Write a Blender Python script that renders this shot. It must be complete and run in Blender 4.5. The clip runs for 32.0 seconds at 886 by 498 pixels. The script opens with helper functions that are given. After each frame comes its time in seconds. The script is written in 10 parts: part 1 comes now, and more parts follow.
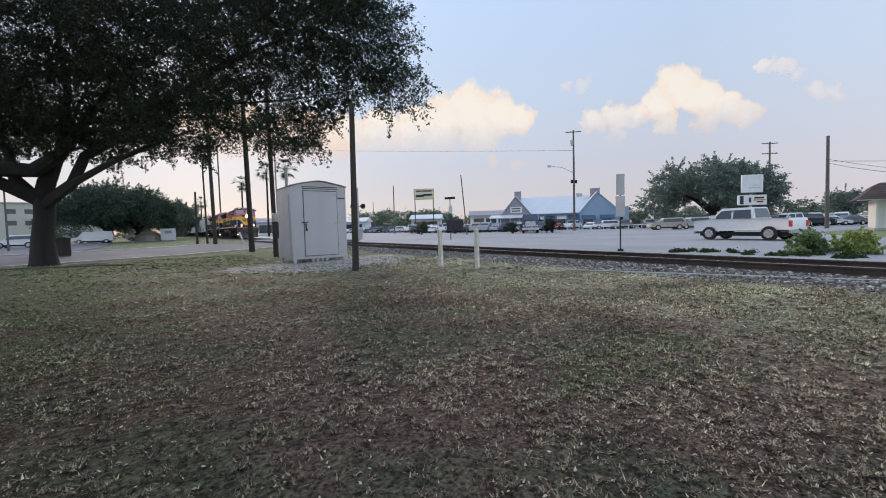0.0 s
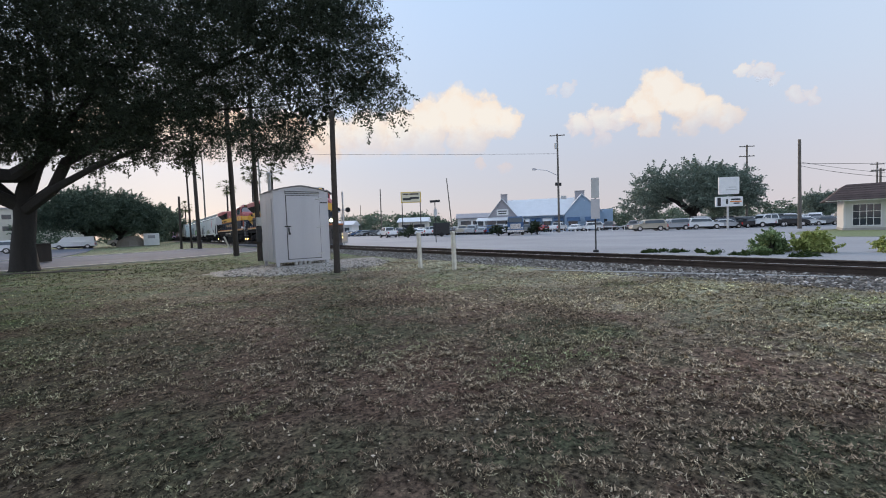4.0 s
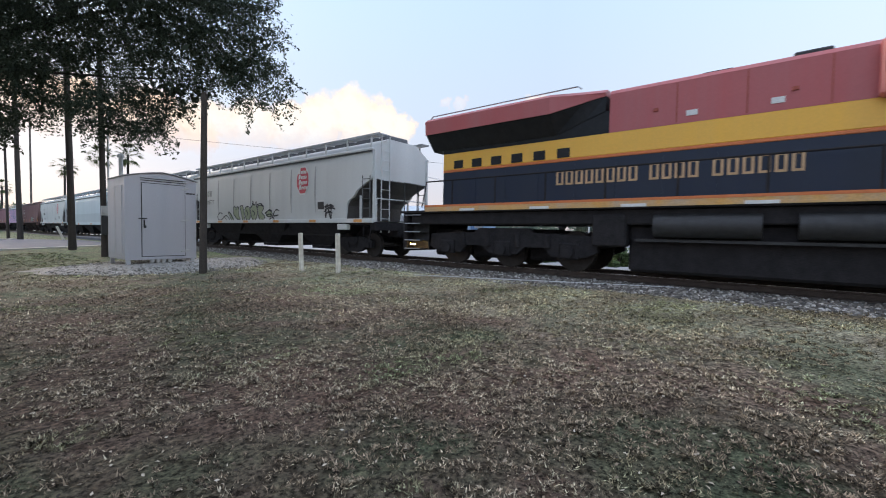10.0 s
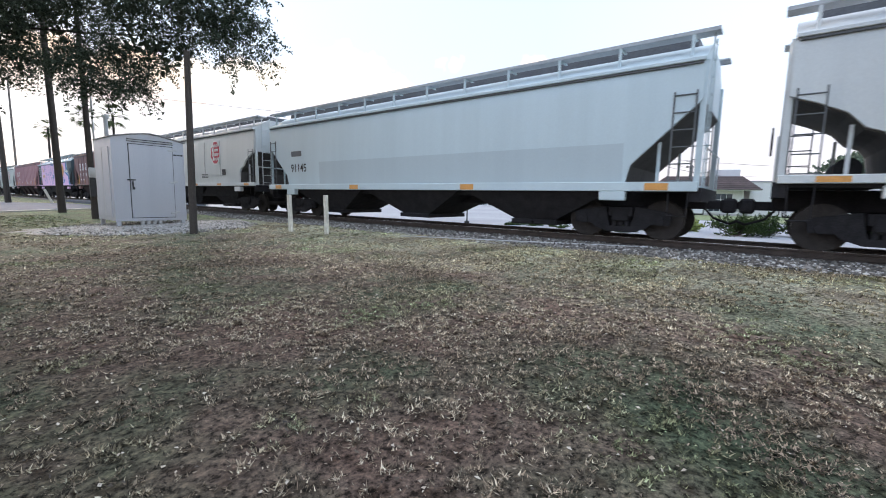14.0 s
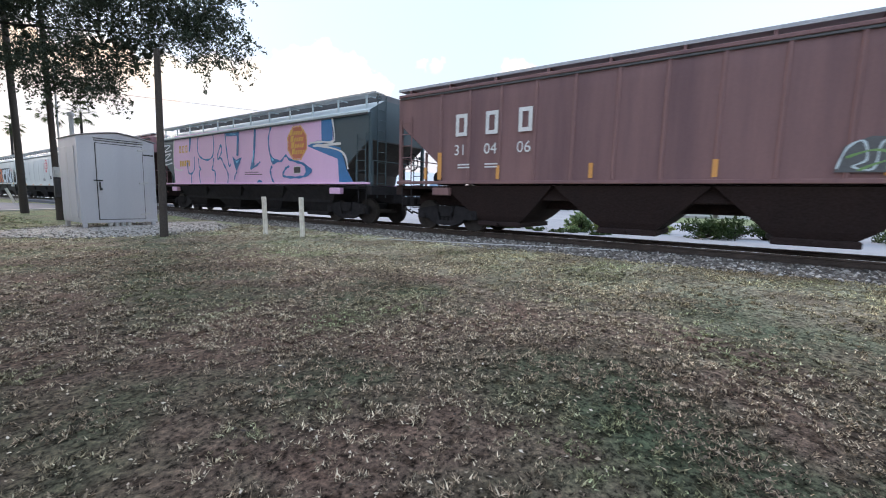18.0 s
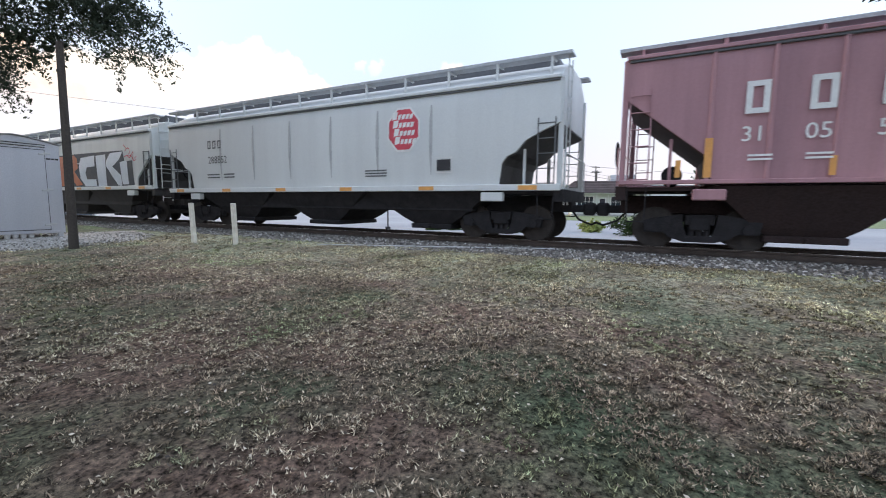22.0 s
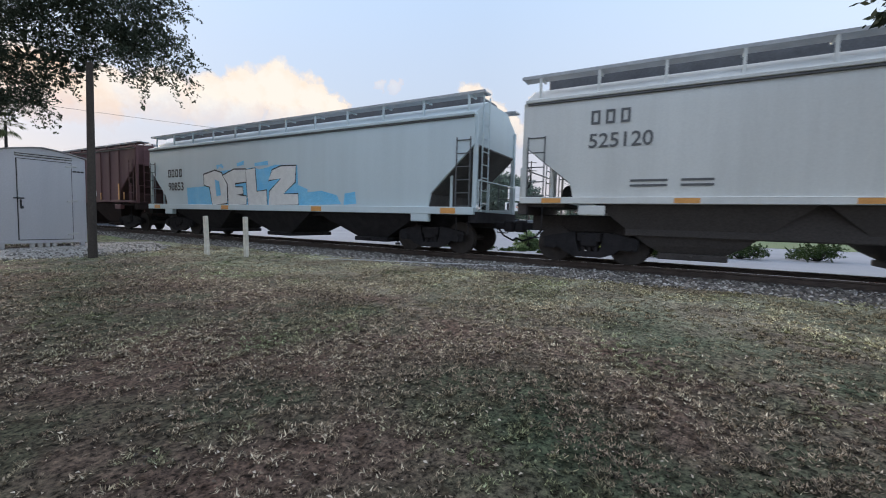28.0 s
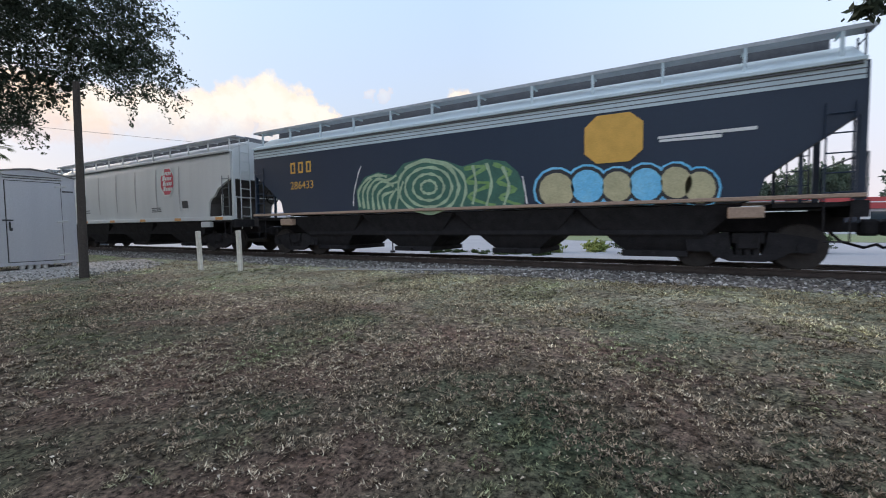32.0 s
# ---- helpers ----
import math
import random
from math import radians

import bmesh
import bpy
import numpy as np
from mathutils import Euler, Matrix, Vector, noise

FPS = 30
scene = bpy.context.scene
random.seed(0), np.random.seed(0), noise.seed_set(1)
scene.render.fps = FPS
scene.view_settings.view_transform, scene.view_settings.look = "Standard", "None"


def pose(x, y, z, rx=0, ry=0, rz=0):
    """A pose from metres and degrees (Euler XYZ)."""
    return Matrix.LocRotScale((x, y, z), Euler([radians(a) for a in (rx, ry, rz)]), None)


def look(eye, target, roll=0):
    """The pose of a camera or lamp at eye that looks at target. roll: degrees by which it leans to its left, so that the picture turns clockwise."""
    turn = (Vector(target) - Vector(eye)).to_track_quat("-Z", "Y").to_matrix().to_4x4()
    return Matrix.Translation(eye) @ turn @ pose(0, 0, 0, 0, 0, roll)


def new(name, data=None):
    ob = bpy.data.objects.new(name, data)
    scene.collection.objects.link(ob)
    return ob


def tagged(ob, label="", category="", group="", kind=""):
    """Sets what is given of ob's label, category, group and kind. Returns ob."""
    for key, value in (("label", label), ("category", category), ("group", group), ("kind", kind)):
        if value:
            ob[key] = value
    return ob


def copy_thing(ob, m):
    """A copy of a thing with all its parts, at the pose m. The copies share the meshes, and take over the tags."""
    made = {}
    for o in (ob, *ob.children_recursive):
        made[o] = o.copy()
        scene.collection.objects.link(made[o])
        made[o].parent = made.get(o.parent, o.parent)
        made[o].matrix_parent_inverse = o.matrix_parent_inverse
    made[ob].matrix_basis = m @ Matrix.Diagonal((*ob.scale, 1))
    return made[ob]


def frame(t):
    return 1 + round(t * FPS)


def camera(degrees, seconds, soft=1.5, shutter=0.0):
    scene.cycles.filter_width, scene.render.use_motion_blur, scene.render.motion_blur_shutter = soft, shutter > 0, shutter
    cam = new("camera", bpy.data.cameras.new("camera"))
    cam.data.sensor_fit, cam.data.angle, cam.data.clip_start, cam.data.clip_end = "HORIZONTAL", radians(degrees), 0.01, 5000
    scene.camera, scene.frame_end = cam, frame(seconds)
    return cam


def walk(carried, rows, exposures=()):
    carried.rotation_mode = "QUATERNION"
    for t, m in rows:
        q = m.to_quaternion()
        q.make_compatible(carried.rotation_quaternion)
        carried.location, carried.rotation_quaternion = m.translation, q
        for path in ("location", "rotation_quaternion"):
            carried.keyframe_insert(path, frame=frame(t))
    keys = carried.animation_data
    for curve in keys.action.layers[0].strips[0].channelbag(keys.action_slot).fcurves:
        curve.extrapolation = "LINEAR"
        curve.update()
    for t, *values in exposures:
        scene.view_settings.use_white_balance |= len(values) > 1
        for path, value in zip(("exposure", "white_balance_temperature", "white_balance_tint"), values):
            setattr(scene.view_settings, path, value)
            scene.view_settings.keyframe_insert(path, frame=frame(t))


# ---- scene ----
cam = camera(93.4, 32.0, soft=1.0, shutter=0.12)
PATH = [
    (0, (0.133, 0.319, 1.412), (1.266, 1.964, 1.305), -1.5),
    (0.5, (0.136, 0.321, 1.416), (1.283, 1.956, 1.309), -1.8),
    (1, (0.115, 0.289, 1.413), (1.271, 1.918, 1.304), -1.9),
    (1.5, (-0.022, 0.188, 1.394), (1.125, 1.821, 1.271), -2.2),
    (2, (-0.065, 0.034, 1.402), (1.082, 1.665, 1.253), -1.6),
    (2.5, (-0.003, -0.172, 1.385), (1.142, 1.461, 1.235), -0.8),
    (3, (0.024, -0.238, 1.377), (1.166, 1.397, 1.224), -0.2),
    (3.5, (0.116, -0.248, 1.405), (1.272, 1.381, 1.295), -1.2),
    (5.5, (0.145, -0.242, 1.414), (1.444, 1.277, 1.33), -1.6),
    (6, (0.159, -0.276, 1.46), (1.567, 1.142, 1.398), -0.7),
    (6.5, (0.175, -0.316, 1.469), (1.673, 1.008, 1.422), -0.6),
    (7, (0.256, -0.282, 1.453), (1.781, 1.01, 1.394), -0.1),
    (7.5, (0.299, -0.282, 1.435), (1.856, 0.971, 1.368), 0.1),
    (8, (0.281, -0.31, 1.429), (1.856, 0.92, 1.359), 0.6),
    (8.5, (0.289, -0.282, 1.416), (1.866, 0.946, 1.336), 0.6),
    (9, (0.271, -0.269, 1.421), (1.842, 0.965, 1.335), 0.9),
    (9.5, (0.252, -0.273, 1.405), (1.815, 0.972, 1.326), 1.0),
    (10, (0.246, -0.296, 1.41), (1.803, 0.957, 1.331), 1.0),
    (10.5, (0.288, -0.309, 1.399), (1.843, 0.946, 1.318), 0.4),
    (11, (0.323, -0.338, 1.447), (1.893, 0.899, 1.386), -0.3),
    (11.5, (0.163, -0.357, 1.397), (1.639, 0.994, 1.391), 0.4),
    (12, (0.127, -0.471, 1.388), (1.629, 0.85, 1.347), 0.4),
    (12.5, (0.16, -0.611, 1.38), (1.715, 0.638, 1.237), 0.3),
    (13, (0.138, -0.724, 1.348), (1.688, 0.525, 1.151), 2.1),
    (13.5, (0.145, -0.7, 1.318), (1.691, 0.548, 1.089), 1.0),
    (14, (0.152, -0.704, 1.306), (1.716, 0.519, 1.065), 1.2),
    (14.5, (0.207, -0.7, 1.305), (1.798, 0.488, 1.066), 1.4),
    (15, (0.213, -0.682, 1.293), (1.818, 0.487, 1.051), 1.6),
    (15.5, (0.214, -0.703, 1.318), (1.833, 0.441, 1.061), 1.8),
    (17.5, (0.184, -0.855, 1.385), (1.81, 0.283, 1.139), 1.3),
    (18, (0.185, -0.842, 1.367), (1.804, 0.309, 1.133), 1.5),
    (18.5, (0.194, -0.864, 1.376), (1.817, 0.282, 1.149), 1.7),
    (19, (0.205, -0.864, 1.36), (1.846, 0.258, 1.141), 1.7),
    (19.5, (0.216, -0.874, 1.358), (1.899, 0.189, 1.163), 1.1),
    (20, (0.226, -0.879, 1.359), (1.941, 0.131, 1.169), 0.7),
    (20.5, (0.209, -0.885, 1.37), (1.943, 0.093, 1.176), 0.5),
    (21, (0.195, -0.88, 1.373), (1.944, 0.072, 1.18), 0.6),
    (21.5, (0.203, -0.873, 1.364), (1.958, 0.067, 1.169), 0.6),
    (22, (0.206, -0.885, 1.375), (1.965, 0.042, 1.159), 0.6),
    (22.5, (0.203, -0.88, 1.367), (1.964, 0.043, 1.146), -1.9),
    (23, (0.204, -0.894, 1.368), (1.966, 0.027, 1.147), -2.0),
    (23.5, (0.21, -0.889, 1.36), (1.976, 0.027, 1.153), -1.8),
    (24, (0.202, -0.897, 1.369), (1.97, 0.016, 1.165), -1.3),
    (24.5, (0.221, -0.956, 1.371), (1.907, 0.101, 1.176), -1.2),
    (26.5, (0.248, -1.149, 1.389), (1.94, -0.095, 1.221), 0.7),
    (27, (0.244, -1.148, 1.384), (1.95, -0.116, 1.225), 1.3),
    (27.5, (0.24, -1.148, 1.386), (1.952, -0.125, 1.238), 1.5),
    (28, (0.234, -1.164, 1.392), (1.965, -0.172, 1.254), 1.6),
    (28.5, (0.226, -1.181, 1.399), (1.966, -0.204, 1.264), 1.6),
    (29, (0.23, -1.174, 1.384), (1.977, -0.209, 1.262), 1.5),
    (29.5, (0.228, -1.174, 1.391), (1.973, -0.203, 1.279), 1.1),
    (30, (0.229, -1.175, 1.392), (1.976, -0.207, 1.28), 0.3),
    (30.5, (0.248, -1.161, 1.378), (1.992, -0.189, 1.264), -0.3),
    (31, (0.252, -1.164, 1.383), (1.994, -0.19, 1.261), -0.4),
    (31.5, (0.252, -1.181, 1.385), (1.997, -0.211, 1.273), -0.6),
    (32, (0.253, -1.174, 1.382), (1.997, -0.199, 1.274), -0.6),
]
walk(cam, [(t, look(eye, target, roll)) for t, eye, target, roll in PATH], [(t, stops, 6500, 14) for t, stops in ((0, 1.88), (3.5, 1.88), (6, 1.85), (7, 1.6), (8, 2.22), (9, 2.1), (10, 2.18), (11, 1.98), (12, 2.05), (13, 2.5), (14, 2.62), (15, 2.38), (16, 2.2), (17.5, 2.2), (18, 2.52), (19, 2.15), (20, 2.25), (21, 2.3), (22, 2.45), (24, 2.1), (26, 2.02), (29, 2.0), (30, 2.02), (31, 2.36), (32, 2.1))])

# ---- light ----
world = bpy.data.worlds.new("dusk_sky")
scene.world = world
world.use_nodes = True
wn = world.node_tree.nodes
sky = wn.new("ShaderNodeTexSky")
sky.sky_type = "NISHITA"
sky.sun_disc = False
SUN_ELEVATION, SUN_AZIMUTH = 16.0, 4.0     # degrees above the horizon, and clockwise from +y
sky.sun_elevation = radians(SUN_ELEVATION)
sky.sun_rotation = radians(SUN_AZIMUTH)
sky.air_density, sky.dust_density, sky.ozone_density = 1.0, 0.4, 1.5
wn["Background"].inputs["Strength"].default_value = 0.10
world.node_tree.links.new(sky.outputs["Color"], wn["Background"].inputs["Color"])

sun_data = bpy.data.lights.new("sun", "SUN")
sun_data.energy, sun_data.angle, sun_data.color = 0.6, radians(25), (1.0, 0.82, 0.62)
sun = new("sun", sun_data)
sun.matrix_world = look((0, 0, 50), Vector((0, 0, 50)) - Vector((math.sin(radians(SUN_AZIMUTH)), math.cos(radians(SUN_AZIMUTH)), math.tan(radians(SUN_ELEVATION)))))


# ---- mesh helpers ----


class Shape:
    """Collects vertices and faces of one mesh."""

    def __init__(self):
        self.v, self.f = [], []

    def add(self, verts, faces):
        n = len(self.v)
        self.v += [tuple(p) for p in verts]
        self.f += [tuple(i + n for i in f) for f in faces]
        return self

    def box(self, x0, x1, y0, y1, z0, z1):
        return self.add([(x, y, z) for z in (z0, z1) for y in (y0, y1) for x in (x0, x1)],
                        [(0, 2, 3, 1), (4, 5, 7, 6), (0, 1, 5, 4), (2, 6, 7, 3), (0, 4, 6, 2), (1, 3, 7, 5)])

    def bev(self, x0, x1, y0, y1, z0, z1, b):
        """A box with chamfered edges."""
        lo, hi = (x0, y0, z0), (x1, y1, z1)
        verts, index = [], {}
        for c in ((i, j, k) for i in (0, 1) for j in (0, 1) for k in (0, 1)):
            for a in range(3):
                p = [hi[n] if c[n] else lo[n] for n in range(3)]
                for n in range(3):
                    if n != a:
                        p[n] += -b if c[n] else b
                index[c, a] = len(verts)
                verts.append(p)
        faces = []
        for a in range(3):
            u, w = [n for n in range(3) if n != a]
            for s in (0, 1):
                quad = []
                for cu, cw in ((0, 0), (1, 0), (1, 1), (0, 1)):
                    c = [0, 0, 0]
                    c[a], c[u], c[w] = s, cu, cw
                    quad.append(index[tuple(c), a])
                faces.append(tuple(quad if (s == 1) == (a != 1) else quad[::-1]))
            for su in (0, 1):
                for sw in (0, 1):
                    c0, c1 = [0, 0, 0], [0, 0, 0]
                    c0[u] = c1[u] = su
                    c0[w] = c1[w] = sw
                    c1[a] = 1
                    c0, c1 = tuple(c0), tuple(c1)
                    faces.append((index[c0, u], index[c1, u], index[c1, w], index[c0, w]))
        for c in ((i, j, k) for i in (0, 1) for j in (0, 1) for k in (0, 1)):
            faces.append((index[c, 0], index[c, 1], index[c, 2]))
        return self.add(verts, faces)

    def tube(self, a, b, r, n=8, r2=None, caps=True):
        a, b = Vector(a), Vector(b)
        r2 = r if r2 is None else r2
        d = (b - a).normalized()
        u = d.orthogonal().normalized()
        w = d.cross(u)
        ring = [(math.cos(2 * math.pi * i / n), math.sin(2 * math.pi * i / n)) for i in range(n)]
        verts = [a + r * (c * u + s * w) for c, s in ring] + [b + r2 * (c * u + s * w) for c, s in ring]
        faces = [(i, (i + 1) % n, n + (i + 1) % n, n + i) for i in range(n)]
        if caps:
            faces += [tuple(range(n))[::-1], tuple(range(n, 2 * n))]
        return self.add(verts, faces)

    def pipe(self, points, r, n=6):
        for a, b in zip(points, points[1:]):
            self.tube(a, b, r, n)
        return self

    def prism(self, outline, axis, a, b):
        """An outline of (u, w) pairs drawn out along an axis from a to b."""
        def at(u, w, s):
            return {"x": (s, u, w), "y": (u, s, w), "z": (u, w, s)}[axis]
        n = len(outline)
        verts = [at(u, w, a) for u, w in outline] + [at(u, w, b) for u, w in outline]
        return self.add(verts, [tuple(range(n))[::-1], tuple(range(n, 2 * n))] + [(i, (i + 1) % n, n + (i + 1) % n, n + i) for i in range(n)])

    def loft(self, rings, closed=True):
        """Rings of equally many points, joined one to the next, with end caps."""
        n = len(rings[0])
        verts = [p for ring in rings for p in ring]
        faces = []
        for k in range(len(rings) - 1):
            for i in range(n if closed else n - 1):
                faces.append((k * n + i, k * n + (i + 1) % n, (k + 1) * n + (i + 1) % n, (k + 1) * n + i))
        if closed:
            faces += [tuple(range(n))[::-1], tuple(range((len(rings) - 1) * n, len(rings) * n))]
        return self.add(verts, faces)

    def lathe(self, profile, n=16, at=(0, 0, 0)):
        rings = [[(at[0] + r * math.cos(2 * math.pi * i / n), at[1] + r * math.sin(2 * math.pi * i / n), at[2] + z) for i in range(n)] for r, z in profile]
        return self.loft(rings)

    def mesh(self, name, material, smooth=False):
        me = bpy.data.meshes.new(name)
        me.from_pydata(self.v, [], self.f)
        if material:
            me.materials.append(material)
        bm = bmesh.new()
        bm.from_mesh(me)
        bmesh.ops.recalc_face_normals(bm, faces=bm.faces)
        bm.to_mesh(me)
        bm.free()
        if smooth:
            me.shade_smooth()
            me.set_sharp_from_angle(angle=radians(40))
        return me


def part(name, shape, material, parent, label="", smooth=False, kind=""):
    """Links a Shape, or a mesh made before, as one mesh object under parent."""
    me = shape.mesh(name, material, smooth) if isinstance(shape, Shape) else shape
    ob = new(name, me)
    if parent:
        ob.parent = parent
    return tagged(ob, label=label, kind=kind)


def thing(name, label, category, group="", at=None):
    ob = new(name)
    ob.empty_display_size = 0.2
    if at:
        ob.matrix_basis = at
    return tagged(ob, label=label, category=category, group=group)


def structure(name, shape, material, label="", smooth=False):
    me = shape.mesh(name, material, smooth) if isinstance(shape, Shape) else shape
    return tagged(new(name, me), label=label, kind="structure")


# ---- materials ----


def material(name, color, rough=0.6, metal=0.0, vary=0.25, scale=3.0, grain=40.0, bump=0.02, tint=None, streaks=0.0, emit=None, spec=0.5, per=0.0):
    """A surface with broad stains, fine grain and relief. tint: the colour that the stains go to. streaks: dirt running down. per: variation from object to object."""
    m = bpy.data.materials.new(name)
    m.use_nodes = True
    t = m.node_tree
    bsdf = t.nodes["Principled BSDF"]
    bsdf.inputs["Roughness"].default_value = rough
    bsdf.inputs["Metallic"].default_value = metal
    bsdf.inputs["Specular IOR Level"].default_value = spec
    coord = t.nodes.new("ShaderNodeTexCoord")
    broad = t.nodes.new("ShaderNodeTexNoise")
    broad.inputs["Scale"].default_value, broad.inputs["Detail"].default_value, broad.inputs["Roughness"].default_value = scale, 6, 0.62
    fine = t.nodes.new("ShaderNodeTexNoise")
    fine.inputs["Scale"].default_value, fine.inputs["Detail"].default_value = grain, 3
    for n in (broad, fine):
        t.links.new(coord.outputs["Object"], n.inputs["Vector"])
    if streaks:
        mapping = t.nodes.new("ShaderNodeMapping")
        mapping.inputs["Scale"].default_value = (1.1, 1.1, 0.09)
        t.links.new(coord.outputs["Object"], mapping.inputs["Vector"])
        t.links.new(mapping.outputs["Vector"], broad.inputs["Vector"])
    ramp = t.nodes.new("ShaderNodeMapRange")
    ramp.inputs["From Min"].default_value, ramp.inputs["From Max"].default_value = 0.35, 0.72
    t.links.new(broad.outputs["Fac"], ramp.inputs["Value"])
    other = tint or tuple(c * (1 - vary) for c in color)
    mix = t.nodes.new("ShaderNodeMix")
    mix.data_type = "RGBA"
    mix.inputs["A"].default_value, mix.inputs["B"].default_value = (*color, 1), (*other, 1)
    if streaks:
        scaled = t.nodes.new("ShaderNodeMath")
        scaled.operation = "MULTIPLY"
        scaled.inputs[1].default_value = streaks
        t.links.new(ramp.outputs["Result"], scaled.inputs[0])
        t.links.new(scaled.outputs[0], mix.inputs["Factor"])
    else:
        t.links.new(ramp.outputs["Result"], mix.inputs["Factor"])
    shade = t.nodes.new("ShaderNodeMapRange")
    shade.inputs["From Min"].default_value, shade.inputs["From Max"].default_value = 0.3, 0.7
    shade.inputs["To Min"].default_value, shade.inputs["To Max"].default_value = 1 - vary * 0.7, 1 + vary * 0.5
    t.links.new(fine.outputs["Fac"], shade.inputs["Value"])
    out = t.nodes.new("ShaderNodeMix")
    out.data_type, out.blend_type = "RGBA", "MULTIPLY"
    out.inputs["Factor"].default_value = 1.0
    t.links.new(mix.outputs["Result"], out.inputs["A"])
    t.links.new(shade.outputs["Result"], out.inputs["B"])
    last = out
    if per:
        info = t.nodes.new("ShaderNodeObjectInfo")
        spread = t.nodes.new("ShaderNodeMapRange")
        spread.inputs["To Min"].default_value, spread.inputs["To Max"].default_value = 1 - per, 1 + per
        t.links.new(info.outputs["Random"], spread.inputs["Value"])
        last = t.nodes.new("ShaderNodeMix")
        last.data_type, last.blend_type = "RGBA", "MULTIPLY"
        last.inputs["Factor"].default_value = 1.0
        t.links.new(out.outputs["Result"], last.inputs["A"])
        t.links.new(spread.outputs["Result"], last.inputs["B"])
    t.links.new(last.outputs["Result"], bsdf.inputs["Base Color"])
    wear = t.nodes.new("ShaderNodeMapRange")
    wear.inputs["To Min"].default_value, wear.inputs["To Max"].default_value = max(rough - 0.12, 0.02), min(rough + 0.15, 1)
    t.links.new(broad.outputs["Fac"], wear.inputs["Value"])
    t.links.new(wear.outputs["Result"], bsdf.inputs["Roughness"])
    if bump:
        b = t.nodes.new("ShaderNodeBump")
        b.inputs["Strength"].default_value, b.inputs["Distance"].default_value = 0.6, bump
        t.links.new(fine.outputs["Fac"], b.inputs["Height"])
        t.links.new(b.outputs["Normal"], bsdf.inputs["Normal"])
    if emit:
        bsdf.inputs["Emission Color"].default_value = (*emit[0], 1)
        bsdf.inputs["Emission Strength"].default_value = emit[1]
    return m


def glass_material(name, color=(0.03, 0.04, 0.05), rough=0.05):
    m = bpy.data.materials.new(name)
    m.use_nodes = True
    b = m.node_tree.nodes["Principled BSDF"]
    b.inputs["Base Color"].default_value = (*color, 1)
    b.inputs["Roughness"].default_value = rough
    b.inputs["Specular IOR Level"].default_value = 0.8
    return m


M = {}
M["rail_steel"] = material("rail_steel", (0.075, 0.055, 0.045), 0.6, 0.3, 0.4, 4, 60, 0.002)
M["rail_head"] = material("rail_head", (0.5, 0.48, 0.46), 0.25, 0.9, 0.2, 5, 50, 0.0)
M["tie_wood"] = material("tie_wood", (0.055, 0.045, 0.038), 0.9, 0, 0.4, 6, 50, 0.01, per=0.3)
M["pole_wood"] = material("pole_wood", (0.058, 0.046, 0.037), 0.9, 0, 0.4, 2.5, 30, 0.015, streaks=0.8, tint=(0.034, 0.028, 0.024))
M["grey_wood"] = material("grey_wood", (0.16, 0.14, 0.12), 0.9, 0, 0.35, 2.5, 30, 0.012)
M["white_post"] = material("white_post", (0.72, 0.68, 0.58), 0.7, 0, 0.2, 5, 40, 0.004, tint=(0.5, 0.45, 0.37))
M["galvanised"] = material("galvanised", (0.53, 0.535, 0.565), 0.36, 0.65, 0.12, 1.3, 30, 0.0025, tint=(0.43, 0.44, 0.475), streaks=0.5)
M["roof_edge"] = material("roof_edge", (0.36, 0.35, 0.35), 0.5, 0.4, 0.2, 2, 30, 0.003)
M["dark_steel"] = material("dark_steel", (0.05, 0.05, 0.052), 0.6, 0.4, 0.3, 5, 40, 0.003)
M["conduit_grey"] = material("conduit_grey", (0.55, 0.55, 0.54), 0.5, 0, 0.15, 5, 40, 0.002)
M["rubber"] = material("rubber", (0.02, 0.02, 0.02), 0.85, 0, 0.2, 6, 60, 0.004)
M["glass"] = glass_material("glass")
M["lamp_glow"] = material("lamp_glow", (0.9, 0.85, 0.7), 0.3, emit=((1.0, 0.80, 0.45), 12.0), bump=0)
M["amber_glow"] = material("amber_glow", (0.9, 0.6, 0.2), 0.3, emit=((1.0, 0.6, 0.15), 8.0), bump=0)
M["number_glow"] = material("number_glow", (0.9, 0.75, 0.3), 0.4, emit=((1.0, 0.66, 0.16), 0.42), bump=0)

# ---- ground, street and track ----
# The track runs along y; the train comes from +y. Rail tops lie at RAIL_Z.
TRACK_X, RAIL_Z = 12.05, 0.42


def ground_height(x):
    """The lawn rises gently to the track."""
    return float(np.interp(x, [-30, -2, 2, 8.5, 9.4, 15.0, 17.0, 3000], [0, 0, 0.03, 0.17, 0.20, 0.20, 0.12, 0.10]))


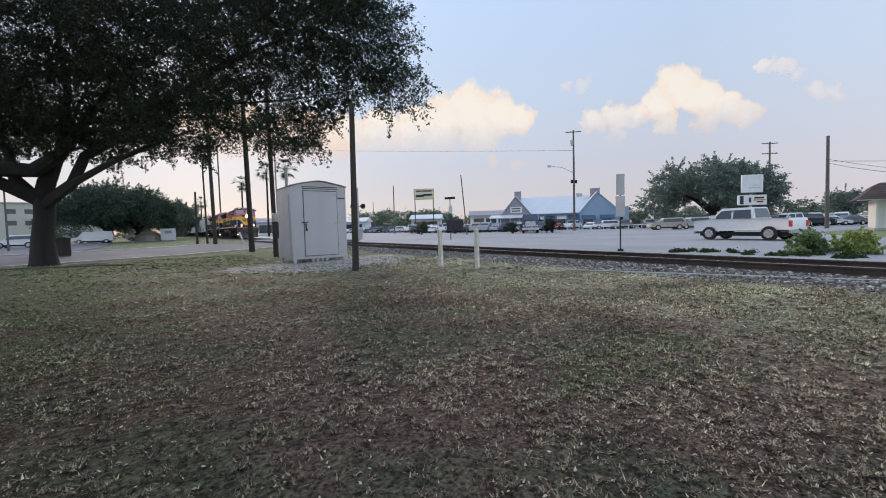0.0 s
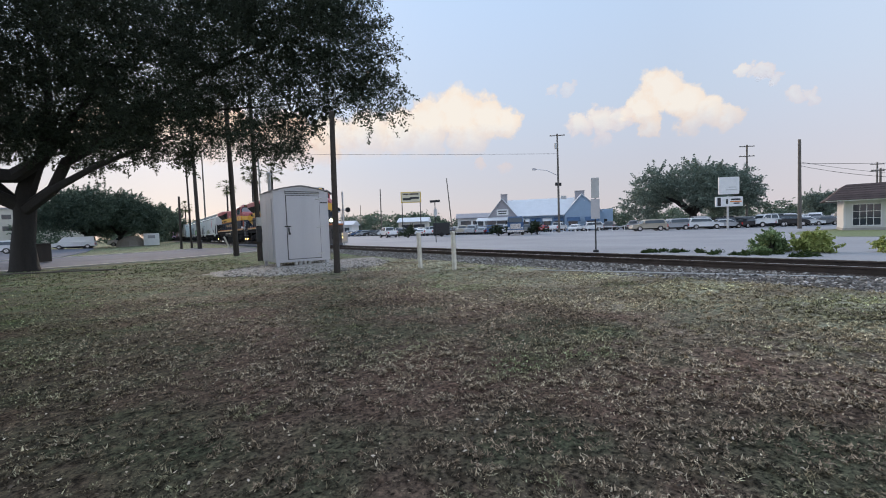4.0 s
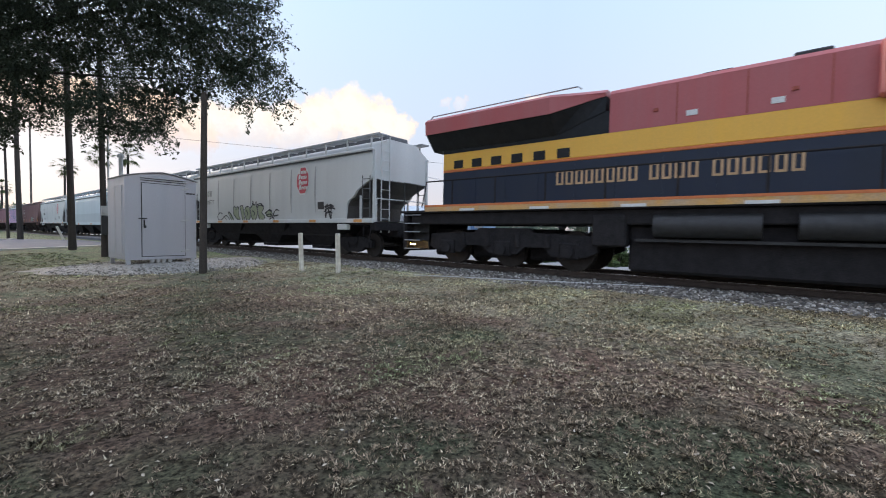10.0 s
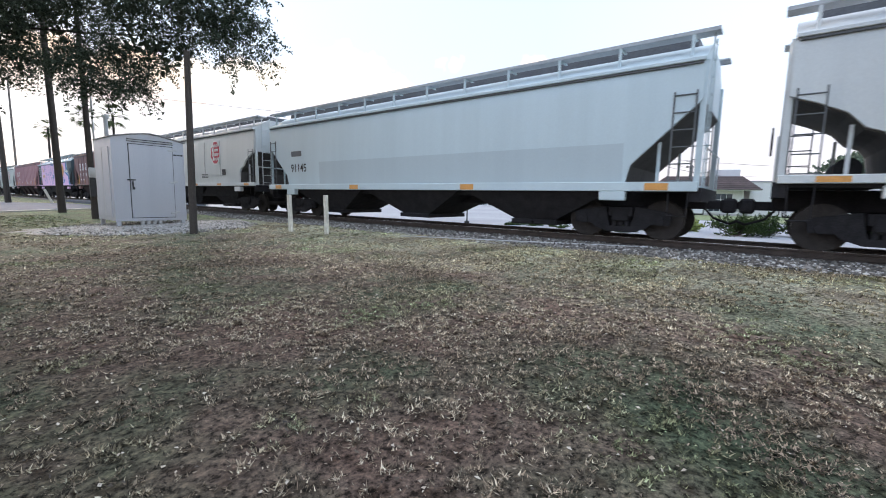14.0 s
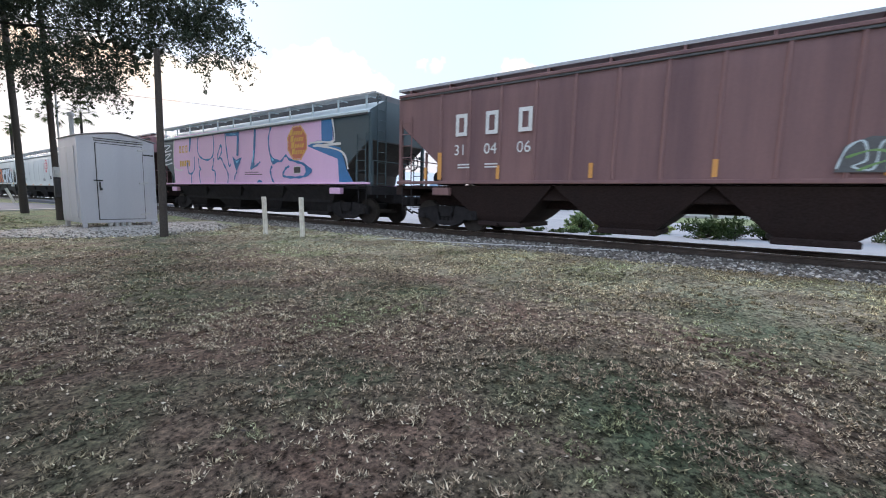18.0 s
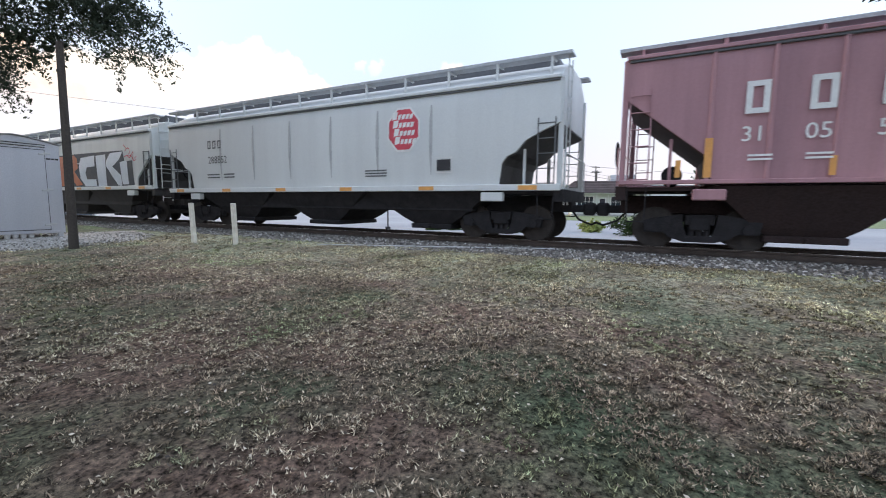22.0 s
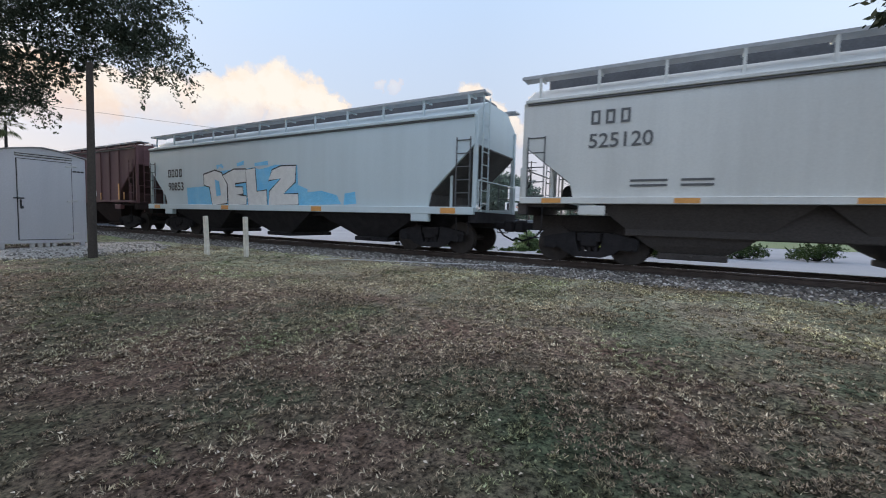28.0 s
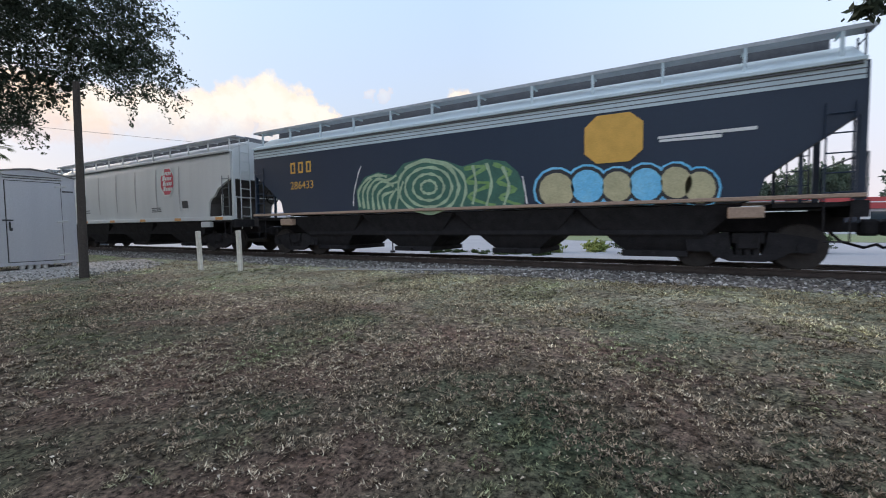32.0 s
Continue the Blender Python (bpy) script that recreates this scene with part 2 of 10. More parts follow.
def green_share(t, coord, edges=(("X", 4.5, 8.5), ("Y", 9.0, 20.0))):
    """How far the lawn has changed, from 0 out in the open to 1 along the track and the side street."""
    sep = t.nodes.new("ShaderNodeSeparateXYZ")
    t.links.new(coord.outputs["Object"], sep.inputs[0])
    n = t.nodes.new("ShaderNodeTexNoise")
    n.inputs["Scale"].default_value, n.inputs["Detail"].default_value = 0.8, 4
    t.links.new(coord.outputs["Object"], n.inputs["Vector"])
    shares = []
    for axis, a, b in edges:
        r = t.nodes.new("ShaderNodeMapRange")
        r.inputs["From Min"].default_value, r.inputs["From Max"].default_value = a, b
        t.links.new(sep.outputs[axis], r.inputs["Value"])
        shares.append(r.outputs["Result"])
    top = t.nodes.new("ShaderNodeMath")
    top.operation = "MAXIMUM"
    t.links.new(shares[0], top.inputs[0])
    t.links.new(shares[-1], top.inputs[1])
    uneven = t.nodes.new("ShaderNodeMath")
    uneven.operation, uneven.use_clamp = "MULTIPLY", True
    t.links.new(top.outputs[0], uneven.inputs[0])
    lift = t.nodes.new("ShaderNodeMapRange")
    lift.inputs["From Min"].default_value, lift.inputs["From Max"].default_value = 0.35, 0.65
    lift.inputs["To Min"].default_value, lift.inputs["To Max"].default_value = 0.45, 1.0
    t.links.new(n.outputs["Fac"], lift.inputs["Value"])
    t.links.new(lift.outputs["Result"], uneven.inputs[1])
    return uneven.outputs[0]


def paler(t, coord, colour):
    """Paler lawn colour towards the track and the far end of the lawn."""
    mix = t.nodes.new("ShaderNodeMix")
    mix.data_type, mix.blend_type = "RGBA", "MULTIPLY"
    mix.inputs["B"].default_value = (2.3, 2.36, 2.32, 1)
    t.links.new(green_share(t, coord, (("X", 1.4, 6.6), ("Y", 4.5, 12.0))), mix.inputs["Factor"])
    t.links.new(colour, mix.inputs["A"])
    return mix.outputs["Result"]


def greener_shaded(t, coord, colour):
    """Greener grass around the oak, with the oak's shade put into the colour as well."""
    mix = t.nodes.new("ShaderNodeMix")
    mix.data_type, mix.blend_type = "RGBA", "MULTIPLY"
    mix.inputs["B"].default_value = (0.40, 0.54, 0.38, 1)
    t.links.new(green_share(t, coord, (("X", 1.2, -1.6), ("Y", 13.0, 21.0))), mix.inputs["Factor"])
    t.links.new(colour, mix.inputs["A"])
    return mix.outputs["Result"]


def lawn_material():
    m = bpy.data.materials.new("dry_lawn")
    m.use_nodes = True
    t = m.node_tree
    bsdf = t.nodes["Principled BSDF"]
    bsdf.inputs["Roughness"].default_value = 0.95
    bsdf.inputs["Specular IOR Level"].default_value = 0.1
    coord = t.nodes.new("ShaderNodeTexCoord")

    def noise_at(scale, detail=5, rough=0.6):
        n = t.nodes.new("ShaderNodeTexNoise")
        n.inputs["Scale"].default_value, n.inputs["Detail"].default_value, n.inputs["Roughness"].default_value = scale, detail, rough
        t.links.new(coord.outputs["Object"], n.inputs["Vector"])
        return n

    def ramp(fac, stops):
        r = t.nodes.new("ShaderNodeValToRGB")
        r.color_ramp.elements[0].position, r.color_ramp.elements[0].color = stops[0][0], (*stops[0][1], 1)
        r.color_ramp.elements[1].position, r.color_ramp.elements[1].color = stops[-1][0], (*stops[-1][1], 1)
        for p, c in stops[1:-1]:
            r.color_ramp.elements.new(p).color = (*c, 1)
        t.links.new(fac, r.inputs["Fac"])
        return r
    patches, tufts, blades = noise_at(0.5, 4, 0.6), noise_at(8, 3, 0.6), noise_at(26, 4, 0.75)
    green_brown = ramp(patches.outputs["Fac"], [(0.34, (0.122, 0.076, 0.058)), (0.47, (0.11, 0.078, 0.06)), (0.56, (0.085, 0.08, 0.053)), (0.68, (0.062, 0.074, 0.045))])
    dry = ramp(tufts.outputs["Fac"], [(0.36, (0.45, 0.43, 0.4)), (0.47, (0.9, 0.9, 0.89)), (0.58, (1.05, 1.04, 1.03)), (0.7, (1.25, 1.22, 1.18))])
    fine = ramp(blades.outputs["Fac"], [(0.38, (0.10, 0.10, 0.09)), (0.47, (0.75, 0.74, 0.72)), (0.56, (1.2, 1.19, 1.16)), (0.66, (2.0, 1.9, 1.75))])
    # greener towards the track and the street
    greener = t.nodes.new("ShaderNodeMix")
    greener.data_type = "RGBA"
    greener.inputs["B"].default_value = (0.18, 0.178, 0.135, 1)
    t.links.new(green_share(t, coord), greener.inputs["Factor"])
    t.links.new(green_brown.outputs["Color"], greener.inputs["A"])
    one = t.nodes.new("ShaderNodeMix")
    one.data_type, one.blend_type = "RGBA", "MULTIPLY"
    one.inputs["Factor"].default_value = 1
    t.links.new(greener.outputs["Result"], one.inputs["A"])
    t.links.new(dry.outputs["Color"], one.inputs["B"])
    two = t.nodes.new("ShaderNodeMix")
    two.data_type, two.blend_type = "RGBA", "MULTIPLY"
    two.inputs["Factor"].default_value = 0.95
    t.links.new(one.outputs["Result"], two.inputs["A"])
    t.links.new(fine.outputs["Color"], two.inputs["B"])
    t.links.new(greener_shaded(t, coord, paler(t, coord, two.outputs["Result"])), bsdf.inputs["Base Color"])
    b = t.nodes.new("ShaderNodeBump")
    b.inputs["Strength"].default_value, b.inputs["Distance"].default_value = 0.8, 0.03
    t.links.new(blades.outputs["Fac"], b.inputs["Height"])
    t.links.new(b.outputs["Normal"], bsdf.inputs["Normal"])
    return m


M["lawn"] = lawn_material()
M["asphalt"] = material("asphalt", (0.135, 0.147, 0.175), 0.85, 0, 0.2, 0.25, 60, 0.006, tint=(0.105, 0.114, 0.136), spec=0.08)
M["lot_asphalt"] = material("lot_asphalt", (0.32, 0.322, 0.335), 0.85, 0, 0.18, 0.12, 50, 0.006, tint=(0.24, 0.242, 0.255))
M["kerb_concrete"] = material("kerb_concrete", (0.45, 0.43, 0.40), 0.85, 0, 0.25, 1.2, 50, 0.004)
M["gravel_pad"] = material("gravel_pad", (0.42, 0.39, 0.355), 0.95, 0, 0.4, 7, 45, 0.03, tint=(0.27, 0.24, 0.2))
M["ballast_bed"] = material("ballast_bed", (0.13, 0.12, 0.115), 0.95, 0, 0.5, 10, 40, 0.04, tint=(0.06, 0.052, 0.05))
M["weeds"] = material("weeds", (0.085, 0.12, 0.04), 0.9, 0, 0.4, 3, 30, 0.02, tint=(0.14, 0.15, 0.05))

# one sheet to the horizon, finer over the lawn
xs = [-2500, -800, -250, -90, -40, -20, -12, -8] + [x * 0.5 for x in range(-14, 20)] + [10.4, 11.2, 12, 13, 14, 15, 16, 17, 19, 22, 27, 35, 50, 80, 140, 300, 900, 2500]
ys = [-2500, -800, -250, -90, -40, -25, -16] + [y * 0.75 for y in range(-16, 41)] + [33, 37, 42, 50, 60, 80, 120, 200, 400, 900, 2500]
sheet = Shape()
bumps = random.Random(4)
verts = []
for y in ys:
    for x in xs:
        z = ground_height(x)
        if -8 < x < 8.4 and -12 < y < 27:
            z += 0.025 * noise.noise(Vector((x * 0.45, y * 0.45, 0))) + bumps.uniform(-0.006, 0.006)
        verts.append((x, y, z))
nx = len(xs)
sheet.add(verts, [(j * nx + i, j * nx + i + 1, (j + 1) * nx + i + 1, (j + 1) * nx + i) for j in range(len(ys) - 1) for i in range(nx - 1)])
structure("ground", sheet, M["lawn"], "patchy dry brown and green mown lawn", smooth=True)

def soft_noise(px, py, cell, seed):
    """Smooth value noise from 0 to 1 over the plan, with cells of the given size."""
    grid = np.random.default_rng(seed).random((256, 256))
    u, w = px / cell + 500.0, py / cell + 500.0
    i, j = np.floor(u).astype(int), np.floor(w).astype(int)
    a, b = u - i, w - j
    a, b = a * a * (3 - 2 * a), b * b * (3 - 2 * b)
    g = lambda m, n: grid[m % 256, n % 256]
    return (g(i, j) * (1 - a) + g(i + 1, j) * a) * (1 - b) + (g(i, j + 1) * (1 - a) + g(i + 1, j + 1) * a) * b


# the blades of the lawn, thick in its middle and thinner outwards; they stand in clumps with bare thatch between
def grass_field(name, count, x0, x1, y0, y1, tall, seed, mat, keep=lambda x, y: True, fade=None):
    rng = np.random.default_rng(seed)
    # blades stand in small tufts
    tufts = count // 24
    cx, cy, size = rng.uniform(x0, x1, tufts), rng.uniform(y0, y1, tufts), rng.uniform(0.6, 1.3, tufts)
    pick = rng.integers(0, tufts, count)
    away, bearing = np.abs(rng.normal(0, 0.05, count)) * size[pick], rng.uniform(0, 6.283, count)
    px, py = cx[pick] + away * np.cos(bearing), cy[pick] + away * np.sin(bearing)
    grow = size[pick]
    ok = np.array([keep(a, b) for a, b in zip(px, py)])
    if fade:
        ok &= rng.random(count) < np.clip((fade[1] - np.hypot(px - 1.0, py)) / (fade[1] - fade[0]), 0, 1)
    clump = 0.5 * soft_noise(px, py, 0.075, 3) + 0.35 * soft_noise(px, py, 0.034, 4) + 0.15 * soft_noise(px, py, 0.6, 5)
    ok &= rng.random(count) < np.clip((clump - 0.39) / 0.12, 0.05, 1)
    grow = grow * (0.35 + 1.3 * clump)
    px, py, bearing, grow = px[ok], py[ok], bearing[ok], grow[ok]
    n = len(px)
    turn, lean, h = bearing + rng.normal(0, 0.8, n), rng.uniform(0.65, 1.45, n), grow * tall * rng.uniform(0.5, 1.35, n)
    w = 0.0020 + 0.0038 * rng.random(n) * (1 + 0.13 * np.hypot(px, py))
    gz = np.interp(px, [-30, -2, 2, 8.5, 9.4, 15.0, 17.0, 3000], [0, 0, 0.03, 0.17, 0.20, 0.20, 0.12, 0.10]) - 0.006 + 0.06 * np.clip(clump[ok] - 0.42, 0, 1)
    c, s = np.cos(turn), np.sin(turn)
    a = np.stack([px - w * s, py + w * c, gz], 1)
    b = np.stack([px + w * s, py - w * c, gz], 1)
    tip = np.stack([px + c * h * np.sin(lean), py + s * h * np.sin(lean), gz + h * np.cos(lean)], 1)
    v = np.stack([a, b, tip], 1).reshape(-1, 3)
    me = bpy.data.meshes.new(name)
    me.vertices.add(len(v))
    me.vertices.foreach_set("co", v.ravel())
    me.loops.add(len(v))
    me.loops.foreach_set("vertex_index", np.arange(len(v), dtype=np.int32))
    me.polygons.add(n)
    me.polygons.foreach_set("loop_start", np.arange(0, 3 * n, 3, dtype=np.int32))
    me.update()
    me.validate()
    me.materials.append(mat)
    return tagged(new(name, me), label="short dry brown and green grass blades of a mown lawn", category="grass", kind="stuff")


def blade_material():
    m = bpy.data.materials.new("grass_blades")
    m.use_nodes = True
    t = m.node_tree
    bsdf = t.nodes["Principled BSDF"]
    bsdf.inputs["Roughness"].default_value = 0.8
    bsdf.inputs["Specular IOR Level"].default_value = 0.15
    geo = t.nodes.new("ShaderNodeNewGeometry")
    ramp = t.nodes.new("ShaderNodeValToRGB")
    stops = [(0.0, (0.042, 0.028, 0.022)), (0.25, (0.108, 0.073, 0.056)), (0.5, (0.228, 0.151, 0.115)), (0.8, (0.365, 0.248, 0.19)), (1.0, (0.66, 0.51, 0.41))]
    ramp.color_ramp.elements[0].color = (*stops[0][1], 1)
    ramp.color_ramp.elements[1].color = (*stops[-1][1], 1)
    for p, c in stops[1:-1]:
        ramp.color_ramp.elements.new(p).color = (*c, 1)
    coord = t.nodes.new("ShaderNodeTexCoord")
    n = t.nodes.new("ShaderNodeTexNoise")
    n.inputs["Scale"].default_value, n.inputs["Detail"].default_value = 0.45, 4
    t.links.new(coord.outputs["Object"], n.inputs["Vector"])
    patch = t.nodes.new("ShaderNodeMapRange")
    patch.inputs["From Min"].default_value, patch.inputs["From Max"].default_value = 0.35, 0.65
    patch.inputs["To Min"].default_value, patch.inputs["To Max"].default_value = 0.14, -0.16
    t.links.new(n.outputs["Fac"], patch.inputs["Value"])
    add = t.nodes.new("ShaderNodeMath")
    add.use_clamp = True
    t.links.new(geo.outputs["Random Per Island"], add.inputs[0])
    t.links.new(patch.outputs["Result"], add.inputs[1])
    t.links.new(add.outputs[0], ramp.inputs["Fac"])
    green = t.nodes.new("ShaderNodeMix")
    green.data_type, green.blend_type = "RGBA", "MULTIPLY"
    green.inputs["B"].default_value = (0.87, 1.0, 0.88, 1)
    t.links.new(green_share(t, coord), green.inputs["Factor"])
    t.links.new(ramp.outputs["Color"], green.inputs["A"])
    clumps = t.nodes.new("ShaderNodeTexNoise")
    clumps.inputs["Scale"].default_value, clumps.inputs["Detail"].default_value = 0.6, 6
    t.links.new(coord.outputs["Object"], clumps.inputs["Vector"])
    lush = t.nodes.new("ShaderNodeMapRange")
    lush.inputs["From Min"].default_value, lush.inputs["From Max"].default_value = 0.53, 0.75
    t.links.new(clumps.outputs["Fac"], lush.inputs["Value"])
    fresh = t.nodes.new("ShaderNodeMix")
    fresh.data_type, fresh.blend_type = "RGBA", "MULTIPLY"
    fresh.inputs["B"].default_value = (0.53, 0.78, 0.55, 1)
    t.links.new(lush.outputs["Result"], fresh.inputs["Factor"])
    t.links.new(green.outputs["Result"], fresh.inputs["A"])
    spots = None
    for gx, gy, gr in ((2.8, 4.1, 0.9), (3.0, 2.6, 0.9), (4.6, 2.6, 1.1), (0.8, 3.2, 0.45), (1.3, 1.3, 0.4), (7.6, 1.2, 1.6), (3.2, 11.8, 2.4), (6.0, -1.5, 1.2)):
        away = t.nodes.new("ShaderNodeVectorMath")
        away.operation = "DISTANCE"
        away.inputs[1].default_value = (gx, gy, 0.05)
        t.links.new(coord.outputs["Object"], away.inputs[0])
        near = t.nodes.new("ShaderNodeMapRange")
        near.inputs["From Min"].default_value, near.inputs["From Max"].default_value = gr, 0.25 * gr
        t.links.new(away.outputs["Value"], near.inputs["Value"])
        top = t.nodes.new("ShaderNodeMath")
        top.operation = "MAXIMUM"
        t.links.new(near.outputs["Result"], top.inputs[0])
        if spots:
            t.links.new(spots, top.inputs[1])
        spots = top.outputs[0]
    ragged = t.nodes.new("ShaderNodeMath")
    ragged.operation, ragged.use_clamp = "MULTIPLY_ADD", True
    t.links.new(spots, ragged.inputs[0])
    ragged.inputs[1].default_value = 0.75
    t.links.new(lush.outputs["Result"], ragged.inputs[2])
    t.links.new(ragged.outputs[0], fresh.inputs["Factor"])
    # uneven clumps a hand wide
    bits = t.nodes.new("ShaderNodeTexNoise")
    bits.inputs["Scale"].default_value, bits.inputs["Detail"].default_value = 15.0, 4
    t.links.new(coord.outputs["Object"], bits.inputs["Vector"])
    shade = t.nodes.new("ShaderNodeValToRGB")
    shade.color_ramp.elements[0].position, shade.color_ramp.elements[0].color = 0.36, (0.27, 0.26, 0.25, 1)
    shade.color_ramp.elements[1].position, shade.color_ramp.elements[1].color = 0.66, (1.5, 1.47, 1.43, 1)
    shade.color_ramp.elements.new(0.48).color = (0.92, 0.91, 0.9, 1)
    t.links.new(bits.outputs["Fac"], shade.inputs["Fac"])
    clump = t.nodes.new("ShaderNodeMix")
    clump.data_type, clump.blend_type = "RGBA", "MULTIPLY"
    clump.inputs["Factor"].default_value = 1.0
    t.links.new(fresh.outputs["Result"], clump.inputs["A"])
    t.links.new(shade.outputs["Color"], clump.inputs["B"])
    t.links.new(greener_shaded(t, coord, paler(t, coord, clump.outputs["Result"])), bsdf.inputs["Base Color"])
    return m


M["blades"] = blade_material()
grass_field("grass", 2000000, -5.0, 10.0, -4.5, 11.5, 0.024, 11, M["blades"], lambda x, y: (x - 0.2) ** 2 + (y + 0.8) ** 2 > 0.5 and x + 0.6 * y > -2.4 and x < 9.55, (4.0, 11.5))
grass_field("grass", 200000, -4.5, 9.6, 3.0, 15.0, 0.036, 12, M["blades"], lambda x, y: (x - 1) ** 2 + y * y > 30)
grass_field("grass", 70000, 6.0, 9.6, -9.0, 4.0, 0.036, 13, M["blades"])
grass_field("grass", 90000, -8.0, 4.4, 15.0, 28.0, 0.045, 14, M["blades"])

# fallen leaves and dry scraps lying in the grass
def litter_field(name, count, x0, x1, y0, y1, seed, mat):
    rng = np.random.default_rng(seed)
    px, py = rng.uniform(x0, x1, count), rng.uniform(y0, y1, count)
    far = (px - 0.2) ** 2 + (py + 0.8) ** 2 > 0.6
    px, py = px[far], py[far]
    n = len(px)
    a, size = rng.uniform(0, 6.283, n), rng.uniform(0.006, 0.019, n)
    c, s, slim = np.cos(a), np.sin(a), rng.uniform(0.35, 0.6, n)
    gz = np.interp(px, [-30, -2, 2, 8.5, 9.4], [0, 0, 0.03, 0.17, 0.20]) + rng.uniform(0.012, 0.03, n)
    corners = []
    for u, w in ((1, 0), (0.1, 1), (-1, 0), (-0.1, -1)):
        dx, dy = u * size, w * size * slim
        corners.append(np.stack([px + c * dx - s * dy, py + s * dx + c * dy, gz + rng.uniform(-0.008, 0.008, n)], 1))
    v = np.stack(corners, 1).reshape(-1, 3)
    me = bpy.data.meshes.new(name)
    me.from_pydata(v.tolist(), [], np.arange(4 * n).reshape(-1, 4).tolist())
    me.materials.append(mat)
    return tagged(new(name, me), label="dry fallen leaves and scraps scattered in the grass", category="leaf litter", kind="stuff")


def litter_material():
    m = bpy.data.materials.new("leaf_litter")
    m.use_nodes = True
    t = m.node_tree
    b = t.nodes["Principled BSDF"]
    b.inputs["Roughness"].default_value = 0.75
    geo = t.nodes.new("ShaderNodeNewGeometry")
    ramp = t.nodes.new("ShaderNodeValToRGB")
    ramp.color_ramp.elements[0].color = (0.03, 0.022, 0.015, 1)
    ramp.color_ramp.elements[1].color = (0.55, 0.47, 0.37, 1)
    for p, q in ((0.35, (0.12, 0.085, 0.055)), (0.7, (0.34, 0.26, 0.18)), (0.9, (0.5, 0.42, 0.32))):
        ramp.color_ramp.elements.new(p).color = (*q, 1)
    t.links.new(geo.outputs["Random Per Island"], ramp.inputs["Fac"])
    t.links.new(ramp.outputs["Color"], b.inputs["Base Color"])
    return m


M["leaf_litter"] = litter_material()
litter_field("leaf_litter", 9000, -2.5, 6.5, -2.5, 8.0, 15, M["leaf_litter"])

# the side street that crosses the track, with its concrete gutters
def ribbon(points, width, z0, z1):
    s = Shape()
    left, right = [], []
    for i, (x, y) in enumerate(points):
        a, b = Vector(points[max(i - 1, 0)]), Vector(points[min(i + 1, len(points) - 1)])
        d = (b - a).normalized()
        left.append((x - d.y * width / 2, y + d.x * width / 2))
        right.append((x + d.y * width / 2, y - d.x * width / 2))
    rings = []
    for (lx, ly), (rx, ry) in zip(left, right):
        rings.append([(lx, ly, z0), (rx, ry, z0), (rx, ry, z1 + ground_height(rx)), (lx, ly, z1 + ground_height(lx))])
    return s.loft(rings)


STREET = [(-60, 30.5), (-30, 33.5), (-12, 36.8), (-6, 38.5), (-2, 39.8), (2, 41.5), (6, 43.6), (8, 44.8), (10.2, 46.2)]
structure("road_side_street", ribbon(STREET, 17.5, -0.1, 0.04), M["asphalt"], "pale grey asphalt side street")


def offset_line(points, d):
    out = []
    for i, (x, y) in enumerate(points):
        a, b = Vector(points[max(i - 1, 0)]), Vector(points[min(i + 1, len(points) - 1)])
        n = (b - a).normalized()
        out.append((x - n.y * d, y + n.x * d))
    return out


structure("gutter_near", ribbon(offset_line(STREET, -9.0), 0.5, -0.1, 0.06), M["kerb_concrete"], "worn concrete gutter along the street")
structure("gutter_far", ribbon(offset_line(STREET, 9.0), 0.6, -0.1, 0.09), M["kerb_concrete"], "worn concrete gutter along the street")

# the wide paved street and car lots beyond the track
lot = Shape()
lot.box(16.2, 300, -80, 260, -0.2, 0.135)
structure("road_main", lot, M["lot_asphalt"], "wide pale asphalt street and car lots beyond the railway")
drive = Shape()
drive.prism([(-9.2, 46.0), (-5.6, 47.2), (-5.0, 66.0), (-6.0, 94.0), (-12.0, 104.0), (-60.0, 104.0), (-60.0, 40.0), (-30.0, 41.5)], "z", -0.1, 0.062)
structure("road_side_drive", drive, M["asphalt"], "grey asphalt drive and parking beyond the side street")
crossing = Shape()
crossing.box(9.6, 11.25, 38.5, 55.5, 0.0, 0.40).box(11.42, 12.68, 38.5, 55.5, 0.0, 0.40).box(12.85, 16.3, 38.5, 55.5, 0.0, 0.38)
structure("road_crossing_panels", crossing, M["asphalt"], "asphalt level crossing between the rails")

# gravel round the equipment cabinet
pad = Shape()
rng = random.Random(8)
ring = [(5.5 + (3.3 + 0.5 * math.sin(3 * a) + rng.uniform(-0.25, 0.25)) * math.cos(a), 16.0 + (3.0 + 0.5 * math.cos(2 * a) + rng.uniform(-0.3, 0.3)) * math.sin(a)) for a in [i * 2 * math.pi / 40 for i in range(40)]]
pad.add([(x, y, ground_height(x) + 0.012) for x, y in ring] + [(5.4, 16.0, ground_height(5.4) + 0.10)], [(i, (i + 1) % 40, 40) for i in range(40)])
structure("gravel_pad", pad, M["gravel_pad"], "pale crushed gravel pad round the cabinet")

# ballast bed under the track
bed = Shape()
profile = [(9.55, 0.10), (9.85, 0.205), (10.3, 0.24), (10.9, 0.245), (13.2, 0.245), (14.0, 0.2), (15.2, 0.1), (15.2, -0.2), (9.55, -0.2)]
bed.prism(profile, "y", -300, 420)
structure("ballast_bed", bed, M["ballast_bed"], "dark dirty stone ballast bed", smooth=False)


def stone(seed):
    r = random.Random(seed)
    bm = bmesh.new()
    bmesh.ops.create_icosphere(bm, subdivisions=1, radius=1)
    for v in bm.verts:
        v.co *= r.uniform(0.7, 1.25)
        v.co.z *= 0.75
    me = bpy.data.meshes.new("stone")
    bm.to_mesh(me)
    bm.free()
    return me


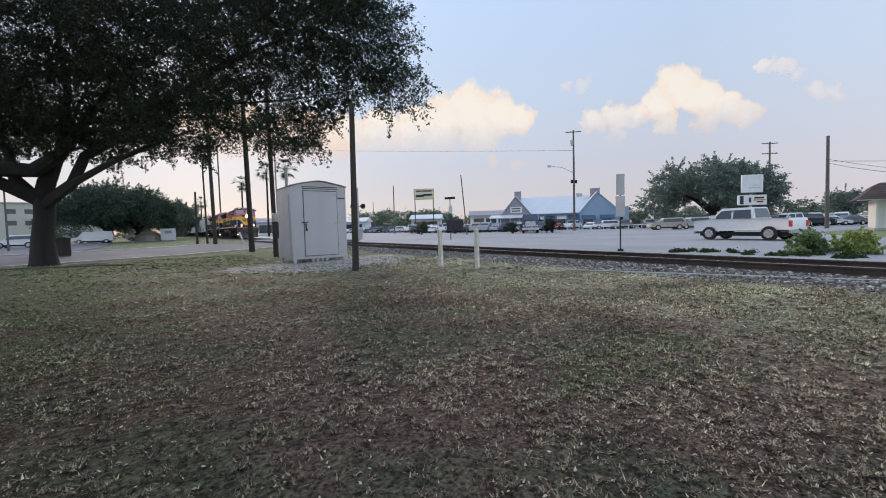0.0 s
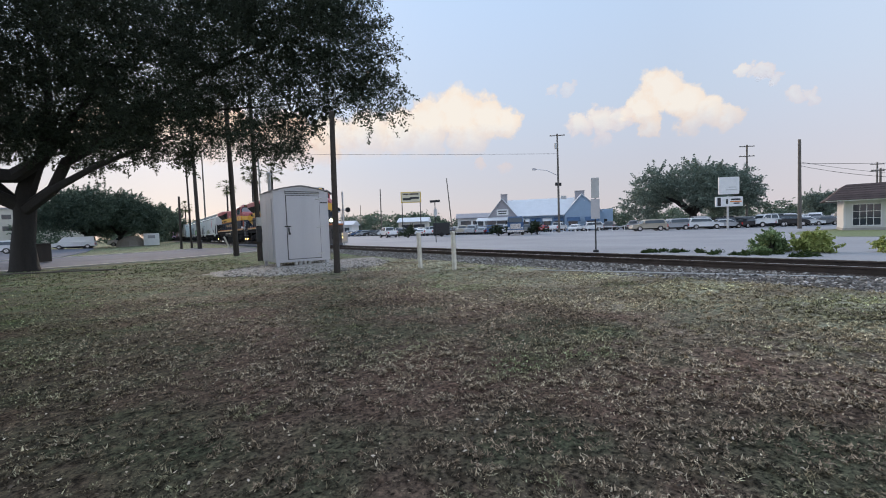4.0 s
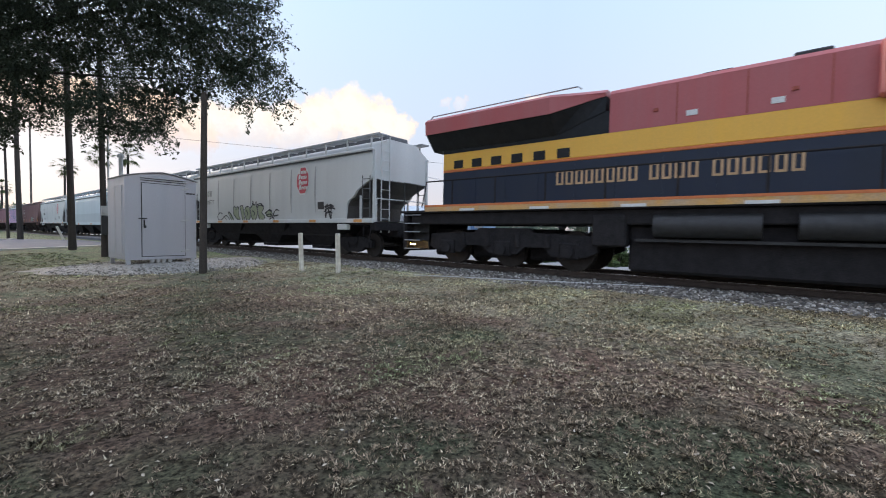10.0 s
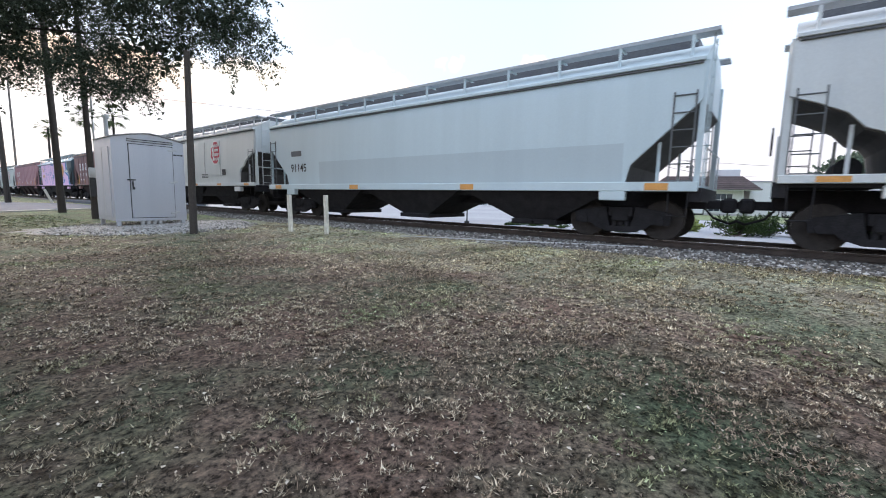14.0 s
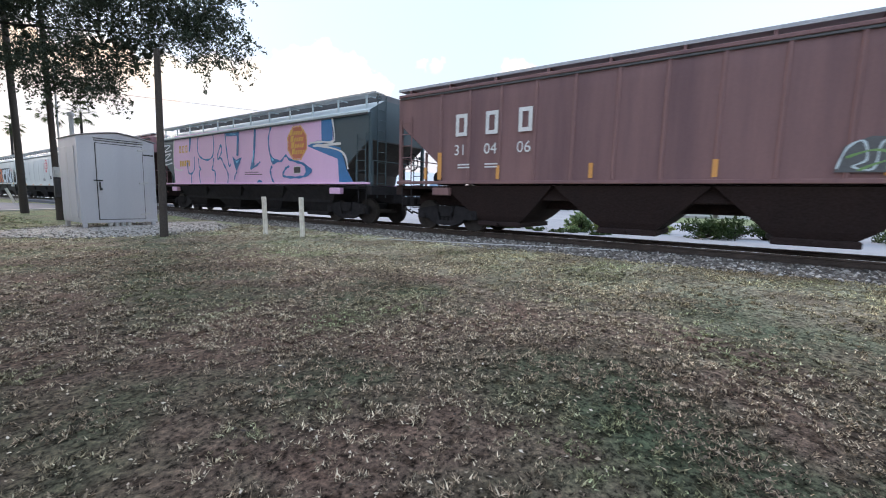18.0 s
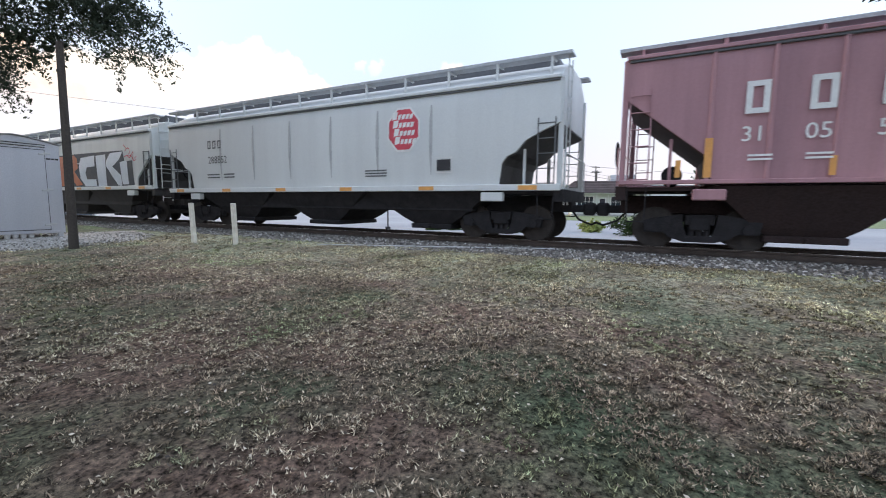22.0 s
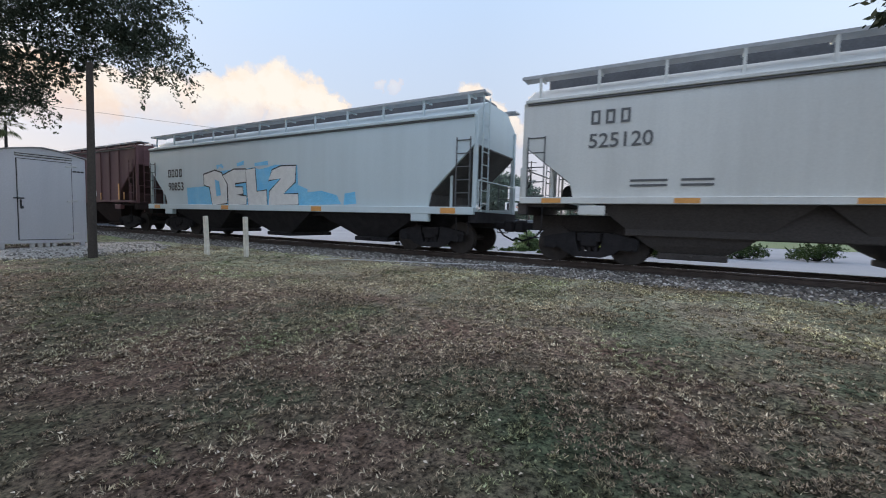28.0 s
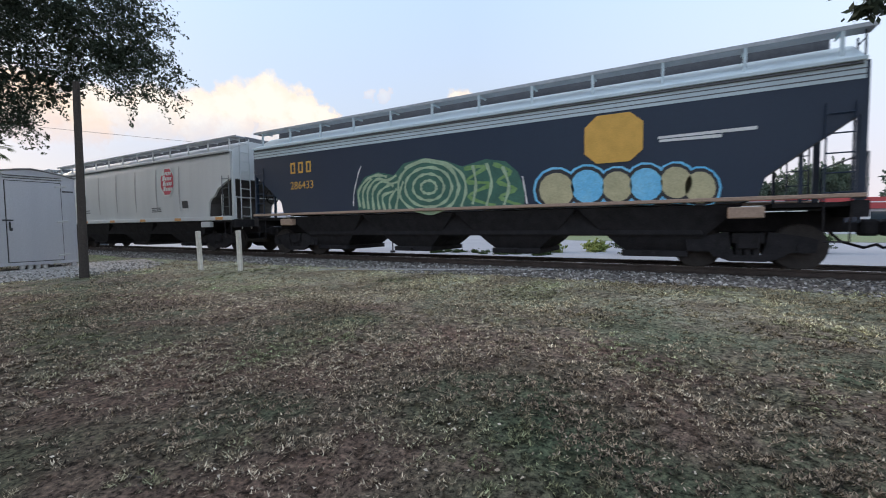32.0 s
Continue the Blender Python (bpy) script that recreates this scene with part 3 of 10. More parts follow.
# loose stones of the ballast, joined: nobody could count them
def stone_field(name, count, sample, size, seed, mat, label):
    rng = np.random.default_rng(seed)
    base = stone(seed)
    bv = np.array([v.co[:] for v in base.vertices])
    bf = np.array([p.vertices[:] for p in base.polygons])
    verts, faces = [], []
    for k in range(count):
        x, y, z = sample(rng)
        s = size * rng.uniform(0.5, 1.5)
        a = rng.uniform(0, 6.283)
        c, q = math.cos(a), math.sin(a)
        w = bv * (s * rng.uniform(0.7, 1.3, 3))
        w = np.stack([w[:, 0] * c - w[:, 1] * q, w[:, 0] * q + w[:, 1] * c, w[:, 2]], 1) + (x, y, z)
        faces.append(bf + len(verts) * len(bv))
        verts.append(w)
    me = bpy.data.meshes.new(name)
    me.from_pydata(np.concatenate(verts).tolist(), [], np.concatenate(faces).tolist())
    me.materials.append(mat)
    return tagged(new(name, me), label=label, category="stone", kind="stuff")


def pale_stones(name, lift):
    m = bpy.data.materials.new(name)
    m.use_nodes = True
    t = m.node_tree
    b = t.nodes["Principled BSDF"]
    b.inputs["Roughness"].default_value = 0.9
    geo = t.nodes.new("ShaderNodeNewGeometry")
    ramp = t.nodes.new("ShaderNodeValToRGB")
    ramp.color_ramp.elements[0].color = (0.05 * lift, 0.045 * lift, 0.04 * lift, 1)
    ramp.color_ramp.elements[1].color = (0.52, 0.5, 0.47, 1)
    ramp.color_ramp.elements.new(0.55).color = (0.14 * lift, 0.127 * lift, 0.112 * lift, 1)
    ramp.color_ramp.elements.new(0.85).color = (0.28 * lift, 0.262 * lift, 0.238 * lift, 1)
    t.links.new(geo.outputs["Random Per Island"], ramp.inputs["Fac"])
    t.links.new(ramp.outputs["Color"], b.inputs["Base Color"])
    return m


M["loose_stones"] = pale_stones("loose_stones", 1.1)
M["pad_stone"] = pale_stones("pad_stone", 2.0)


def bank(rng):
    y = rng.uniform(-14, 36)
    x = 9.35 + abs(rng.normal(0, 0.42)) + 0.22 * math.sin(y * 0.9) * math.sin(y * 0.37)
    x = min(max(x, 8.9), 10.7)
    return x, y, float(np.interp(x, [8.4, 9.4, 9.85, 10.3, 11.2], [0.17, 0.20, 0.215, 0.245, 0.25]))


def between(rng):
    x = rng.uniform(11.0, 15.0)
    return x, rng.uniform(-12, 25), float(np.interp(x, [11, 13.2, 14, 15.2], [0.25, 0.25, 0.205, 0.12]))


def round_pad(rng):
    a, d = rng.uniform(0, 6.283), 3.1 * math.sqrt(rng.uniform(0, 1))
    x, y = 5.5 + d * math.cos(a), 16.0 + d * math.sin(a)
    return x, y, ground_height(x) + 0.03 + 0.06 * (1 - d / 3.1)


stone_field("ballast_stones", 9000, bank, 0.026, 21, M["loose_stones"], "grey and brown crushed ballast stones beside the rail")
M["dull_stones"] = pale_stones("dull_stones", 1.0)


def shoulder(rng):
    x = rng.uniform(9.7, 11.15)
    return x, rng.uniform(-12, 32), float(np.interp(x, [9.4, 9.85, 10.3, 11.2], [0.20, 0.215, 0.245, 0.25]))


stone_field("ballast_stones", 12000, shoulder, 0.029, 24, M["dull_stones"], "dull dirty ballast stones on the track shoulder")
stone_field("ballast_stones", 2200, between, 0.035, 22, M["loose_stones"], "dirty crushed ballast stones between the rails")
stone_field("pad_stones", 2500, round_pad, 0.022, 23, M["pad_stone"], "pale crushed stones round the cabinet")

# rails and ties
RAIL_PROFILE = [(-0.075, 0), (0.075, 0), (0.07, 0.018), (0.012, 0.034), (0.012, 0.125), (0.036, 0.137), (0.036, 0.168), (0.028, 0.174), (-0.028, 0.174), (-0.036, 0.168), (-0.036, 0.137), (-0.012, 0.125), (-0.012, 0.034), (-0.07, 0.018)]
for side in (-0.7525, 0.7525):
    rail = Shape()
    rail.prism([(TRACK_X + side + u, RAIL_Z - 0.175 + w) for u, w in RAIL_PROFILE], "y", -300, 420)
    ob = structure("rail_near" if side < 0 else "rail_far", rail, M["rail_steel"], "rusty brown steel rail with a worn bright head")
    head = Shape()
    head.box(TRACK_X + side - 0.026, TRACK_X + side + 0.026, -300, 420, RAIL_Z - 0.001, RAIL_Z + 0.003)
    part("rail_head", head, M["rail_head"], ob, "polished running surface")
tie = Shape().bev(-1.3, 1.3, -0.115, 0.115, -0.16, 0, 0.012).mesh("tie", M["tie_wood"])
track_ties = tagged(new("railway_ties"), label="weathered dark wooden railway ties in ballast", kind="structure")
for k in range(110):
    ob = new("tie", tie)
    ob.parent = track_ties
    ob.matrix_basis = pose(TRACK_X + random.uniform(-0.03, 0.03), -16 + k * 0.53, RAIL_Z - 0.172, 0, 0, random.uniform(-1, 1))
far_ties = Shape()
for k in range(420):
    y = 42.5 + k * 0.55
    if not 38 < y < 56:
        far_ties.box(TRACK_X - 1.3, TRACK_X + 1.3, y, y + 0.23, RAIL_Z - 0.33, RAIL_Z - 0.172)
part("far_ties", far_ties, M["tie_wood"], track_ties, kind="stuff")

# ---- the train ----
M["car_grey"] = material("car_grey", (0.615, 0.635, 0.625), 0.5, 0, 0.06, 0.8, 25, 0.0006, streaks=0.65, tint=(0.50, 0.515, 0.515))
M["car_silver"] = material("car_silver", (0.55, 0.64, 0.665), 0.5, 0, 0.04, 1.0, 25, 0.0006, streaks=0.6, tint=(0.46, 0.54, 0.56))
# end-sheet colours: shade under the car ends painted in, plus some streaks
M["slope_shade"] = material("slope_shade", (0.085, 0.08, 0.078), 0.9, 0, 0.4, 2, 25, 0.004, streaks=0.6, tint=(0.05, 0.045, 0.042))
M["slope_shade_brown"] = material("slope_shade_brown", (0.068, 0.034, 0.031), 0.9, 0, 0.4, 2, 25, 0.004, streaks=0.6, tint=(0.04, 0.026, 0.025))
M["car_cream"] = material("car_cream", (0.66, 0.675, 0.65), 0.55, 0, 0.06, 1.0, 25, 0.0006, streaks=0.75, tint=(0.52, 0.53, 0.505))
M["car_brown"] = material("car_brown", (0.25, 0.138, 0.132), 0.75, 0, 0.06, 1.0, 25, 0.0006, streaks=0.95, tint=(0.13, 0.075, 0.082))
M["car_red_brown"] = material("car_red_brown", (0.435, 0.235, 0.255), 0.75, 0, 0.06, 1.0, 25, 0.0006, streaks=1.0, tint=(0.28, 0.155, 0.175))
M["car_dark_brown"] = material("car_dark_brown", (0.165, 0.078, 0.082), 0.75, 0, 0.06, 1.0, 25, 0.0006, streaks=0.9, tint=(0.10, 0.053, 0.06))
M["car_navy"] = material("car_navy", (0.012, 0.026, 0.052), 0.42, 0, 0.08, 1.0, 25, 0.0006, streaks=0.5, tint=(0.022, 0.036, 0.058), spec=0.4)
M["car_slate"] = material("car_slate", (0.045, 0.075, 0.088), 0.5, 0, 0.08, 1.0, 25, 0.0006, streaks=0.6, tint=(0.06, 0.085, 0.098))
M["under_black"] = material("under_black", (0.034, 0.032, 0.034), 0.85, 0.0, 0.35, 4, 40, 0.004, spec=0.12)
M["wheel_steel"] = material("wheel_steel", (0.05, 0.042, 0.038), 0.65, 0.4, 0.35, 6, 40, 0.003)
M["reflector"] = material("reflector", (0.72, 0.34, 0.09), 0.45, 0, 0.15, 6, 40, 0)
M["decal_white"] = material("decal_white", (0.75, 0.75, 0.73), 0.6, 0, 0.15, 4, 40, 0)
M["decal_black"] = material("decal_black", (0.03, 0.03, 0.035), 0.6, 0, 0.2, 4, 40, 0)
M["decal_red"] = material("decal_red", (0.624, 0.072, 0.102), 0.6, 0, 0.2, 4, 40, 0)
M["decal_orange"] = material("decal_orange", (0.74, 0.22, 0.04), 0.6, 0, 0.2, 4, 40, 0)
M["decal_amber"] = material("decal_amber", (0.75, 0.42, 0.08), 0.6, 0, 0.15, 4, 40, 0)
M["spray_pink"] = material("spray_pink", (0.801, 0.515, 0.744), 0.55, 0, 0.12, 1.2, 30, 0, streaks=0.4, tint=(0.672, 0.443, 0.658))
M["spray_blue"] = material("spray_blue", (0.03, 0.19, 0.44), 0.55, 0, 0.2, 2, 30, 0)
M["spray_sky"] = material("spray_sky", (0.12, 0.504, 0.816), 0.55, 0, 0.25, 1.6, 30, 0, tint=(0.24, 0.6, 0.82))
M["spray_green"] = material("spray_green", (0.15, 0.30, 0.085), 0.55, 0, 0.35, 2.2, 30, 0, tint=(0.24, 0.38, 0.17))
M["spray_pale_green"] = material("spray_pale_green", (0.416, 0.546, 0.351), 0.55, 0, 0.3, 2, 30, 0)
M["spray_dark_green"] = material("spray_dark_green", (0.05, 0.155, 0.11), 0.55, 0, 0.3, 2, 30, 0)
M["spray_tan"] = material("spray_tan", (0.52, 0.468, 0.273), 0.55, 0, 0.25, 2, 30, 0)
M["spray_silver"] = material("spray_silver", (0.65, 0.702, 0.754), 0.4, 0.1, 0.12, 2, 30, 0)
M["spray_rust"] = material("spray_rust", (0.58, 0.17, 0.075), 0.55, 0, 0.15, 2, 30, 0)
M["spray_slate"] = material("spray_slate", (0.035, 0.045, 0.055), 0.55, 0, 0.2, 2, 30, 0)
M["stencil_grey"] = material("stencil_grey", (0.12, 0.125, 0.13), 0.6, 0, 0.2, 4, 40, 0)
M["loco_red"] = material("loco_red", (0.47, 0.108, 0.11), 0.5, 0, 0.06, 1.2, 25, 0.0006, streaks=0.8, tint=(0.42, 0.155, 0.16))
M["loco_yellow"] = material("loco_yellow", (0.88, 0.48, 0.065), 0.45, 0, 0.06, 1.2, 25, 0.0006, streaks=0.6, tint=(0.76, 0.44, 0.11))
M["loco_navy"] = material("loco_navy", (0.017, 0.027, 0.052), 0.42, 0, 0.06, 1.2, 25, 0.0006, streaks=0.7, tint=(0.03, 0.037, 0.05), spec=0.3)
M["seam_grime"] = material("seam_grime", (0.43, 0.44, 0.44), 0.7, 0, 0.2, 3, 30, 0.002)
M["spray_leaf"] = material("spray_leaf", (0.235, 0.40, 0.165), 0.55, 0, 0.3, 2.0, 30, 0, tint=(0.33, 0.48, 0.27))
M["spray_teal"] = material("spray_teal", (0.025, 0.075, 0.07), 0.55, 0, 0.3, 2.0, 30, 0, tint=(0.05, 0.13, 0.11))
M["spray_moss"] = material("spray_moss", (0.30, 0.36, 0.22), 0.6, 0, 0.3, 2.5, 30, 0, tint=(0.40, 0.43, 0.33))
M["loco_orange"] = material("loco_orange", (0.66, 0.192, 0.06), 0.5, 0, 0.15, 2, 25, 0.002)
M["plow_steel"] = material("plow_steel", (0.13, 0.115, 0.11), 0.8, 0.0, 0.4, 3, 30, 0.004, tint=(0.065, 0.055, 0.052), spec=0.2)
M["emblem_orange"] = material("emblem_orange", (0.60, 0.165, 0.08), 0.5, 0, 0.2, 3, 30, 0.002)
M["sill_tan"] = material("sill_tan", (0.36, 0.25, 0.18), 0.6, 0, 0.3, 2, 30, 0.003, streaks=0.5, tint=(0.38, 0.26, 0.2))
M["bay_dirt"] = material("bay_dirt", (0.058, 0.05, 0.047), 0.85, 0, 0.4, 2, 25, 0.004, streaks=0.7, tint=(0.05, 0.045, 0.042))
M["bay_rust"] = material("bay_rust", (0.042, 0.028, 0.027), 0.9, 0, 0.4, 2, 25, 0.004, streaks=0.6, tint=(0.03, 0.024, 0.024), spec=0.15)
M["emblem_red"] = material("emblem_red", (0.38, 0.075, 0.045), 0.5, 0, 0.2, 3, 30, 0.002)
M["loco_grille"] = material("loco_grille", (0.018, 0.02, 0.024), 0.7, 0.2, 0.3, 4, 60, 0.004)
M["sunshade_grey"] = material("sunshade_grey", (0.30, 0.325, 0.35), 0.5, 0.1, 0.15, 3, 30, 0.002)
M["frame_paint"] = material("frame_paint", (0.66, 0.36, 0.10), 0.6, 0, 0.25, 2.2, 30, 0.002, tint=(0.50, 0.38, 0.27))
# dark trough colour stands in for the shade below the running boards
M["hatch_shade"] = material("hatch_shade", (0.12, 0.125, 0.135), 0.8, 0, 0.25, 2, 30, 0.003)
M["car_patch"] = material("car_patch", (0.475, 0.55, 0.575), 0.55, 0, 0.04, 1.0, 25, 0.0006, streaks=0.6, tint=(0.42, 0.485, 0.51))
M["board_grey"] = material("board_grey", (0.46, 0.475, 0.50), 0.6, 0.05, 0.2, 2, 40, 0.003)
M["gilt"] = material("gilt", (0.62, 0.40, 0.22), 0.6, 0, 0.2, 4, 40, 0)
# pale base colour stands in for sky reflected in the cab glass
M["windshield"] = glass_material("windshield", (0.30, 0.38, 0.43), 0.08)

KEPT = {}


def kept(key, make, mat, smooth=False):
    """A mesh that several cars share."""
    key = (*key, mat.name)
    if key not in KEPT:
        KEPT[key] = make().mesh(key[0], mat, smooth)
    return KEPT[key]


def wheelset():
    s = Shape()
    s.tube((-0.9, 0, 0), (0.9, 0, 0), 0.085, 8)
    for d in (-1, 1):
        x = d * 0.7525
        s.tube((x - d * 0.055, 0, 0), (x - d * 0.02, 0, 0), 0.482, 24)
        s.tube((x - d * 0.02, 0, 0), (x + d * 0.075, 0, 0), 0.457, 24)
        s.tube((x + d * 0.075, 0, 0), (x + d * 0.10, 0, 0), 0.13, 12)
    return s


def side_frame(half):
    """A cast truck frame seen from the side, with its spring window."""
    s = Shape()
    s.prism([(-half - 0.24, 0.62), (-half - 0.20, 0.36), (-half + 0.2, 0.36), (-half + 0.3, 0.26), (-0.3, 0.16), (0.3, 0.16), (half - 0.3, 0.26), (half - 0.2, 0.36), (half + 0.20, 0.36), (half + 0.24, 0.62), (half + 0.05, 0.68), (0.34, 0.78), (0.30, 0.50), (0.24, 0.30), (-0.24, 0.30), (-0.30, 0.50), (-0.34, 0.78), (-half - 0.05, 0.68)], "x", -0.07, 0.07)
    for k in (-0.15, 0.0, 0.15):
        s.tube((0, k, 0.30), (0, k, 0.54), 0.06, 8)
    s.bev(-0.10, 0.10, -0.28, 0.28, 0.54, 0.76, 0.02)
    for d in (-1, 1):
        s.tube((-0.11, d * half, 0.457), (0.11, d * half, 0.457), 0.11, 10)
    return s


def add_truck(car, y, half=0.89):
    bolster = part("truck", kept(("truck",), lambda: Shape().bev(-1.15, 1.15, -0.2, 0.2, 0.42, 0.74, 0.03).tube((0, 0, 0.7), (0, 0, 1.0), 0.25, 12), M["under_black"]), None, car)
    bolster.parent = car
    bolster.location = (0, y, 0)
    for d in (-1, 1):
        f = part("side_frame", kept(("side_frame", half), lambda: side_frame(half), M["under_black"]), None, bolster)
        f.location = (d * 1.03, 0, 0)
        w = part("wheelset", kept(("wheelset",), wheelset, M["wheel_steel"], True), None, bolster)
        w.location = (0, d * half, 0.457)


def coupler(y, d):
    s = Shape()
    s.bev(-0.09, 0.09, min(y, y - d * 0.9), max(y, y - d * 0.9), 0.76, 0.96, 0.02)
    s.bev(-0.2, 0.16, min(y - d * 0.02, y - d * 0.32), max(y - d * 0.02, y - d * 0.32), 0.68, 1.02, 0.05)
    s.pipe([(0.35, y - d * 0.75, 0.85), (0.32, y - d * 0.5, 0.55), (0.2, y - d * 0.15, 0.42), (0.05, y, 0.5)], 0.03, 6)
    return s


KINDS = {
    # height and foot of the side, height and depth of the cut under the ends, bulge, height of the knee in the cut, sill height, roof rise
    "round": dict(top=3.97, foot=1.45, cut=2.85, inner=1.68, bulge=0.05, knee=0.5, bays=3, walk=4.54, sill=0.15, rise=0.5),
    "long": dict(top=3.85, foot=1.34, cut=3.05, inner=1.45, bulge=0.04, knee=0.4, bays=3, walk=4.45, sill=0.20, rise=0.5),
    "cream": dict(top=3.95, foot=1.60, cut=2.90, inner=1.25, bulge=0.04, knee=0.35, bays=3, walk=4.6, sill=0.15, rise=0.5),
    "ribbed": dict(top=4.12, foot=1.50, cut=3.3, inner=1.72, bulge=0.0, knee=0.5, bays=4, walk=4.36, sill=0.08, rise=0.14),
    "dark": dict(top=3.85, foot=1.48, cut=2.95, inner=1.5, bulge=0.0, knee=0.4, bays=4, walk=4.48, sill=0.07, rise=0.5),
}


def side_x(kind, z):
    k = KINDS[kind]
    return 1.50 + k["bulge"] * math.sin(math.pi * min(max((z - k["foot"]) / (k["top"] - k["foot"]), 0), 1))


def end_line(kind):
    """The edge of the side sheet at a car's end, from its top corner down to the sill: seven pairs of (distance from the end, height)."""
    k = KINDS[kind]
    if kind == "round":
        return [(0, 2.92), (0.4, 2.76), (0.84, 2.54), (1.08, 2.27), (1.32, 2.18), (1.46, 2.0), (1.54, k["foot"])]
    knee = (k["inner"] * 0.93, k["foot"] + k["knee"])
    return [(knee[0] * i / 5, k["cut"] + (knee[1] - k["cut"]) * i / 5) for i in range(6)] + [(k["inner"], k["foot"])]


def hopper_body(kind, length):
    """The steel shell: upright sides, a sloping roof, and sheets that slope in under both ends."""
    k = KINDS[kind]
    half = length / 2 - 0.7
    s = Shape()
    stations = [(-half + d, z) for d, z in end_line(kind)]
    stations += [(0, k["foot"])] + [(-y, z) for y, z in stations[::-1]]
    rings = []
    for y, zb in stations:
        zs = [zb + (k["top"] - zb) * i / 6 for i in range(7)]
        near = [(-side_x(kind, z), y, z) for z in zs]
        roof = [(-1.42, y, k["top"] + 0.1), (-0.75, y, k["top"] + k["rise"]), (0.75, y, k["top"] + k["rise"]), (1.42, y, k["top"] + 0.1)]
        rings.append(near + roof + [(-a, b, c) for a, b, c in near[::-1]])
    s.loft(rings)
    return s


def bay_shape(y0, y1, foot):
    """One discharge hopper that narrows to its outlet gate."""
    m = (y0 + y1) / 2
    s = Shape()
    rings = []
    for u, z in ((0, foot + 0.02), (0.12, foot - 0.12), (0.8, 0.52), (1, 0.36)):
        hx, hy = 1.44 + (0.95 - 1.44) * u, (y1 - y0) / 2 * (1 - u) + 0.62 * u
        rings.append([(-hx, m - hy, z), (hx, m - hy, z), (hx, m + hy, z), (-hx, m + hy, z)])
    s.loft(rings)
    s.bev(-1.05, 1.05, m - 0.68, m + 0.68, 0.22, 0.36, 0.02)
    s.tube((-1.2, m, 0.29), (1.2, m, 0.29), 0.035, 6)
    return s


def ladder(x, y, z0, z1, wide=0.42, along="y", step=0.36):
    s = Shape()
    a, b = ((x, y - wide / 2), (x, y + wide / 2)) if along == "y" else ((x - wide / 2, y), (x + wide / 2, y))
    for p in (a, b):
        s.box(p[0] - 0.014, p[0] + 0.014, p[1] - 0.014, p[1] + 0.014, z0, z1)
    z = z0 + 0.15
    while z < z1:
        s.tube((*a, z), (*b, z), 0.014, 6)
        z += step
    return s


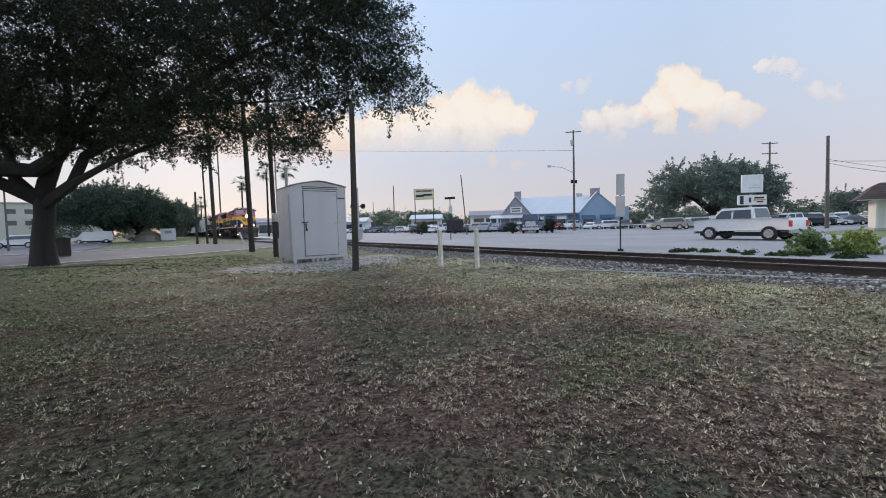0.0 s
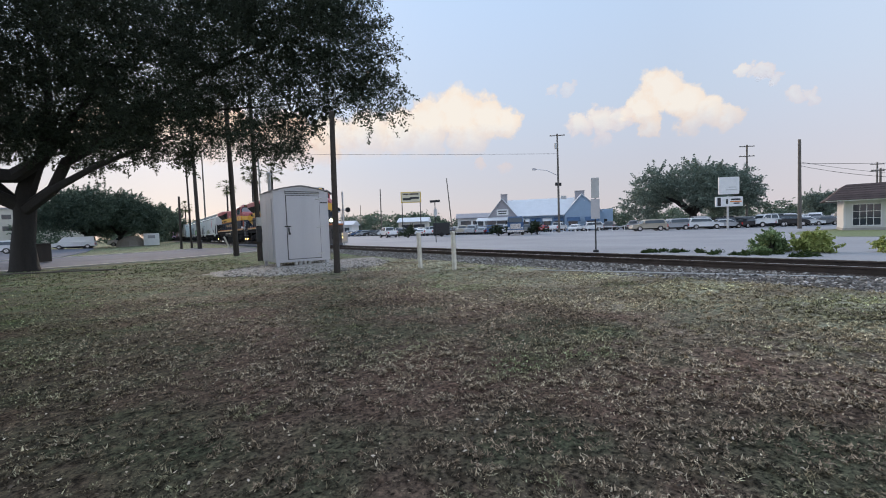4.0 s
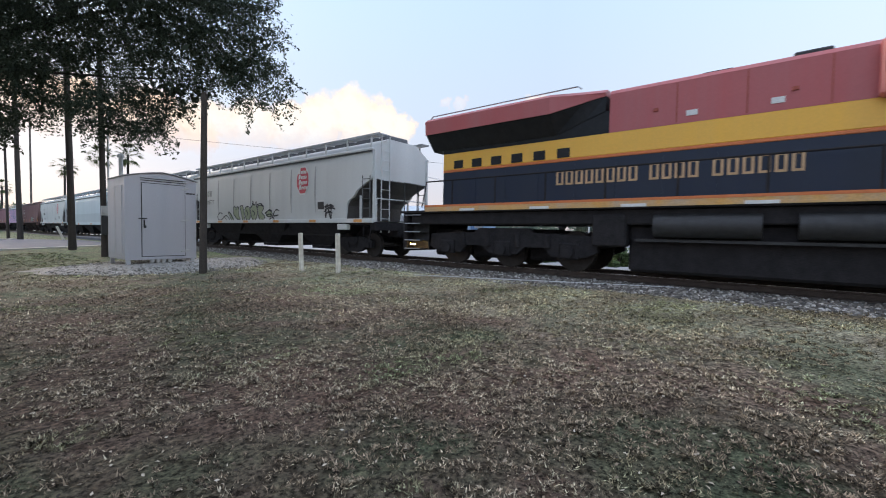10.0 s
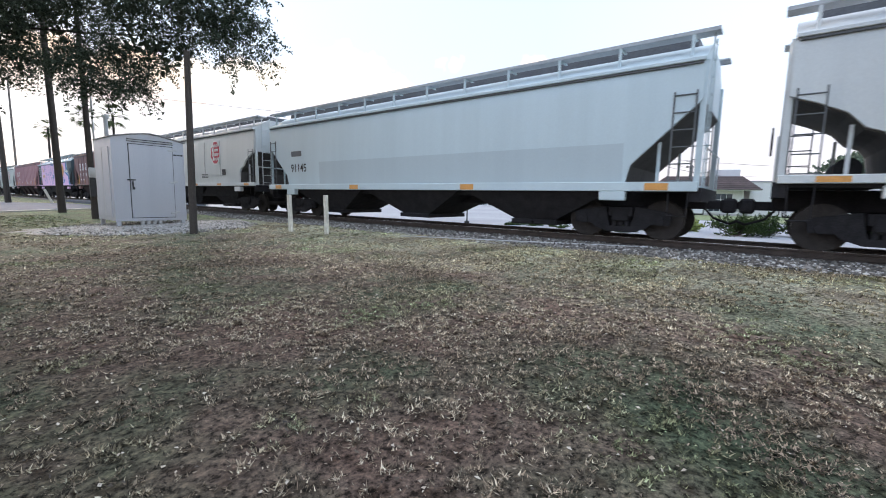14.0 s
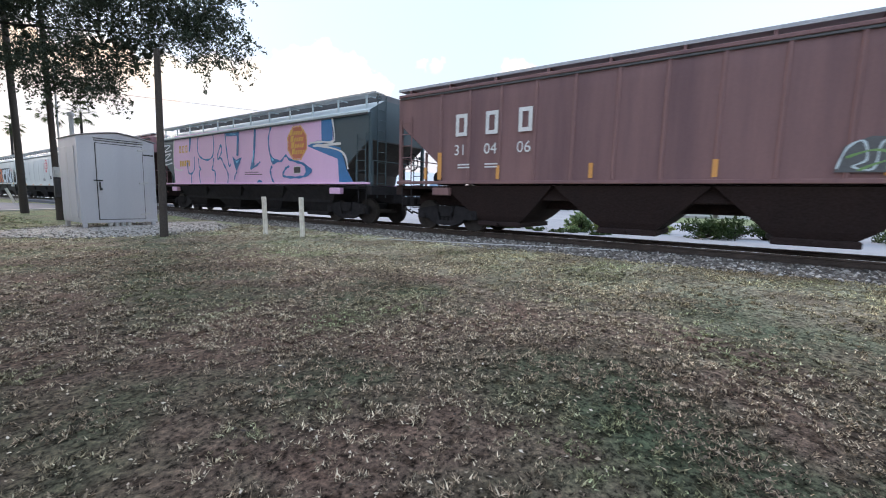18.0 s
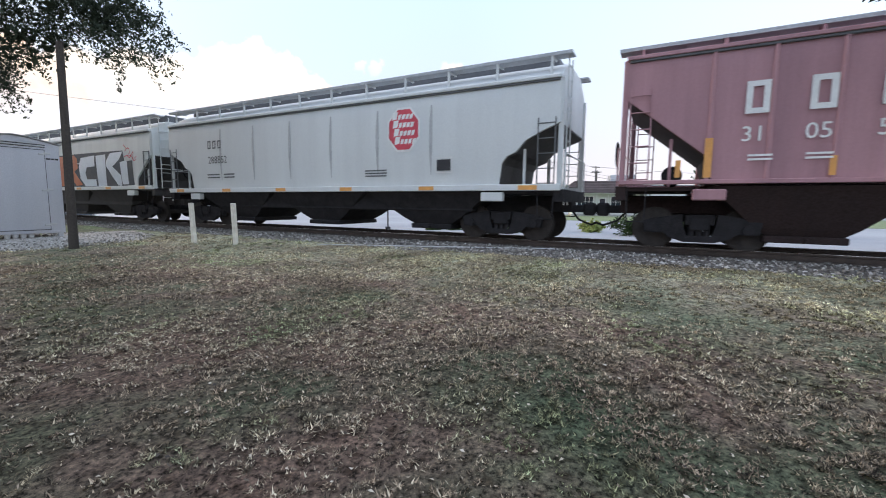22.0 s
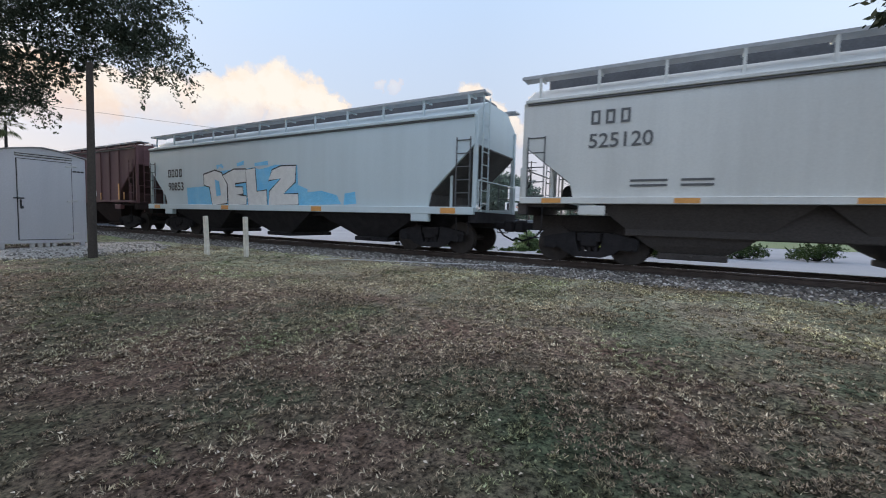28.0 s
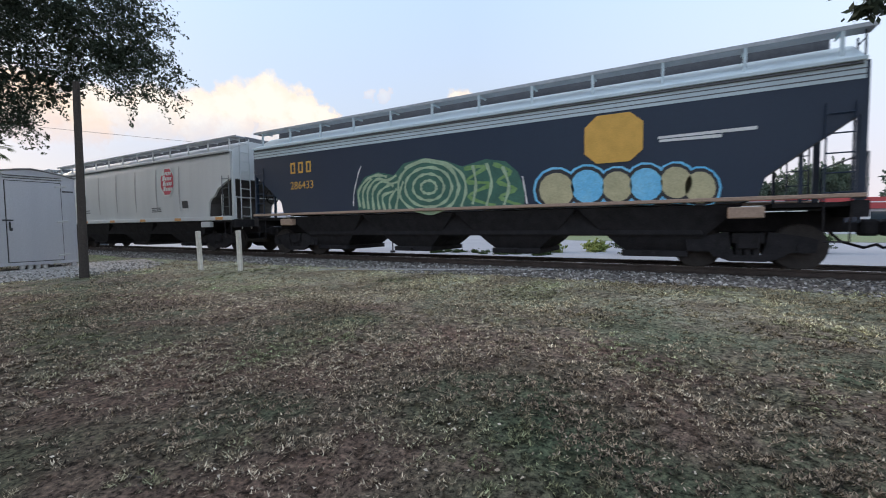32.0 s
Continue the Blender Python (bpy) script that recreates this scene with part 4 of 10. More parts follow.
def hopper(kind, length, paint, label, sill=None, sill_reflectors=True, under=None):
    k = KINDS[kind]
    half = length / 2 - 0.7
    car = thing("hopper_car", label, "train car", "freight cars of the passing train")
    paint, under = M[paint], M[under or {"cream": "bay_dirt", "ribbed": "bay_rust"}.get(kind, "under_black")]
    sill = M[sill] if sill else paint
    trim = M["car_silver"] if kind == "dark" else paint
    part("body", kept(("body", kind, length), lambda: hopper_body(kind, length), paint, True), None, car)
    foot, top, walk_z = k["foot"], k["top"], k["walk"]
    # added sheet over the sloping underside; its dark colour stands in for shade
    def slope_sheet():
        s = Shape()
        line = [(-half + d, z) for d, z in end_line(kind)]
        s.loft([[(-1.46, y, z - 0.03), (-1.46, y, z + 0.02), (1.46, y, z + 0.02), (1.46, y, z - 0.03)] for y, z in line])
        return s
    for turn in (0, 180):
        sheet = part("slope_sheet", kept(("slope_sheet", kind, length), slope_sheet, M["slope_shade_brown" if kind == "ribbed" else "slope_shade"]), None, car, "streaked sloping end sheet, with shade put into its dark colour")
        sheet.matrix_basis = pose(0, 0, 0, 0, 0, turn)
    for d in (-1, 1):
        def beam():
            s = Shape()
            s.bev(min(d * 1.44, d * 1.59), max(d * 1.44, d * 1.59), -half - 0.05, half + 0.05, foot - k["sill"], foot + 0.01, 0.012)
            return s
        part("side_sill", kept(("side_sill", kind, length, d), beam, sill), None, car)
        def chord():
            s = Shape()
            s.bev(min(d * 1.46, d * 1.57), max(d * 1.46, d * 1.57), -half, half, top - 0.02, top + 0.06, 0.01)
            return s
        part("top_chord", kept(("top_chord", kind, length, d), chord, trim), None, car)
        def seam_line():
            return Shape().bev(min(d * 1.45, d * 1.545), max(d * 1.45, d * 1.545), -half + 0.05, half - 0.05, top - 0.075, top - 0.02, 0.008)
        part("chord_seam", kept(("chord_seam", kind, length, d), seam_line, M["stencil_grey"]), None, car)

        def board():
            s = Shape()
            s.box(min(d * 0.95, d * 1.36), max(d * 0.95, d * 1.36), -half - 0.18, half + 0.18, walk_z, walk_z + 0.035)
            s.box(min(d * 1.34, d * 1.365), max(d * 1.34, d * 1.365), -half - 0.18, half + 0.18, walk_z - 0.015, walk_z + 0.06)
            return s
        part("running_board", kept(("running_board", kind, length, d), board, M["board_grey"]), None, car)
        bracket = kept(("walk_bracket", kind, d), lambda: Shape().box(*sorted((d * 1.31, d * 1.355)), -0.03, 0.03, top + 0.1, walk_z).box(*sorted((d * 0.9, d * 1.355)), -0.02, 0.02, walk_z - 0.04, walk_z), trim)
        n = max(9, round(length / 1.5))
        for i in range(n):
            part("walk_bracket", bracket, None, car).location = (0, -half + 0.3 + (2 * half - 0.6) * i / (n - 1), 0)
        if sill_reflectors and kind != "ribbed":
            tape = kept(("reflector", kind, d), lambda: Shape().box(min(d * 1.588, d * 1.594), max(d * 1.588, d * 1.594), -0.24, 0.24, foot - k["sill"] + 0.02, foot - 0.02), M["reflector"])
            n = 4 if kind == "long" else 6
            for i in range(n):
                part("reflector", tape, None, car).location = (0, -half + 0.75 + (2 * half - 1.5) * i / (n - 1), 0)
        pad = kept(("jacking_pad", kind, d), lambda: Shape().bev(min(d * 1.4, d * 1.585), max(d * 1.4, d * 1.585), -0.3, 0.3, foot - 0.42, foot - 0.19, 0.02), sill)
        for e in (-1, 1):
            part("jacking_pad", pad, None, car).location = (0, e * (half - 1.7), 0)
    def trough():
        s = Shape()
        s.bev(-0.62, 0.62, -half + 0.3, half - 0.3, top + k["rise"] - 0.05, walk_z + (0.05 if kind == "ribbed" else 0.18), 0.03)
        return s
    # except on ribbed cars, the trough's dark colour is painted-in shade
    part("hatch_trough", kept(("hatch_trough", kind, length), trough, M["car_grey" if kind == "ribbed" else "hatch_shade"]), None, car)
    hatch = kept(("hatch_cover",), lambda: Shape().bev(-0.46, 0.46, -0.95, 0.95, 0.0, 0.06, 0.03), trim)
    for i in range(6):
        part("hatch_cover", hatch, None, car).location = (0, -half + 1.6 + (2 * half - 3.2) * i / 5, walk_z + (0.05 if kind == "ribbed" else 0.18))
    if kind == "dark":
        for d in (-1, 1):
            slope = kept(("roof_sheet", length, d), lambda: Shape().loft([[(d * 1.44, y, top + 0.05), (d * 1.43, y, top + 0.108), (d * 0.75, y, top + k["rise"] + 0.008), (d * 0.75, y, top + k["rise"] - 0.03)] for y in (-half + 0.02, half - 0.02)]), trim)
            part("roof_sheet", slope, None, car, "pale grey roof sheet")
    low = {"dark": 0.70, "ribbed": 1.0, "round": 0.74, "cream": 0.72, "long": 1.0}[kind]
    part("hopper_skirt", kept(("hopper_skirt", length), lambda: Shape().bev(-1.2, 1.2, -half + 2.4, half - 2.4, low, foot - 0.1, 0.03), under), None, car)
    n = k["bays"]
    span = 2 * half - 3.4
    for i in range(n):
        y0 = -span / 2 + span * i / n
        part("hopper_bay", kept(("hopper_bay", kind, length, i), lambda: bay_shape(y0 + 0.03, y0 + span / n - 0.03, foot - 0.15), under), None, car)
    part("centre_sill", kept(("centre_sill", length), lambda: Shape().bev(-0.3, 0.3, -half - 0.1, half + 0.1, 0.76, 1.2, 0.03), under), None, car)
    for e in (-1, 1):
        def shelf():
            s = Shape()
            a, b = sorted((e * (half + 0.12), e * (half - k["inner"] * 0.85)))
            s.box(-1.45, 1.45, a, b, foot - 0.22, foot - 0.14)
            s.box(-1.5, 1.5, *sorted((e * (half + 0.12), e * (half - 0.1))), foot - 0.42, foot - 0.12)
            return s
        part("end_platform", kept(("end_platform", kind, length, e), shelf, under), None, car)
        for d in (-1, 1):
            post = kept(("end_post", kind), lambda: Shape().bev(-0.05, 0.05, -0.06, 0.06, foot - 0.15, top, 0.01), paint)
            part("end_post", post, None, car).location = (d * 1.43, e * half, 0)
            rungs = kept(("ladder", kind, d), lambda: ladder(0, 0, foot - 0.12, k["cut"] + 0.2, 0.42, "y"), M["stencil_grey"] if kind in ("round", "long", "cream") else paint)
            part("ladder", rungs, None, car).location = (d * 1.55, e * (half - 0.32), 0)
            stirrup = kept(("stirrup", kind), lambda: Shape().pipe([(0, -0.2, foot - 0.12), (0, -0.18, 0.6), (0, 0.18, 0.6), (0, 0.2, foot - 0.12)], 0.016, 5), M["under_black"])
            part("stirrup", stirrup, None, car).location = (d * 1.5, e * (half - 0.32), 0)
            brace = kept(("slope_brace", kind), lambda: Shape().box(-0.03, 0.03, -0.03, 0.03, foot - 0.15, foot + 0.9), paint)
            part("slope_brace", brace, None, car).location = (d * 1.3, e * (half - k["inner"] * 0.55), 0)
        part("end_ladder", kept(("end_ladder", kind), lambda: ladder(0, 0, 0.95, walk_z, 0.42, "x"), paint), None, car).location = (e * 0.95, e * (half + 0.07), 0)
        rail = kept(("crossover_rail", kind), lambda: Shape().pipe([(-1.4, 0, foot - 0.1), (-1.4, 0, foot + 0.75), (1.4, 0, foot + 0.75), (1.4, 0, foot - 0.1)], 0.018, 6), paint)
        part("crossover_rail", rail, None, car).location = (0, e * (half + 0.1), 0)
        part("coupler", kept(("coupler", length, e), lambda: coupler(e * length / 2, e), M["under_black"]), None, car)
        add_truck(car, e * (length / 2 - 2.3))
    def wheel():
        s = Shape()
        for i in range(16):
            a, b = i * math.pi / 8, (i + 1) * math.pi / 8
            s.tube((0.28 * math.cos(a), 0, 0.28 * math.sin(a)), (0.28 * math.cos(b), 0, 0.28 * math.sin(b)), 0.02, 5)
        for i in range(4):
            a = i * math.pi / 2 + 0.4
            s.tube((0, 0, 0), (0.28 * math.cos(a), 0, 0.28 * math.sin(a)), 0.014, 5)
        return s
    part("brake_wheel", kept(("brake_wheel",), wheel, M["under_black"]), None, car).location = (-0.6, half + 0.2, 2.2)
    part("air_tank", kept(("air_tank",), lambda: Shape().tube((-0.7, 0, 0), (0.7, 0, 0), 0.22, 12), M["under_black"], True), None, car).location = (0, half - 1.0, foot + 0.15)
    if kind == "ribbed":
        short = kept(("short_reflector", kind), lambda: Shape().box(-0.004, 0.004, -0.05, 0.05, foot + 0.06, foot + 0.42), M["reflector"])
        for i in range(7):
            part("reflector", short, None, car).location = (-1.545, -half + 1.1 + (2 * half - 2.2) * i / 6, 0)
        rib = kept(("rib", kind), lambda: Shape().bev(-0.05, 0.0, -0.045, 0.045, foot, top, 0.022), paint)
        for i in range(15):
            y = -half + k["inner"] * 0.95 + (2 * half - 1.9 * k["inner"]) * i / 14
            part("rib", rib, None, car).location = (-1.49, y, 0)
            part("rib", rib, None, car).matrix_basis = pose(1.49, y, 0, 0, 0, 180)
        for e in (-1, 1):
            tape = kept(("tall_reflector", kind), lambda: Shape().box(-0.004, 0.004, -0.07, 0.07, foot + 0.05, foot + 0.85), M["reflector"])
            part("reflector", tape, None, car).location = (-1.545, e * (half - k["inner"] * 0.95), 0)
    elif kind in ("round",):
        seam = kept(("rib", kind), lambda: Shape().loft([[(-side_x(kind, z) - 0.008, -w, z), (-side_x(kind, z) - 0.008, w, z), (-side_x(kind, z) + 0.03, w, z), (-side_x(kind, z) + 0.03, -w, z)] for z, w in ((1.75, 0.012), (2.2, 0.04), (2.7, 0.055), (3.2, 0.05), (3.65, 0.02))]), M["seam_grime"])
        for i in range(6):
            part("rib", seam, None, car).location = (0, half - 3.35 - 1.83 * i, 0)
    car["half"] = half
    car["shape"] = kind
    return car


# Marks on a car's side that faces the lawn. u runs from the car's rear end to its front, z up from the rail.
def on_side(car, u, z, level):
    return (-side_x(car["shape"], z) - 0.010 - 0.004 * level - (0.042 if car["shape"] == "ribbed" else 0), car["half"] - u, z)


def sheet_mark(car, name, outlines, mat, level=0, label=""):
    """Flat painted patches, each an outline of (u, z)."""
    bm = bmesh.new()
    for outline in outlines:
        vs = [bm.verts.new((u, z, 0)) for u, z in outline]
        bm.faces.new(vs)
    bmesh.ops.triangulate(bm, faces=bm.faces[:])
    bmesh.ops.subdivide_edges(bm, edges=[e for e in bm.edges if e.calc_length() > 0.5], cuts=2)
    bmesh.ops.triangulate(bm, faces=bm.faces[:])
    for v in bm.verts:
        v.co = on_side(car, v.co.x, v.co.y, level)
    me = bpy.data.meshes.new(name)
    bm.to_mesh(me)
    bm.free()
    me.materials.append(mat)
    return part(name, me, None, car, label)


def smooth_line(points, n=5):
    """A rounded line through the points."""
    if len(points) < 3:
        return list(points)
    out = []
    p = [points[0], *points, points[-1]]
    for a, b, c, d in zip(p, p[1:], p[2:], p[3:]):
        for i in range(n):
            t = i / n
            out.append(tuple(0.5 * (2 * b[k] + (c[k] - a[k]) * t + (2 * a[k] - 5 * b[k] + 4 * c[k] - d[k]) * t * t + (3 * b[k] - a[k] - 3 * c[k] + d[k]) * t ** 3) for k in range(2)))
    return out + [points[-1]]


def line_mark(car, name, lines, width, mat, level=1, label="", rounded=True):
    """Painted strokes along lines of (u, z)."""
    if len(lines) > 1:
        for line in lines:
            line_mark(car, name, [line], width, mat, level, label, rounded)
        return None
    s = Shape()
    for points in lines:
        points = smooth_line(points) if rounded else list(points)
        left, right = [], []
        for i, p in enumerate(points):
            a, b = Vector(points[max(i - 1, 0)]), Vector(points[min(i + 1, len(points) - 1)])
            d = b - a
            d = d.normalized() if d.length else Vector((1, 0))
            w = width / 2 * (0.75 + 0.25 * math.sin(i * 1.3))
            left.append(on_side(car, p[0] - d.y * w, p[1] + d.x * w, level))
            right.append(on_side(car, p[0] + d.y * w, p[1] - d.x * w, level))
        n = len(points)
        s.add(left + right, [(i, i + 1, n + i + 1, n + i) for i in range(n - 1)])
    return part(name, s, mat, car, label)


def text_mesh(body, size, offset=0.0, shear=0.0, space=1.0):
    data = bpy.data.curves.new("lettering", "FONT")
    data.body, data.size, data.offset, data.shear, data.space_character = body, size, offset, shear, space
    data.resolution_u = 3
    ob = bpy.data.objects.new("lettering", data)
    me = bpy.data.meshes.new_from_object(ob)
    bpy.data.objects.remove(ob)
    bpy.data.curves.remove(data)
    return me


def text_mark(car, body, u, z, size, mat, level=1, offset=0.0, wide=1.0, slant=0.0, space=1.0, name="lettering", label=""):
    me = text_mesh(body, size, offset, slant, space)
    for v in me.vertices:
        v.co = on_side(car, u + v.co.x * wide, z + v.co.y, level)
    me.materials.clear()
    me.materials.append(mat)
    return part(name, me, None, car, label)


def bar_mark(car, name, bars, mat, level=1, label=""):
    """Rows of plain bars: (u, z, width, height)."""
    if name.endswith("s"):
        for bar in bars:
            bar_mark(car, name[:-1], [bar], mat, level, label)
        return None
    s = Shape()
    for u, z, w, h in bars:
        s.add([on_side(car, u, z, level), on_side(car, u + w, z, level), on_side(car, u + w, z + h, level), on_side(car, u, z + h, level)], [(0, 1, 2, 3)])
    return part(name, s, mat, car, label)


def octagon(u, z, w, h, c=0.3):
    a, b = w / 2, h / 2
    return [(u - a, z - b + c * h), (u - a + c * w, z - b), (u + a - c * w, z - b), (u + a, z - b + c * h), (u + a, z + b - c * h), (u + a - c * w, z + b), (u - a + c * w, z + b), (u - a, z + b - c * h)]


def emblem(car, u, z, w, h, back, front, rows=4):
    """An eight-sided company plate with plain bars for its lettering."""
    sheet_mark(car, "emblem", [octagon(u, z, w, h)], front, 0, "eight-sided painted plate")
    ob = sheet_mark(car, "emblem_field", [octagon(u, z, w * 0.9, h * 0.9)], back, 1)
    for i in range(rows):
        y, x0, tall = z + h * (0.24 - 0.185 * i), u - w * (0.36 - 0.03 * i), h * 0.13
        for k, share in enumerate((0.17, 0.11, 0.11, 0.11, 0.11)):
            x1, top = x0 + w * share, tall * (1.25 if k == 0 else 0.8)
            sheet_mark(car, "emblem_block", [[(x0, y - 0.02 * w), (x1 - w * 0.02, y), (x1 + w * 0.015, y + top), (x0 + w * 0.03, y + top - 0.01)]], front, 2)
            x0 = x1 + w * 0.01


def company_bars(car, u, z, h, mat, n=3, gap=0.25):
    """Plain blocks where the owner's initials stand."""
    for i in range(n):
        a, w, t = u + i * h * (0.75 + gap), h * 0.62, h * 0.17
        bar_mark(car, "owner_block", [(a, z, t, h), (a + w - t, z, t, h), (a + t, z, w - 2 * t, t), (a + t, z + h - t, w - 2 * t, t)], mat, 1, "plain painted block")


def loco_truck(loco, y):
    frame = part("truck", kept(("loco_truck",), lambda: Shape().bev(-1.0, 1.0, -2.55, 2.55, 0.62, 0.86, 0.04), M["under_black"]), None, loco)
    frame.location = (0, y, 0)
    def sides():
        s = Shape()
        s.prism([(-2.75, 0.55), (-2.4, 0.40), (-1.5, 0.40), (-1.3, 0.62), (-0.7, 0.62), (-0.45, 0.40), (0.45, 0.40), (0.7, 0.62), (1.3, 0.62), (1.5, 0.40), (2.4, 0.40), (2.75, 0.55), (2.7, 0.95), (1.0, 1.02), (0.8, 1.15), (-0.8, 1.15), (-1.0, 1.02), (-2.7, 0.95)], "x", -0.09, 0.09)
        for k in (-2.0, -0.0, 2.0):
            s.bev(-0.16, 0.0, k - 0.26, k + 0.26, 0.34, 0.78, 0.04)
            s.tube((-0.22, k, 0.53), (-0.1, k, 0.53), 0.16, 12)
        for k in (-1.4, 1.4, -0.5, 0.5):
            s.tube((-0.1, k, 0.62), (-0.1, k, 0.98), 0.09, 8)
        return s
    for d in (-1, 1):
        f = part("side_frame", kept(("loco_side_frame",), sides, M["under_black"]), None, frame)
        f.matrix_basis = pose(d * 1.18, 0, 0, 0, 0, 0 if d < 0 else 180)
    def wheels():
        s = Shape()
        s.tube((-0.9, 0, 0), (0.9, 0, 0), 0.1, 8)
        for d in (-1, 1):
            s.tube((d * 0.70, 0, 0), (d * 0.735, 0, 0), 0.56, 26)
            s.tube((d * 0.735, 0, 0), (d * 0.83, 0, 0), 0.533, 26)
        return s
    for k in (-1.0, 1.0, 2.6):
        part("traction_motor", kept(("traction_motor",), lambda: Shape().bev(-0.62, 0.62, -0.5, 0.5, 0.22, 1.1, 0.08), M["under_black"]), None, frame).location = (0, k, 0)
    for k in (-2.0, 0.0, 2.0):
        w = part("wheelset", kept(("loco_wheelset",), wheels, M["wheel_steel"], True), None, frame)
        w.location = (0, k, 0.533)


def locomotive(number, label, lit):
    """A six-axle diesel. y grows from the front coupler to the rear."""
    g = thing("locomotive", label, "locomotive", "locomotives of the passing train")
    red, yellow, navy, black, orange = M["loco_red"], M["loco_yellow"], M["loco_navy"], M["under_black"], M["loco_orange"]

    def fresh(name, shape, mat, parent=None, lab="", smooth=False):
        return part(name, shape, mat, parent or g, lab, smooth)
    # underframe and walkway
    fresh("underframe", Shape().bev(-1.42, 1.42, 0.95, 21.35, 1.25, 1.62, 0.03), black)
    fresh("walkway", Shape().bev(-1.55, 1.55, 0.2, 21.75, 1.62, 1.70, 0.012), black)
    for d in (-1, 1):
        a, b = sorted((d * 1.50, d * 1.575))
        fresh("frame_stripe", Shape().box(a, b, 1.6, 20.6, 1.66, 1.80), M["frame_paint"], lab="yellow frame edge with worn paint")
        fresh("frame_line", Shape().box(*sorted((d * 1.50, d * 1.582)), 1.6, 20.6, 1.80, 1.86), orange)
        for k in range(8):
            fresh("reflector_tape", Shape().box(*sorted((d * 1.577, d * 1.584)), 2.2 + k * 2.35, 2.75 + k * 2.35, 1.66, 1.73), M["decal_white"])
    # long hood in its three colours
    def hood_band(name, x, y0, y1, z0, z1, mat):
        fresh(name, Shape().bev(-x, x, y0, y1, z0, z1, 0.015), mat)
    hood_band("hood_base", 1.02, 5.1, 20.3, 1.70, 2.98, navy)
    hood_band("hood_line", 1.035, 5.1, 20.3, 2.94, 3.02, orange)
    hood_band("hood_band", 1.025, 5.1, 20.3, 3.02, 3.55, yellow)
    top = Shape()
    top.loft([[(-1.02, y, 3.55), (-1.02, y, 4.50), (-0.93, y, 4.60), (0.93, y, 4.60), (1.02, y, 4.50), (1.02, y, 3.55)] for y in (5.1, 15.0)])
    fresh("hood_roof", top, red)
    rear = Shape()
    rear.loft([[(-1.02, y, 3.55), (-1.02, y, 4.1), (1.02, y, 4.1), (1.02, y, 3.55)] for y in (15.0, 20.3)])
    fresh("hood_rear", rear, M["loco_grille"])
    # wide cabinets behind the cab with their screens
    fresh("equipment_cabinet", Shape().bev(-1.28, 1.28, 5.1, 10.3, 3.52, 4.56, 0.06), red)
    for d in (-1, 1):
        for y0, y1, z0, z1 in ((5.6, 6.2, 3.84, 4.36), (6.5, 6.92, 4.28, 4.42), (7.05, 7.58, 3.85, 4.36), (7.85, 8.4, 3.85, 4.36), (9.3, 10.25, 3.92, 4.34)):
            fresh("intake_screen", Shape().box(*sorted((d * 1.27, d * 1.29)), y0, y1, z0, z1), M["loco_grille"])
        for y in (8.7, 11.6, 13.1, 16.3):
            fresh("warning_label", Shape().box(*sorted((d * 1.0, d * (1.295 if y < 10 else 1.036))), y, y + 0.22, 3.7, 3.82), M["decal_white"])
        for k in range(9):
            fresh("hood_door", Shape().box(*sorted((d * 1.0, d * 1.032)), 10.6 + k * 1.05, 11.55 + k * 1.05, 1.9, 2.85), navy)
        for y0 in (5.5, 6.75):
            louvre = Shape()
            for k in range(5):
                louvre.box(*sorted((d * 1.0, d * 1.045)), y0, y0 + 0.5, 2.06 + 0.06 * k, 2.085 + 0.06 * k)
            fresh("louvre", louvre, M["loco_grille"])
        # plain gilt blocks where the railway's name stands
        u = 11.25
        for w in (0.20,) * 6 + (-0.2,) + (0.20,) * 4 + (-0.2,) + (0.20,) * 8:
            if w > 0:
                fresh("name_block", Shape().box(*sorted((d * 1.0, d * 1.039)), u, u + 0.055, 2.32, 2.71).box(*sorted((d * 1.0, d * 1.039)), u + w - 0.055, u + w, 2.32, 2.71).box(*sorted((d * 1.0, d * 1.038)), u + 0.045, u + w - 0.045, 2.32, 2.37).box(*sorted((d * 1.0, d * 1.038)), u + 0.045, u + w - 0.045, 2.66, 2.71), M["gilt"])
                u += w + 0.065
            else:
                u -= w
        for k in range(6):
            fresh("vent_slot", Shape().box(*sorted((d * 1.0, d * 1.04)), 16.0 + k * 0.7, 16.35 + k * 0.7, 3.05, 3.3), M["loco_grille"])
    # radiator with its overhanging wings
    flare = ((15.1, 1.03, 0.34), (15.6, 1.18, 0.22), (16.4, 1.48, 0.0), (20.7, 1.48, 0.0))
    wing = Shape()
    wing.loft([[(-w, y, 4.14 + dz), (-w - 0.03, y, 4.56), (-w + 0.12, y, 4.66), (w - 0.12, y, 4.66), (w + 0.03, y, 4.56), (w, y, 4.14 + dz)] for y, w, dz in flare])
    fresh("radiator", wing, red, lab="overhanging red radiator housing")
    fresh("radiator_screen", Shape().loft([[(-w + 0.02, y, 4.15 + dz), (-1.04, y, 3.66 + 1.3 * dz), (1.04, y, 3.66 + 1.3 * dz), (w - 0.02, y, 4.15 + dz)] for y, w, dz in flare]), M["loco_grille"])
    for d in (-1, 1):
        fresh("roof_rail", Shape().pipe([(d * 1.35, 15.6, 4.66), (d * 1.35, 15.7, 4.74), (d * 1.35, 20.5, 4.74), (d * 1.35, 20.6, 4.66)], 0.02), M["galvanised"])
        for y in (10.9, 12.2, 13.5):
            fresh("panel_seam", Shape().box(*sorted((d * 1.0, d * 1.026)), y, y + 0.025, 3.58, 4.48), M["emblem_red"])
